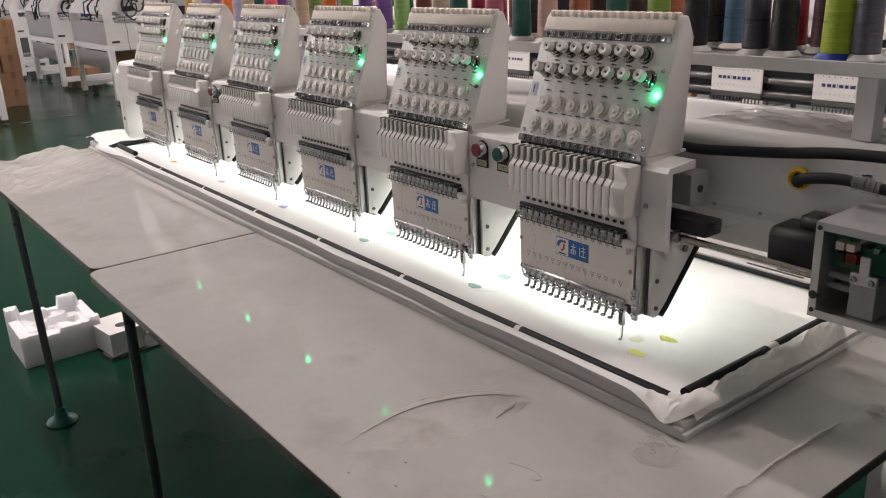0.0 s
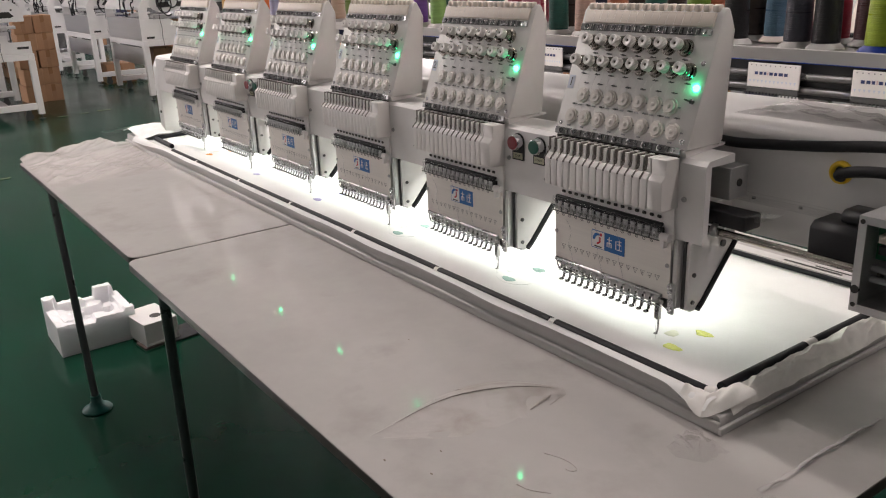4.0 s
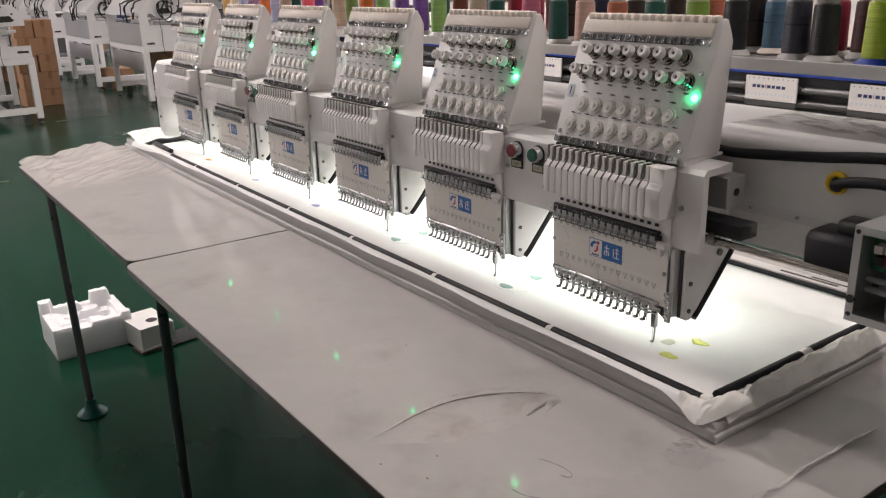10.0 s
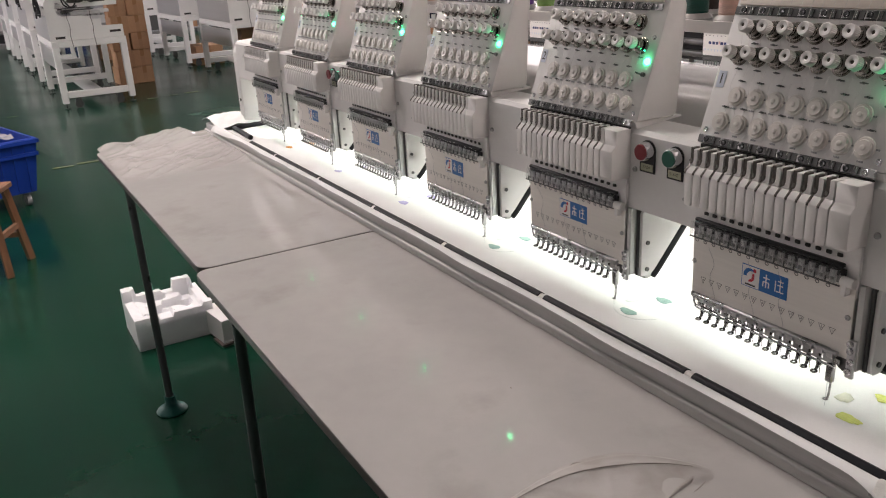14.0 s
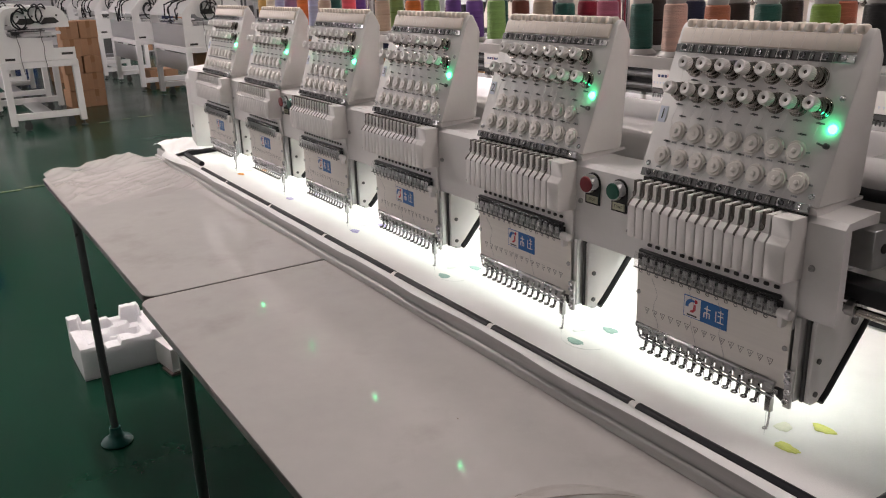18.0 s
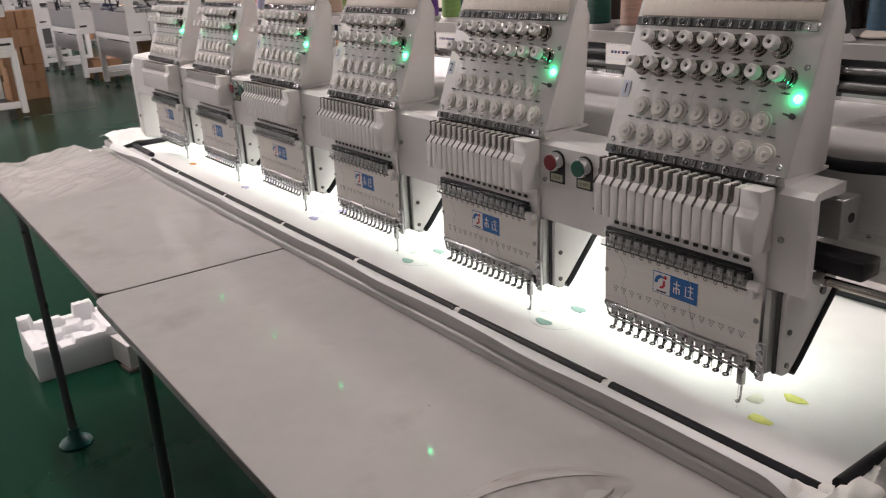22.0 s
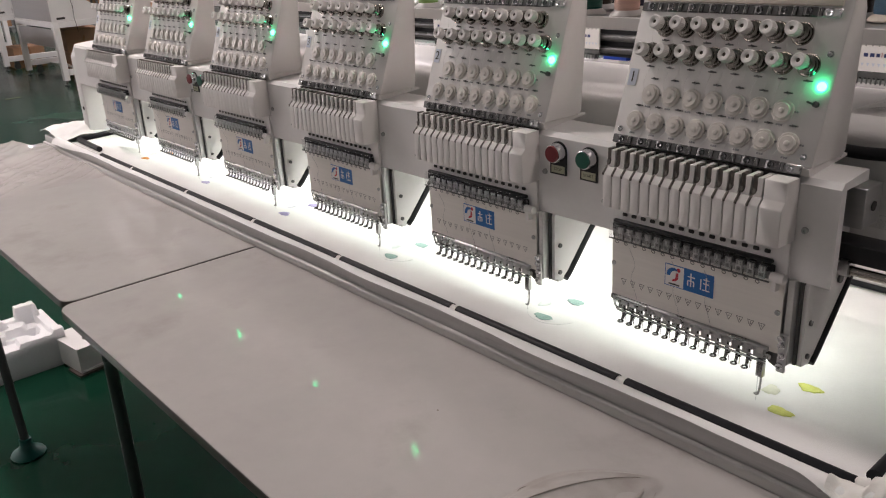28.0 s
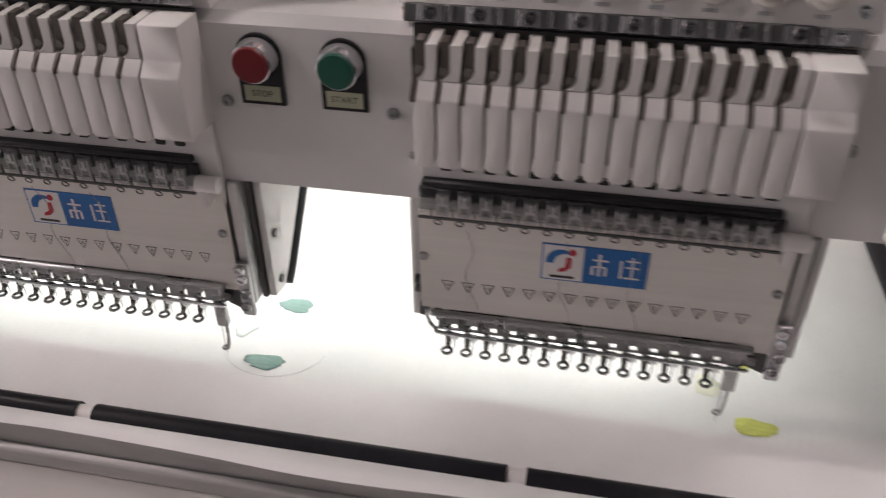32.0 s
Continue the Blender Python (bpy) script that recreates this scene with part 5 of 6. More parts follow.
# ---- thread rack above the beam ----
RZ = 1.372
t = thing("thread_rack", (-1.0, 0.21, 1.29), "white steel thread rack standing on the machine beam", "thread rack")
b = bmesh.new()
box(b, -2.44, 0.70, 0.118, 0.122, RZ - 0.015, RZ + 0.004, 0.001, 1)
part("front_rail", b, WHITE, t)
b = bmesh.new()
box(b, -2.44, 0.70, 0.122, 0.300, RZ - 0.006, RZ - 0.002)
part("shelf", b, ALU, t)
b = bmesh.new()
box(b, -2.44, 0.70, 0.300, 0.304, RZ - 0.015, RZ + 0.004, 0.001, 1)
part("back_rail", b, WHITE, t)
for x in (-2.40, -1.60, -0.75, 0.245):
    for y in (0.125, 0.262):
        b = bmesh.new()
        box(b, x - 0.014, x + 0.014, y, y + 0.028, 1.2725, RZ - 0.007, 0.001, 1)
        part("foot_post", b, WHITE, t)
for x in (-2.42, -1.65, -1.43, -0.74, -0.62, -0.114):
    b = bmesh.new()
    cyl(b, (x, 0.285, RZ - 0.002), (x, 0.285, RZ + 0.75), 0.0075, n=12)
    part("pole", b, CHROME, t, "tall chromed pole")
b = bmesh.new()
for y in (0.16, 0.27):
    cyl(b, (-2.42, y, RZ + 0.74), (0.68, y, RZ + 0.74), 0.006, n=10)
part("guide_rod", b, CHROME, t)

HUES = {"black": (0.012, 0.012, 0.014), "dark brown": (0.035, 0.022, 0.018), "steel blue": (0.10, 0.20, 0.30), "slate grey": (0.055, 0.055, 0.075), "crimson": (0.30, 0.015, 0.04),
        "maroon": (0.09, 0.03, 0.035), "lime": (0.38, 0.50, 0.03), "grey": (0.12, 0.12, 0.15), "salmon": (0.55, 0.17, 0.10), "yellow green": (0.22, 0.36, 0.05), "dark green": (0.01, 0.09, 0.07),
        "rust": (0.42, 0.14, 0.07), "navy": (0.012, 0.016, 0.05), "peach": (0.68, 0.46, 0.38), "rose": (0.48, 0.13, 0.20), "beige": (0.48, 0.38, 0.28), "brown": (0.20, 0.05, 0.03),
        "light green": (0.26, 0.45, 0.13), "mauve": (0.27, 0.16, 0.30), "violet": (0.16, 0.06, 0.30), "orange": (0.80, 0.19, 0.03), "olive": (0.16, 0.24, 0.06), "gold": (0.55, 0.34, 0.10),
        "neon pink": (0.90, 0.12, 0.16), "pale blue": (0.42, 0.44, 0.62), "cream": (0.72, 0.62, 0.48)}
HUEM = {n: mat("thread_" + n.replace(" ", "_") + "_cone", c, 0.34, var=0.22, scale=9, bump=0.6, bscale=60, stretch=(1, 1, 14), rvar=0.10) for n, c in HUES.items()}


def cone_meshes():
    out = {}
    b = bmesh.new()
    lathe(b, [(0.0172, 0.008), (0.0192, 0.010), (0.0197, 0.016), (0.0191, 0.045), (0.0185, 0.078), (0.0177, 0.0845), (0.0140, 0.0870)], 28)
    out["winding"] = finish(b, "winding", None)
    b = bmesh.new()
    lathe(b, [(0.0262, 0.0), (0.0266, 0.002), (0.0245, 0.005), (0.0200, 0.009), (0.0190, 0.010)], 24)
    out["base"] = finish(b, "base", TRANSP)
    b = bmesh.new()
    lathe(b, [(0.0120, 0.082), (0.0150, 0.0865), (0.0160, 0.096), (0.0150, 0.0995), (0.0090, 0.0995), (0.0080, 0.092)], 20)
    out["tip"] = finish(b, "tip", TRANSP)
    return out


CONE = cone_meshes()


def thread_cone(x, y, hue, tall=1.0, base=None):
    t = thing("thread_cone", (x, y, RZ), hue + " embroidery thread cone on the white thread rack", "thread cone", group="thread cones")
    me = CONE["winding"].copy()
    me.materials.clear()
    me.materials.append(HUEM[hue])
    m = Matrix.Translation((x, y, RZ)) @ Matrix.Rotation(random.uniform(0, 6), 4, "Z") @ Matrix.Diagonal((1.24, 1.24, tall, 1) if hue == "lime" else (1, 1, tall, 1))
    piece("winding", me, m, t)
    for nm in ("base", "tip"):
        q = CONE[nm]
        if base and nm == "base":
            q = q.copy()
            q.materials.clear()
            q.materials.append(base)
        piece(nm, q, m, t)
    return t


CONES_FRONT = {0.212: "grey", 0.176: "lime", 0.093: "black", 0.047: "slate grey", -0.060: "black", -0.136: "yellow green", -0.225: "dark green", -0.313: "rust", -0.397: "peach", -0.470: "dark green", -0.544: "rose",
               -0.659: "dark green", -0.723: "beige", -0.873: "light green", -0.954: "violet", -1.123: "light green", -1.205: "orange", -1.352: "beige", -1.544: "neon pink", -1.696: "beige", -1.774: "pale blue",
               -1.854: "orange", -1.940: "mauve", -2.027: "pale blue", -2.095: "cream", -2.165: "gold"}
CONES_BACK = {0.150: "slate grey", 0.115: "maroon", 0.064: "crimson", -0.032: "steel blue", -0.075: "dark brown", -0.153: "salmon", -0.240: "dark brown", -0.334: "dark brown", -0.421: "navy", -0.503: "dark brown", -0.610: "crimson",
              -0.673: "crimson", -0.760: "navy", -0.879: "brown", -0.960: "dark green", -1.050: "olive", -1.148: "violet", -1.260: "mauve", -1.403: "olive", -1.480: "gold", -1.617: "violet", -1.777: "dark green",
              -1.870: "brown", -1.960: "beige", -2.060: "rose"}
for row, y in ((CONES_FRONT, 0.166), (CONES_BACK, 0.238)):
    for x, hue in row.items():
        thread_cone(x + 0.003, y + random.uniform(-0.005, 0.005), hue, 1.3 if hue == "neon pink" else random.uniform(0.94, 1.0), {"lime": BLUEP, "steel blue": CREAM}.get(hue))

# ---- second machine behind ----
BY, BPITCH, BX = 1.825, 0.409, -0.936
for k in range(-3, 6):
    x = BX - BPITCH * k
    h = thing("rear_embroidery_machine", (x - 0.125, BY, 0.99), "white embroidery head of the machine standing behind", "embroidery machine", group="rear embroidery machines")
    b = bmesh.new()
    prism(b, [(BY + board_y(1.240), 1.240), (BY + board_y(1.43), 1.43), (BY + 0.060, 1.436), (BY + 0.080, 1.415), (BY + 0.066, 1.240)], x + HX0, x + HX1, 0.003, 1)
    part("tension_board", b, CREAM, h)
    b = bmesh.new()
    box(b, x - 0.213, x, BY - 0.038, BY - 0.030, 1.032, 1.120, 0.001, 1)
    plate = part("needle_plate", b, PLASTIC, h)
    b = bmesh.new()
    for q in range(10):
        cyl(b, (x - 0.198 + q * 0.0202, BY - 0.0395, 1.112), (x - 0.198 + q * 0.0202, BY - 0.037, 1.112), 0.0020, n=8)
    part("rivet_strip", b, DARKSTEEL, h)
    for q, w in enumerate((0.017, 0.017, 0.014, 0.005, 0.018, 0.016, 0.021, 0.017)):
        x0 = x - 0.184 + 0.0008 + (0.0, 0.0195, 0.0385, 0.0545, 0.0615, 0.0815, 0.0995, 0.1225)[q]
        b = bmesh.new()
        box(b, x0 + 0.0015, x0 + w - 0.0025, BY - 0.0392, BY - 0.0379, 1.0775, 1.0885 + 0.003 * (q == 3))
        part("maker_mark", b, REDINK if q == 3 else NAVYINK, plate)
    b = bmesh.new()
    for q in range(12):
        xx = x - 0.200 + q * 0.0168
        b.faces.new([b.verts.new(p) for p in ((xx - 0.005, BY - 0.0385, 1.058), (xx + 0.005, BY - 0.0385, 1.058), (xx, BY - 0.0385, 1.047))])
    part("mark_strip", b, LABEL, plate)
    b = bmesh.new()
    box(b, x - 0.215, x - 0.002, BY - 0.036, BY - 0.028, 1.012, 1.030, 0.001, 1)
    for q in range(15):
        cyl(b, (x - 0.208 + q * 0.0142, BY - 0.033, 1.013), (x - 0.208 + q * 0.0142, BY - 0.035, 0.992), 0.003, n=6)
    part("presser_bar", b, DARKSTEEL, h)
    for z, n, xo in ((1.411, 8, -0.026), (1.381, 7, -0.040)):
        for q in range(n):
            m = Matrix.Translation((x, BY, 0)) @ on_board(xo - 2 * BP * q, z)
            piece("tension_disc", DISC, m, h)
            piece("knob", KNOB, m, h)
t = thing("rear_machine_body", (-1.8, BY, 0.9), "white and black body of the machine standing behind", "machine body")
b = bmesh.new()
prism(b, [(BY + 0.085, 1.10), (BY + 0.085, 1.27), (BY + 0.11, 1.288), (BY + 0.36, 1.288), (BY + 0.36, 1.10)], -4.2, 0.9, 0.002, 1)
part("beam", b, WHITE, t)
b = bmesh.new()
box(b, -4.1, 0.8, BY + 0.004, BY + 0.08, 1.000, 1.235, 0.003, 1)
part("drive_housing", b, BLACKP, t)
b = bmesh.new()
for z in (1.03, 1.078):
    cyl(b, (-4.1, BY - 0.012, z), (0.8, BY - 0.012, z), 0.014, n=10)
part("drive_shaft", b, DARKSTEEL, t)
b = bmesh.new()
box(b, -4.1, 0.8, BY - 0.012, BY + 0.003, 1.125, 1.145, 0.001, 1)
part("blue_strip", b, BLUEP, t, "blue plastic strip")
b = bmesh.new()
box(b, -4.3, 1.0, BY - 0.55, BY + 0.5, TABLE - 0.03, TABLE, 0.003, 1)
part("table_board", b, LAMINATE, t)
for x in (-4.2, -2.5, -0.8, 0.85):
    b = bmesh.new()
    box(b, x - 0.03, x + 0.03, BY + 0.1, BY + 0.16, 0, TABLE - 0.031)
    part("leg", b, WHITE, t)
for x in (-4.15, 0.82):
    b = bmesh.new()
    box(b, x - 0.05, x + 0.05, BY + 0.10, BY + 0.34, TABLE, 1.10)
    part("pedestal", b, WHITE, t)
b = bmesh.new()
box(b, -4.2, 0.9, BY + 0.1, BY + 0.34, 1.375, 1.40)
for x in (-4.0, -2.4, -0.8, 0.8):
    box(b, x - 0.012, x + 0.012, BY + 0.2, BY + 0.23, 1.2885, 1.375)
part("rack_shelf", b, WHITE, t)
# paper and offcuts on the rear table
for x, y, rz, w, d in ((-0.62, 1.50, 8, 0.30, 0.20), (-1.10, 1.46, -4, 0.30, 0.20), (-1.75, 1.50, 3, 0.30, 0.2), (-2.3, 1.47, 12, 0.28, 0.2)):
    b = bmesh.new()
    box(b, -w / 2, w / 2, -d / 2, d / 2, 0.001, 0.004)
    b.transform(pose(x, y, TABLE, 0, 0, rz))
    solo("paper_sheet", b, PLASTIC, "white paper sheet lying on the rear table", "paper", group="paper sheets")


# ---- stands with unfinished machine bodies ----
def stand(x1, y0, L=1.6, W=0.8, cables=True):
    t = thing("machine_stand", (x1 - L / 2, y0 + W / 2, 0), "white steel stand carrying an unfinished white machine body with loose cables", "machine stand", group="machine stands")
    x0, y1, H = x1 - L, y0 + W, 0.68
    for x in (x0, x1 - 0.07):
        for y in (y0, y1 - 0.07):
            b = bmesh.new()
            box(b, x, x + 0.07, y, y + 0.07, 0.06, H, 0.004, 1)
            leg = part("leg", b, WHITE, t)
            b = bmesh.new()
            cyl(b, (x + 0.035, y + 0.035, 0), (x + 0.035, y + 0.035, 0.012), 0.035, n=12)
            cyl(b, (x + 0.035, y + 0.035, 0.012), (x + 0.035, y + 0.035, 0.06), 0.010, n=8)
            part("levelling_foot", b, DARKSTEEL, leg)
            b = bmesh.new()
            yy = y + (0.17 if y == y0 else -0.10)
            cyl(b, (x + 0.02, yy, 0.045), (x + 0.05, yy, 0.045), 0.045, n=14)
            box(b, x + 0.01, x + 0.06, yy - 0.03, yy + 0.03, 0.07, 0.115)
            part("castor", b, DARKSTEEL, leg)
    for nm, q in (("top_rail", (x0, x1, y0, y0 + 0.07, H, H + 0.07)), ("top_rail", (x0, x1, y1 - 0.07, y1, H, H + 0.07)), ("end_rail", (x1 - 0.07, x1, y0 + 0.07, y1 - 0.07, H, H + 0.07)), ("end_rail", (x0, x0 + 0.07, y0 + 0.07, y1 - 0.07, H, H + 0.07)),
                  ("low_rail", (x1 - 0.07, x1, y0 + 0.07, y1 - 0.07, 0.12, 0.19)), ("low_rail", (x0, x0 + 0.07, y0 + 0.07, y1 - 0.07, 0.12, 0.19)), ("stretcher", (x0 + 0.07, x1 - 0.07, y0 + W / 2 - 0.1, y0 + W / 2 + 0.1, 0.125, 0.14)),
                  ("apron", (x0 + 0.05, x1 - 0.10, y0 + 0.01, y0 + 0.02, H - 0.24, H - 0.02))):
        b = bmesh.new()
        box(b, *q, 0.003, 1)
        part(nm, b, ALU if nm in ("apron", "stretcher") else WHITE, t)
    # body with gable ends, open between the lower cheek and the roof
    zb = H + 0.075
    low = [(0.0, zb), (0.0, 1.00), (0.13, 1.015), (0.375, 1.010), (0.575, 0.885), (0.79, 0.885), (0.79, zb)]
    left = [(0.0, 1.001), (0.0, 1.165), (0.13, 1.315), (0.20, 1.33), (0.13, 1.20), (0.105, 1.10), (0.128, 1.016)]
    roof = [(0.131, 1.199), (0.201, 1.33), (0.66, 1.33), (0.73, 1.27), (0.765, 1.19), (0.765, 1.105), (0.25, 1.105), (0.19, 1.125)]
    for x in (x1 - 0.02, x0 + 0.012):
        for nm, q in (("lower_cheek", low), ("side_cheek", left), ("roof_end", roof)):
            b = bmesh.new()
            prism(b, [(y0 + y, z) for y, z in q], x - 0.012, x)
            part(nm, b, WHITE, t)
    for ya, yb, za, zc in ((0.06, 0.16, zb + 0.02, zb + 0.045), (0.64, 0.76, zb + 0.05, zb + 0.075)):
        b = bmesh.new()
        box(b, x1 - 0.0205, x1 - 0.0175, y0 + ya, y0 + yb, za, zc)
        part("slot", b, GAPSHADE, t)
    # flat dark plates paint the shade of the roof openings
    for yy in (0.33, 0.58):
        b = bmesh.new()
        prism(b, [(y0 + yy - 0.10, 1.165), (y0 + yy - 0.055, 1.215), (y0 + yy + 0.045, 1.215), (y0 + yy + 0.09, 1.165), (y0 + yy + 0.05, 1.15), (y0 + yy - 0.06, 1.15)], x1 - 0.0205, x1 - 0.0175)
        part("opening", b, GAPSHADE, t)
        for dy in (-0.075, 0.07):
            b = bmesh.new()
            cyl(b, (x1 - 0.019, y0 + yy + dy, 1.235), (x1 - 0.0165, y0 + yy + dy, 1.235), 0.011, n=10)
            part("bolt_hole", b, GAPSHADE, t)
    b = bmesh.new()
    box(b, x0 + 0.03, x1 - 0.04, y0 + 0.005, y0 + 0.02, zb, 1.02)
    part("side_sheet", b, ALU, t)
    b = bmesh.new()
    prism(b, [(y0 + 0.005, 1.13), (y0 + 0.005, 1.165), (y0 + 0.135, 1.315), (y0 + 0.20, 1.33), (y0 + 0.66, 1.33), (y0 + 0.66, 1.315), (y0 + 0.20, 1.315), (y0 + 0.14, 1.300), (y0 + 0.02, 1.160), (y0 + 0.02, 1.13)], x0 + 0.02, x1 - 0.035)
    part("roof_sheet", b, WHITE, t)
    b = bmesh.new()
    box(b, x0 + 0.02, x1 - 0.035, y0 + 0.03, y0 + 0.78, H + 0.071, zb + 0.004)
    part("bed", b, WHITE, t)
    rnd = random.Random(int(100 * (x1 + 50) + 10 * y0))
    for q in range(6):
        b = bmesh.new()
        xx, yy, zz = x1 - 0.12 - 0.24 * q, y0 + rnd.uniform(0.22, 0.34), rnd.uniform(1.03, 1.07)
        box(b, xx - rnd.uniform(0.06, 0.1), xx, yy, yy + rnd.uniform(0.2, 0.42), 1.016, zz, 0.004, 1)
        part("inner_bracket", b, (ALU, WHITE, DARKSTEEL)[q % 3], t)
    b = bmesh.new()
    box(b, x0 + 0.05, x1 - 0.06, y0 + 0.20, y0 + 0.62, 1.000, 1.016)
    part("inner_shelf", b, STEEL, t)
    for q in range(2):
        b = bmesh.new()
        yy = y0 + 0.2 + 0.25 * q + rnd.uniform(0, 0.1)
        tube(b, smooth_curve([(x1 - 0.012, yy, 1.10), (x1 + 0.004, yy - 0.005, 1.00), (x1 - 0.004, yy + 0.01, 0.90), (x1 + 0.006, yy, 0.80), (x1 + 0.01, yy + 0.015, 0.62)], 5), 0.003, 5)
        part("hanging_wire", b, BLACK, t)
    if cables:
        for q in range(4):
            b = bmesh.new()
            yy, r = y0 + rnd.uniform(0.12, 0.5), rnd.uniform(0.06, 0.11)
            zc = rnd.uniform(1.16, 1.27)
            turn = [(x1 + 0.02 + 0.02 * rnd.random(), yy + r * math.cos(a) * rnd.uniform(0.7, 1.1), zc + 1.2 * r * math.sin(a)) for a in [0.8 + 0.75 * s for s in range(rnd.choice((7, 9, 11)))]]
            tube(b, smooth_curve([(x1 - 0.15, yy, 1.345), (x1 - 0.02, yy + 0.02, 1.36)] + turn, 5), 0.0085, 6)
            part("loose_cable", b, BLACK, t)
        for q in range(4):
            b = bmesh.new()
            xx, r = x1 - rnd.uniform(0.1, 0.9), rnd.uniform(0.05, 0.09)
            zc = rnd.uniform(1.08, 1.2)
            turn = [(xx + r * math.cos(a) * rnd.uniform(0.7, 1.1), y0 - 0.025 - 0.02 * rnd.random(), zc + 1.3 * r * math.sin(a)) for a in [1.2 + 0.75 * s for s in range(rnd.choice((6, 8, 10)))]]
            tube(b, smooth_curve([(xx + 0.02, y0 + 0.15, 1.345), (xx, y0 + 0.01, 1.30)] + turn, 5), 0.0085, 6)
            part("loose_cable", b, BLACK, t)
    return t


for x1, y0 in ((-9.82, 0.03), (-12.3, 0.02), (-14.6, 0.0), (-16.9, -0.02), (-10.27, 2.2), (-12.57, 2.12), (-14.9, 2.05), (-17.2, 2.0), (-12.0, -2.6), (-14.4, -2.6)):
    stand(x1, y0)


# ---- cartons ----
TAPE = mat("brown_packing_tape", (0.30, 0.16, 0.08), 0.3, var=0.08)


def carton(x, y, z, w, d, h, rz=0, label=False):
    t = thing("carton", (x, y, z), "brown cardboard carton with a taped seam", "carton", group="cartons")
    b = bmesh.new()
    box(b, -w / 2, w / 2, -d / 2, d / 2, 0.0, h - 0.004, 0.004, 1)
    m = pose(x, y, z, 0, 0, rz)
    b.transform(m)
    part("body", b, CARTON, t)
    for s in (-1, 1):
        b = bmesh.new()
        box(b, -w / 2 + 0.003, w / 2 - 0.003, min(s * 0.002, s * (d / 2 - 0.002)), max(s * 0.002, s * (d / 2 - 0.002)), h - 0.004, h, 0.001, 1)
        b.transform(m)
        part("flap", b, CARTON, t)
    if label:
        b = bmesh.new()
        box(b, w / 2, w / 2 + 0.001, -0.05, 0.03, h * 0.62, h * 0.9)
        b.transform(m)
        part("label", b, PLASTIC, t, "pale paper label")
    b = bmesh.new()
    box(b, w / 2, w / 2 + 0.0006, -0.025, 0.025, h * 0.05, h * 0.998)
    b.transform(m)
    part("tape", b, TAPE, t)


for k in range(5):
    carton(-11.62 + random.uniform(-0.02, 0.02), 1.275 + random.uniform(-0.012, 0.012), 0.222 * k, 0.40, 0.225, 0.221, random.uniform(-3, 3))
    carton(-11.58 + random.uniform(-0.02, 0.02), 1.035 + random.uniform(-0.012, 0.012), 0.222 * k, 0.40, 0.225, 0.221, random.uniform(-3, 3))
for x, y, z in ((-12.9, 2.5, 0), (-11.3, 2.8, 0), (-11.3, 2.8, 0.3), (-13.6, 1.5, 0), (-16.5, -1.2, 0), (-15.8, -1.2, 0), (-15.2, 1.5, 0), (-9.3, 4.3, 0), (-9.3, 4.3, 0.3), (-8.6, 4.4, 0)):
    carton(x, y, z, 0.5, 0.42, 0.29, random.uniform(-12, 12))


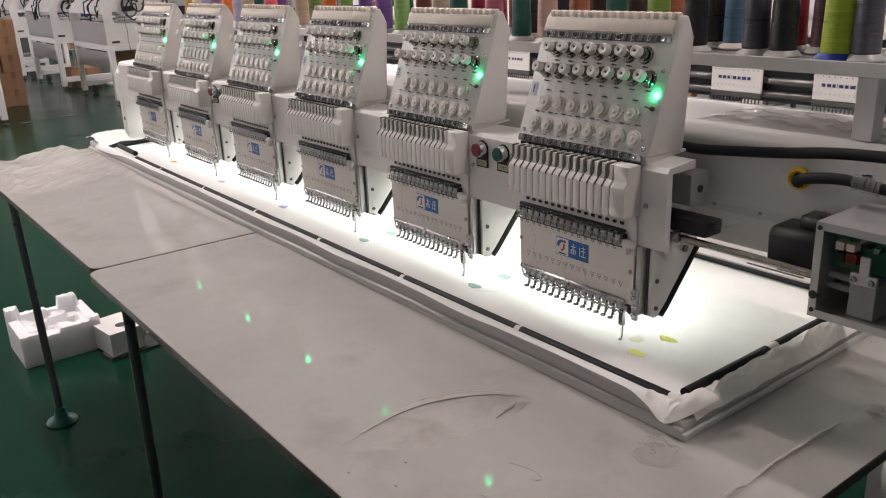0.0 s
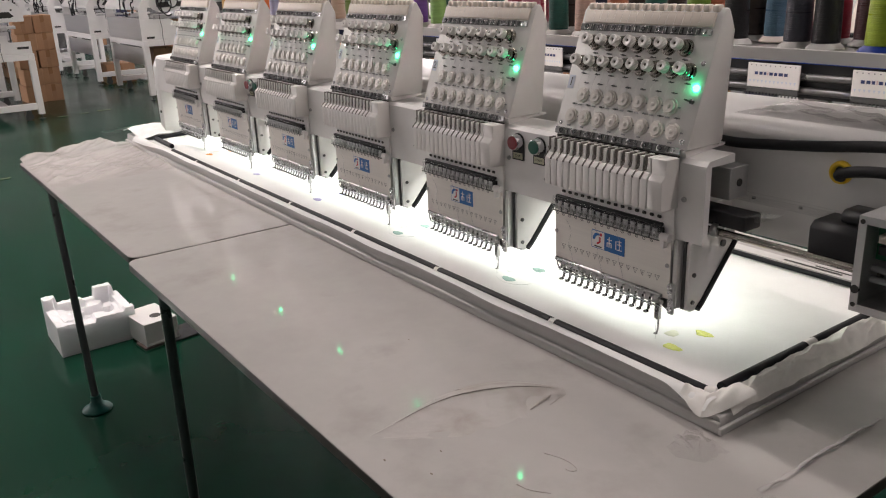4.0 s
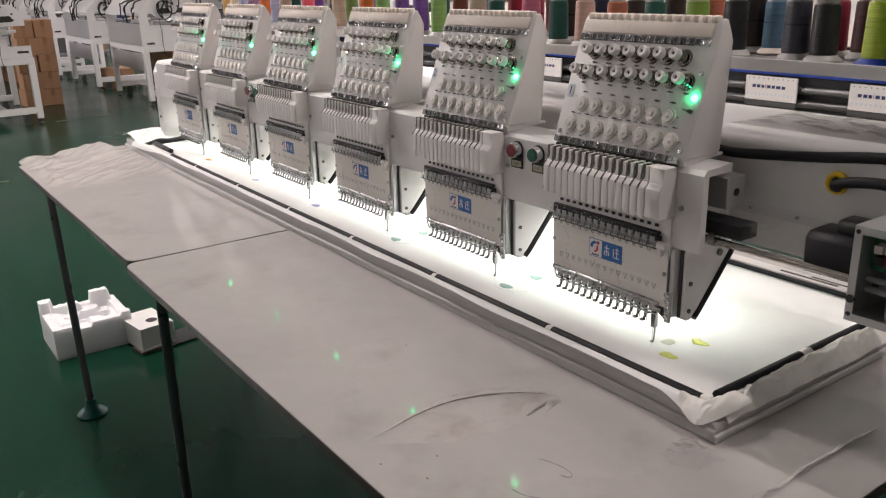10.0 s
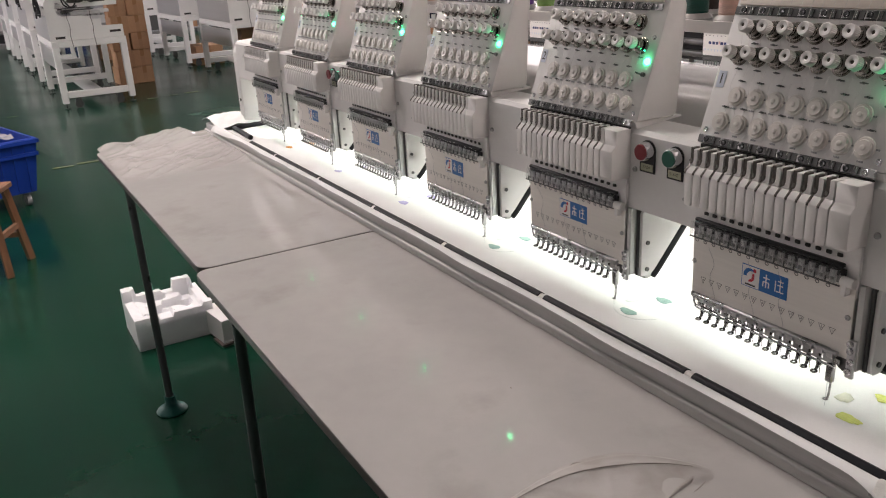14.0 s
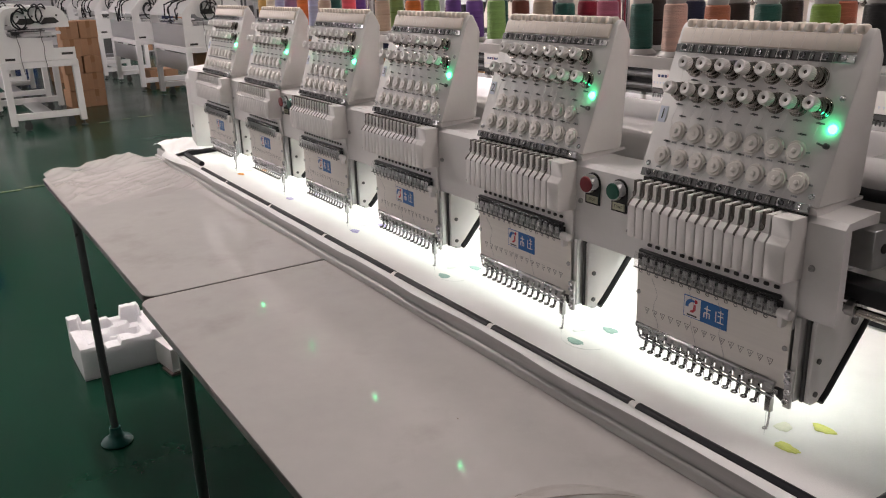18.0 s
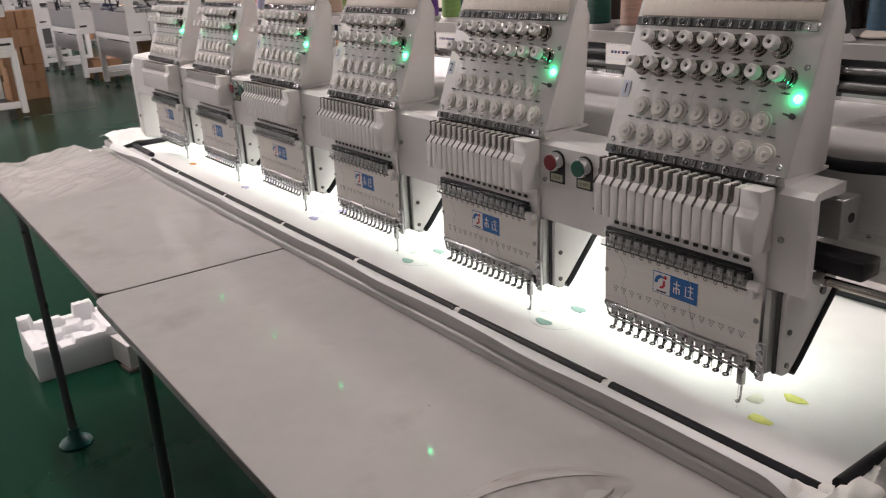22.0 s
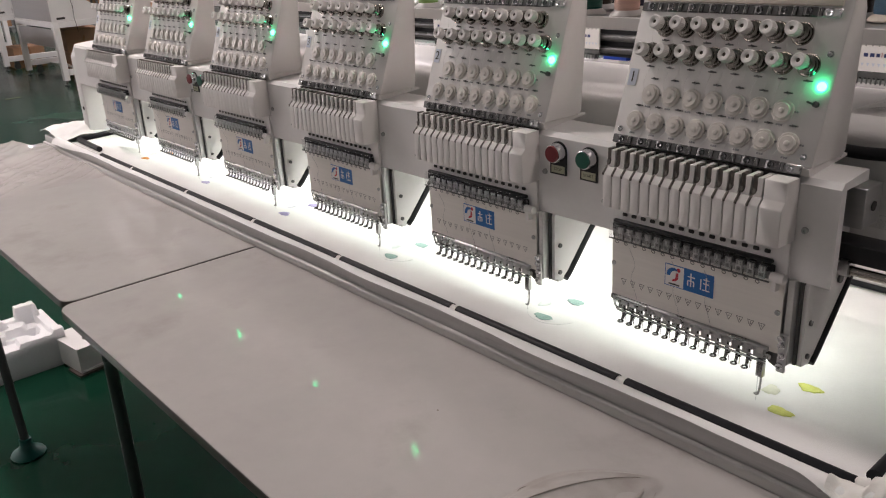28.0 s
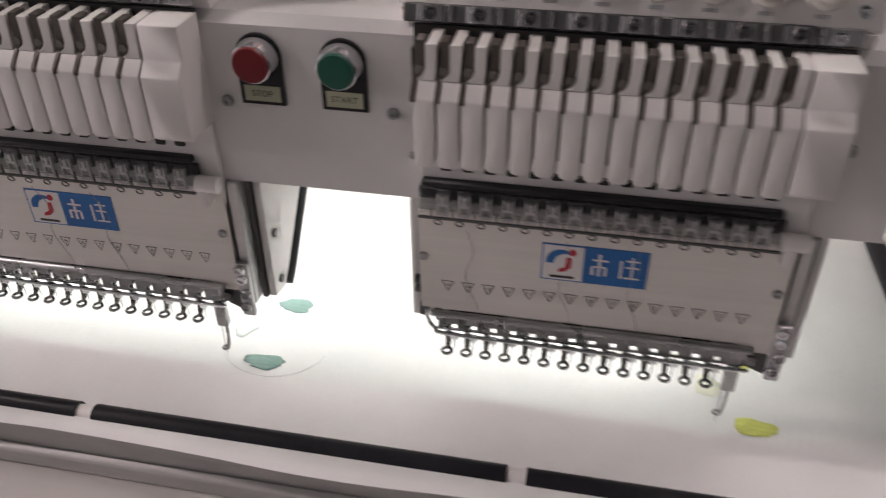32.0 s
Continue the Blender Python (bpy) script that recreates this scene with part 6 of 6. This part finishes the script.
# ---- blue tub on castors ----
def tub():
    cx, cy, z0, z1 = -5.84, -0.93, 0.10, 0.46
    t = thing("rolling_tub", (cx, cy, 0), "blue ribbed plastic tub on castors with white film in it", "tub")
    b = bmesh.new()
    lo, hi, lip, inner = [], [], [], []
    for sx, sy in ((1, 1), (-1, 1), (-1, -1), (1, -1)):
        lo.append(b.verts.new((cx + sx * 0.33, cy + sy * 0.23, z0)))
        hi.append(b.verts.new((cx + sx * 0.38, cy + sy * 0.28, z1)))
        lip.append(b.verts.new((cx + sx * 0.36, cy + sy * 0.26, z1 + 0.006)))
        inner.append(b.verts.new((cx + sx * 0.32, cy + sy * 0.22, z0 + 0.02)))
    for A, B in ((lo, hi), (hi, lip), (lip, inner)):
        for k in range(4):
            b.faces.new((A[k], A[(k + 1) % 4], B[(k + 1) % 4], B[k]))
    b.faces.new(inner)
    b.faces.new(lo[::-1])
    part("shell", b, BLUEP, t)
    for z, g in ((z1 - 0.015, 0.392), (z1 - 0.10, 0.378)):
        b = bmesh.new()
        for q in ((cx - g, cx + g, cy - g + 0.10, cy - g + 0.115), (cx - g, cx + g, cy + g - 0.115, cy + g - 0.10), (cx + g - 0.015, cx + g, cy - g + 0.10, cy + g - 0.10), (cx - g, cx - g + 0.015, cy - g + 0.10, cy + g - 0.10)):
            box(b, *q, z - 0.012, z + 0.012)
        part("rim", b, BLUEP, t)
    for s in range(6):
        b = bmesh.new()
        y = cy - 0.2 + 0.08 * s
        prism(b, [(cx + 0.330, z0 + 0.01), (cx + 0.342, z0 + 0.01), (cx + 0.383, z1 - 0.02), (cx + 0.365, z1 - 0.02)], y - 0.006, y + 0.006, axis="y")
        part("rib", b, BLUEP, t)
    for sx in (-0.27, 0.27):
        for sy in (-0.18, 0.18):
            b = bmesh.new()
            cyl(b, (cx + sx, cy + sy - 0.015, 0.04), (cx + sx, cy + sy + 0.015, 0.04), 0.04, n=16)
            box(b, cx + sx - 0.03, cx + sx + 0.03, cy + sy - 0.03, cy + sy + 0.03, 0.085, 0.101)
            box(b, cx + sx - 0.02, cx + sx + 0.02, cy + sy - 0.022, cy + sy - 0.018, 0.03, 0.09)
            part("castor", b, GREYP, t)
    b = bmesh.new()
    sheet(b, cx - 0.3, cx + 0.3, cy - 0.2, cy + 0.18, 24, 20, lambda x, y: z1 - 0.02 + 0.07 * noise.noise(Vector((x * 6, y * 6, 0))) + 0.03 * noise.noise(Vector((x * 17, y * 17, 3))) + 0.04)
    part("crumpled_film", b, FILMW, t, "crumpled white film")
    t.matrix_basis = pose(cx, cy, 0, 0, 0, 15)


tub()


# ---- wooden stool ----
def stool():
    cx, cy, H = -4.30, -0.945, 0.45
    t = thing("stool", (cx, cy, 0), "worn brown wooden stool with splayed legs", "stool")
    for k in range(3):
        b = bmesh.new()
        box(b, -0.135, 0.135, -0.110 + 0.0740 * k, -0.038 + 0.0740 * k, H - 0.028, H, 0.004, 1)
        b.transform(pose(cx, cy, 0, 0, 0, -24.5))
        part("seat_board", b, WOOD, t)
    m = pose(cx, cy, 0, 0, 0, -24.5)
    feet = []
    for sx in (-1, 1):
        for sy in (-1, 1):
            a = m @ Vector((sx * 0.10, sy * 0.078, H - 0.029))
            f = m @ Vector((sx * 0.148, sy * 0.116, 0.0))
            feet.append((a, f))
            b = bmesh.new()
            d = (a - f).normalized()
            bmesh.ops.create_cube(b, size=1.0, matrix=Matrix.Translation((a + f) / 2) @ d.to_track_quat("Z", "Y").to_matrix().to_4x4() @ Matrix.Diagonal((0.034, 0.034, (a - f).length, 1)))
            part("leg", b, WOOD, t)
    for i, j, w in ((0, 1, 0.36), (2, 3, 0.36), (0, 2, 0.5), (1, 3, 0.5)):
        p, q = feet[i][1].lerp(feet[i][0], w), feet[j][1].lerp(feet[j][0], w)
        b = bmesh.new()
        d = (p - q).normalized()
        bmesh.ops.create_cube(b, size=1.0, matrix=Matrix.Translation((p + q) / 2) @ d.to_track_quat("Z", "Y").to_matrix().to_4x4() @ Matrix.Diagonal((0.022, 0.028, (p - q).length - 0.02, 1)))
        part("rung", b, WOOD, t)


stool()

# ---- packing foam and a small box under the table ----
def foam_block():
    """A moulded tray: outer walls with notches and a stepped inside."""
    t = thing("foam_packing", (-2.925, -0.342, 0), "white moulded polystyrene packing tray lying on the floor", "packing foam")
    b = bmesh.new()
    nx, ny = 44, 44
    x0, x1, y0, y1 = -3.07, -2.78, -0.502, -0.182

    def hgt(i, j):
        u, v = i / nx, j / ny
        h = 0.138
        edge = min(u, 1 - u, v, 1 - v)
        if edge > 0.13:
            h = 0.108 + 0.02 * (noise.noise(Vector((u * 4, v * 4, 2.0))) > 0.05) - 0.035 * (0.35 < u < 0.65 and 0.3 < v < 0.8)
        elif (u < 0.2 and v < 0.18) or (u < 0.2 and 0.68 < v < 0.93):
            h = 0.185
        elif u > 0.85 and v > 0.88:
            h = 0.152
        elif u > 0.8 and 0.30 < v < 0.48:
            h = 0.120
        elif u < 0.2 and 0.18 <= v <= 0.5:
            h = 0.148
        return h + 0.004 * noise.noise(Vector((u * 20, v * 20, 0)))

    top = [[b.verts.new((x0 + (x1 - x0) * i / nx, y0 + (y1 - y0) * j / ny, hgt(i, j))) for j in range(ny + 1)] for i in range(nx + 1)]
    for i in range(nx):
        for j in range(ny):
            b.faces.new((top[i][j], top[i + 1][j], top[i + 1][j + 1], top[i][j + 1]))
    rim = [top[i][0] for i in range(nx + 1)] + [top[nx][j] for j in range(1, ny + 1)] + [top[i][ny] for i in range(nx - 1, -1, -1)] + [top[0][j] for j in range(ny - 1, 0, -1)]
    low = [b.verts.new((v.co.x, v.co.y, 0.0)) for v in rim]
    n = len(rim)
    for k in range(n):
        b.faces.new((rim[k], low[k], low[(k + 1) % n], rim[(k + 1) % n]))
    b.faces.new(low[::-1])
    bmesh.ops.recalc_face_normals(b, faces=b.faces)
    part("tray", b, FOAM, t)


foam_block()
t = thing("junction_box", (-2.74, -0.12, 0), "white metal box with a round hole standing on cardboard", "metal box")
m = pose(-2.715, -0.130, 0.012, 0, 0, 8)
for q in ((-0.13, 0.085, -0.075, -0.070, 0.0, 0.10), (-0.13, 0.085, 0.070, 0.075, 0.0, 0.10), (-0.13, 0.085, -0.07, 0.07, 0.096, 0.10), (-0.13, -0.125, -0.07, 0.07, 0.0, 0.096), (-0.125, 0.085, -0.07, 0.07, 0.0, 0.004), (0.070, 0.074, -0.07, 0.07, 0.004, 0.096)):
    b = bmesh.new()
    box(b, *q)
    b.transform(m)
    part("panel", b, WHITE, t)
# flat dark disc, painted as the shade of a round hole
b = bmesh.new()
cyl(b, (0.01, 0.01, 0.1), (0.01, 0.01, 0.1015), 0.024, n=20)
b.transform(m)
part("round_hole", b, GAPSHADE, t)
b = bmesh.new()
box(b, 0.00, 0.095, -0.088, 0.02, -0.012, -0.001)
b.transform(m)
part("cardboard_pad", b, EDGE, t, "dark soiled cardboard scrap")
b = bmesh.new()
box(b, -0.12, -0.002, -0.070, 0.07, -0.012, -0.001)
b.transform(m)
part("cardboard_pad", b, EDGE, t)
b = bmesh.new()
box(b, -0.04, 0.11, 0.022, 0.42, -0.012, -0.002, 0.002, 1)
b.transform(m)
part("rubber_pad", b, BLACK, t)

# side table beside the machine
t = thing("side_table", (0.62, 0.3, 0), "grey-white rounded side table next to the machine", "side table")
b = bmesh.new()
pts = []
for cx, cy, a in ((0.82, 0.56, 0), (0.424, 0.56, 90), (0.424, 0.005, 180), (0.82, 0.005, 270)):
    pts += [(cx + 0.04 * math.cos(radians(a + d)), cy + 0.04 * math.sin(radians(a + d))) for d in range(0, 91, 15)]
prism(b, pts, 0.866, 0.900, 0.004, 2, axis="z")
part("top", b, LAMINATE, t)
for x in (0.44, 0.80):
    for y in (0.03, 0.54):
        b = bmesh.new()
        box(b, x - 0.02, x + 0.02, y - 0.02, y + 0.02, 0, 0.865)
        part("leg", b, DARKSTEEL, t)


# ---- film on the tables ----
DUST = mat("grey_thread", (0.40, 0.375, 0.35), 0.8, var=0.2, scale=40)
def film(name, x0, x1, y0, y1, amp, seed, label, material, rz=0.0, freq=7.0, nx=64, ny=48, lift=0.0015, stripe=3.0):
    b = bmesh.new()
    cx, cy = (x0 + x1) / 2, (y0 + y1) / 2
    g = {}
    for i in range(nx + 1):
        for j in range(ny + 1):
            u, v = i / nx * 2 - 1, j / ny * 2 - 1
            r = math.hypot(u, v) * (1.05 + 0.55 * noise.noise(Vector((u * 2.2, v * 2.2, seed))))
            if r > 1.05:
                continue
            x, y = cx + (x1 - x0) / 2 * u, cy + (y1 - y0) / 2 * v
            f = 1 - abs(noise.noise(Vector((x * freq, y * freq * stripe, seed)))) * 3.0
            h = amp * (0.35 * (1 - min(1, r) ** 2) + max(0, f) ** 3 * (1 - min(1, r) ** 2)) + 0.25 * amp * max(0, noise.noise(Vector((x * freq * 3, y * freq * 3, seed + 4))))
            g[i, j] = b.verts.new((x - cx, y - cy, -0.0004 + (lift + h) * min(1.0, 4 * max(0.0, 1 - r))))
    for i in range(nx):
        for j in range(ny):
            q = [(i, j), (i + 1, j), (i + 1, j + 1), (i, j + 1)]
            if all(k in g for k in q):
                b.faces.new([g[k] for k in q])
    b.transform(pose(cx, cy, TABLE, 0, 0, rz))
    ob = solo(name, b, material, label, "plastic film", group="film scraps")
    return ob


def film_bubble():
    """A long lens of film lifted off the table: steep behind its creased ridge, soft before it, with a folded pocket at its end."""
    b = bmesh.new()
    A, B = Vector((-0.112, -0.520)), Vector((-0.026, -0.208))
    ax = B - A
    n = Vector((-ax.y, ax.x)).normalized()
    nu, nv = 130, 80
    g = []
    for i in range(nu + 1):
        u = i / nu
        back = 0.004 + 0.082 * math.sin(math.pi * u ** 1.35) ** 0.9
        fore = 0.004 + 0.052 * math.sin(math.pi * u ** 0.9) ** 0.8
        crest = 0.58 + 0.06 * math.sin(7 * u)
        env = math.sin(math.pi * min(1.0, u * 1.02)) ** 1.1
        row = []
        for j in range(nv + 1):
            v = j / nv * 2 - 1
            p = A + ax * u + n * (back if v > 0 else fore) * v
            edge = min(1.0, 5 * (1 - abs(v)))
            side = (v - crest) / (1 - crest) if v > crest else (crest - v) / (1 + crest)
            h = 0.0105 * env * (max(0.0, 1 - side) ** 1.1 if v > crest else 0.55 * max(0.0, 1 - side) ** 5 + 0.45 * max(0.0, 1 - side) ** 1.6)
            # second, lower fold behind the ridge
            h += 0.0034 * env * math.exp(-((v - 0.84) / 0.10) ** 2) * (0.5 + 0.5 * math.sin(9 * u))
            h += 0.0012 * noise.noise(Vector((u * 6.0, v * 2.6, 3.0))) * edge * env + 0.0008 * (1 - min(1.0, 4 * abs(noise.noise(Vector((u * 7.0 + v, v * 2.0 - 2 * u, 7.0)))))) * edge * env
            # folded pocket
            h += 0.0030 * math.exp(-((u - 0.90) / 0.035) ** 2 - ((v + 0.05) / 0.35) ** 2) - 0.0050 * math.exp(-((u - 0.80) / 0.05) ** 2 - ((v + 0.15) / 0.35) ** 2)
            row.append(b.verts.new((p.x, p.y, TABLE - 0.0003 + max(0.0, h) * edge)))
        g.append(row)
    for i in range(nu):
        for j in range(nv):
            b.faces.new((g[i][j], g[i + 1][j], g[i + 1][j + 1], g[i][j + 1]))
    bmesh.ops.recalc_face_normals(b, faces=b.faces)
    t = thing("film_bubble", (-0.07, -0.36, TABLE), "wrinkled bubble of protective film lifted off the white table", "plastic film", group="film scraps")
    part("lifted_film", b, FILMB, t)

    def on_lens(u, v, up):
        back = 0.004 + 0.082 * math.sin(math.pi * u ** 1.35) ** 0.9
        fore = 0.004 + 0.052 * math.sin(math.pi * u ** 0.9) ** 0.8
        p = A + ax * u + n * (back if v > 0 else fore) * v
        return (p.x, p.y, TABLE + up * math.sin(math.pi * u) ** 1.1)

    # creases, fold shade in their colour: along ridge, behind it, round the dirty pocket
    for pts, r in (([on_lens(0.14 + 0.07 * q, 0.56 + 0.06 * math.sin(7 * (0.14 + 0.07 * q)), 0.0121) for q in range(12)], 0.0009),
                   ([on_lens(0.20 + 0.05 * q, 0.86 - 0.05 * math.sin(4 * q), 0.0018) for q in range(9)], 0.0008),
                   ([on_lens(0.74, -0.55, 0.0018), on_lens(0.80, -0.30, 0.0022), on_lens(0.86, -0.05, 0.0030), on_lens(0.90, 0.18, 0.0030)], 0.0030),
                   ([on_lens(0.84, -0.70, 0.0012), on_lens(0.90, -0.45, 0.0015), on_lens(0.94, -0.10, 0.0018)], 0.0010)):
        b = bmesh.new()
        pts = smooth_curve(pts, 5)
        m = len(pts)
        tube(b, [(px, py, TABLE + (pz - TABLE) * 0.9 - 0.0004) for px, py, pz in pts], [r * (0.25 + 0.75 * math.sin(math.pi * min(1.0, (q + 0.3) / m))) for q in range(m)], 6)
        part("crease", b, CREASEM, t, "dark dirty crease")


film_bubble()
film("plastic_film", 0.150, 0.220, -0.230, -0.155, 0.013, 5.0, "crumpled clear film scrap by the frame corner", FILMS, rz=-20, freq=42, stripe=1.5)
film("plastic_film", 0.295, 0.340, -0.245, -0.205, 0.003, 9.0, "small milky film flake on the white table", FILM, rz=10, freq=9)
film("plastic_film", 0.300, 0.345, 0.095, 0.150, 0.008, 3.0, "crumpled white film flake on the white table", FILMW, rz=10, freq=16)


def film_edge(y0, y1, x0, seed):
    """The torn edge of a clear film, curled up in a narrow glossy ridge along the table."""
    b = bmesh.new()
    n = 90
    rows = []
    for i in range(n + 1):
        u = i / n
        y = y0 + (y1 - y0) * u
        x = x0 + 0.006 * noise.noise(Vector((y * 16, seed, 0))) + 0.002 * noise.noise(Vector((y * 60, seed, 1)))
        w = 0.0028 + 0.0045 * abs(noise.noise(Vector((y * 22, seed, 3))))
        h = (0.0014 + 0.0060 * max(0, noise.noise(Vector((y * 28, seed, 5))) + 0.25)) * min(1, 8 * u, 8 * (1 - u))
        rows.append([b.verts.new((x + dx * w, y, TABLE + 0.0008 + dz * h)) for dx, dz in ((-1.2, 0), (-0.6, 0.15), (-0.2, 0.75), (0.25, 1), (0.55, 0.7), (0.45, 0.25))])
    for p, q in zip(rows, rows[1:]):
        for k in range(5):
            b.faces.new((p[k], q[k], q[k + 1], p[k + 1]))
    return solo("film_edge", b, FILMW, "torn curled edge of clear film on the white table", "plastic film", group="film scraps")


film_edge(-0.215, 0.055, 0.297, 1.0)
film_edge(-0.365, -0.255, 0.291, 4.0)
b = bmesh.new()


def flap(u, v):
    """Film over the end of the far table, curled up past its edge; u along y, v along x."""
    y = FRONT + 0.012 + u * 0.43
    d = noise.noise(Vector((u * 5, v * 3, 2.2)))
    e = noise.noise(Vector((u * 14, v * 9, 6.2)))
    x = -2.00 - v * (0.575 + 0.05 * noise.noise(Vector((u * 6, 0, 0))) + 0.02 * u)
    across, along = 0.77 * x + 0.64 * y, -0.64 * x + 0.77 * y
    f = 1 - min(1.0, 3.5 * abs(noise.noise(Vector((across * 7.0, along * 1.6, 4.4)))))
    k = 1 - min(1.0, 4.0 * abs(noise.noise(Vector((across * 17.0, along * 5.0, 8.1)))))
    inside = min(1.0, 6 * v, 10 * u + 0.15, 10 * (1 - u) + 0.2)
    z = TABLE + 0.0012 + (0.0075 * f * f + 0.0030 * k + 0.006 * max(0, d) + 0.003 * max(0, e)) * inside
    z += 0.034 * max(0.0, (v - 0.55) / 0.45) ** 2 * max(0.05, math.sin(math.pi * min(1.0, u * 1.05)) * (0.75 + 0.9 * d))
    return (x, y, z)


nx, ny = 110, 120
g = [[b.verts.new(flap(i / nx, j / ny)) for j in range(ny + 1)] for i in range(nx + 1)]
for i in range(nx):
    for j in range(ny):
        b.faces.new((g[i][j], g[i + 1][j], g[i + 1][j + 1], g[i][j + 1]))
solo("film_flap", b, FILMW, "milky film peeling off the end of the far table", "plastic film", group="film scraps")
# clear film left on top of the beam
b = bmesh.new()


def beam_film(x, y):
    f = 1 - min(1.0, 4 * abs(noise.noise(Vector((x * 9, y * 26, 2.0)))))
    k = noise.noise(Vector((x * 30, y * 40, 5.0)))
    rim = min(1.0, 12 * (x + 0.02) / 0.5, 12 * (0.52 - x) / 0.5, 8 * (y - 0.125) / 0.16, 8 * (0.285 - y) / 0.16)
    return 1.2728 + (0.0085 * f * f + 0.003 * max(0, k)) * max(0.0, rim)


sheet(b, -0.02, 0.52, 0.125, 0.285, 120, 50, beam_film)
solo("beam_film", b, FILMS, "crumpled clear film lying on the machine beam", "plastic film", group="film scraps")
# crumbs and thread ends
CRUMBM = mat("brown_crumb", (0.20, 0.165, 0.13), 0.8, var=0.3, scale=200)
for x, y, r in ((-0.02, -0.46, 0.0014), (-0.34, -0.30, 0.0012), (-0.05, -0.53, 0.0015), (0.015, -0.50, 0.0016)):
    b = bmesh.new()
    bmesh.ops.create_icosphere(b, subdivisions=1, radius=r, matrix=Matrix.Translation((x, y, TABLE + r * 0.4)) @ Matrix.Diagonal((1.9, 0.9, 0.4, 1)))
    solo("crumb", b, CRUMBM, "small brown crumb of dirt on the white table", "crumb", group="crumbs")
for pts in (((0.070, -0.357), (0.090, -0.349), (0.108, -0.346), (0.124, -0.350), (0.122, -0.358), (0.114, -0.360)), ((0.10, -0.43), (0.12, -0.425), (0.14, -0.41))):
    b = bmesh.new()
    tube(b, smooth_curve([(x, y, TABLE + 0.0003) for x, y in pts], 6), [0.0006 + 0.0002 * math.sin(q * 0.9) for q in range(6 * (len(pts) - 1) + 1)], 5)
    solo("thread_end", b, DUST, "grey thread end lying on the white table", "thread end", group="thread ends")

# ---- far shelves at the back of the hall ----
def shelf_unit(x, y, seed, turn=0):
    t = thing("storage_shelf", (x, y, 0), "tall grey steel shelf filled with cartons and thread", "storage shelf", group="storage shelves")
    rnd = random.Random(seed)
    for sx in (-0.9, 0.9):
        for sy in (-0.25, 0.25):
            b = bmesh.new()
            box(b, x + sx - 0.02, x + sx + 0.02, y + sy - 0.02, y + sy + 0.02, 0, 2.2)
            part("post", b, DARKSTEEL, t)
    for z in (0.12, 0.72, 1.32, 1.92):
        b = bmesh.new()
        box(b, x - 0.9, x + 0.9, y - 0.25, y + 0.25, z - 0.025, z, 0.002, 1)
        part("board", b, GREYP, t)
        xx = x - 0.82
        while xx < x + 0.7:
            w = rnd.uniform(0.12, 0.34)
            hh = rnd.uniform(0.15, 0.42)
            b = bmesh.new()
            box(b, xx, xx + w, y - 0.2, y + 0.2, z, z + hh, 0.004, 1)
            part("stored_box", b, rnd.choice((CARTON, GREYP, BLACKP, BLUEP, DARKSTEEL, DARKSTEEL, HUEM["navy"], WHITE, GREYP)), t)
            xx += w + rnd.uniform(0.01, 0.08)
    if turn:
        t.matrix_basis = pose(x, y, 0, 0, 0, turn)


for k in range(7):
    shelf_unit(-22.0 + 2.9 * k, 6.6 + 0.2 * (k % 2), 40 + k)
for k in range(6):
    shelf_unit(-19.6, -4.6 + 1.95 * k, 80 + k, 90)
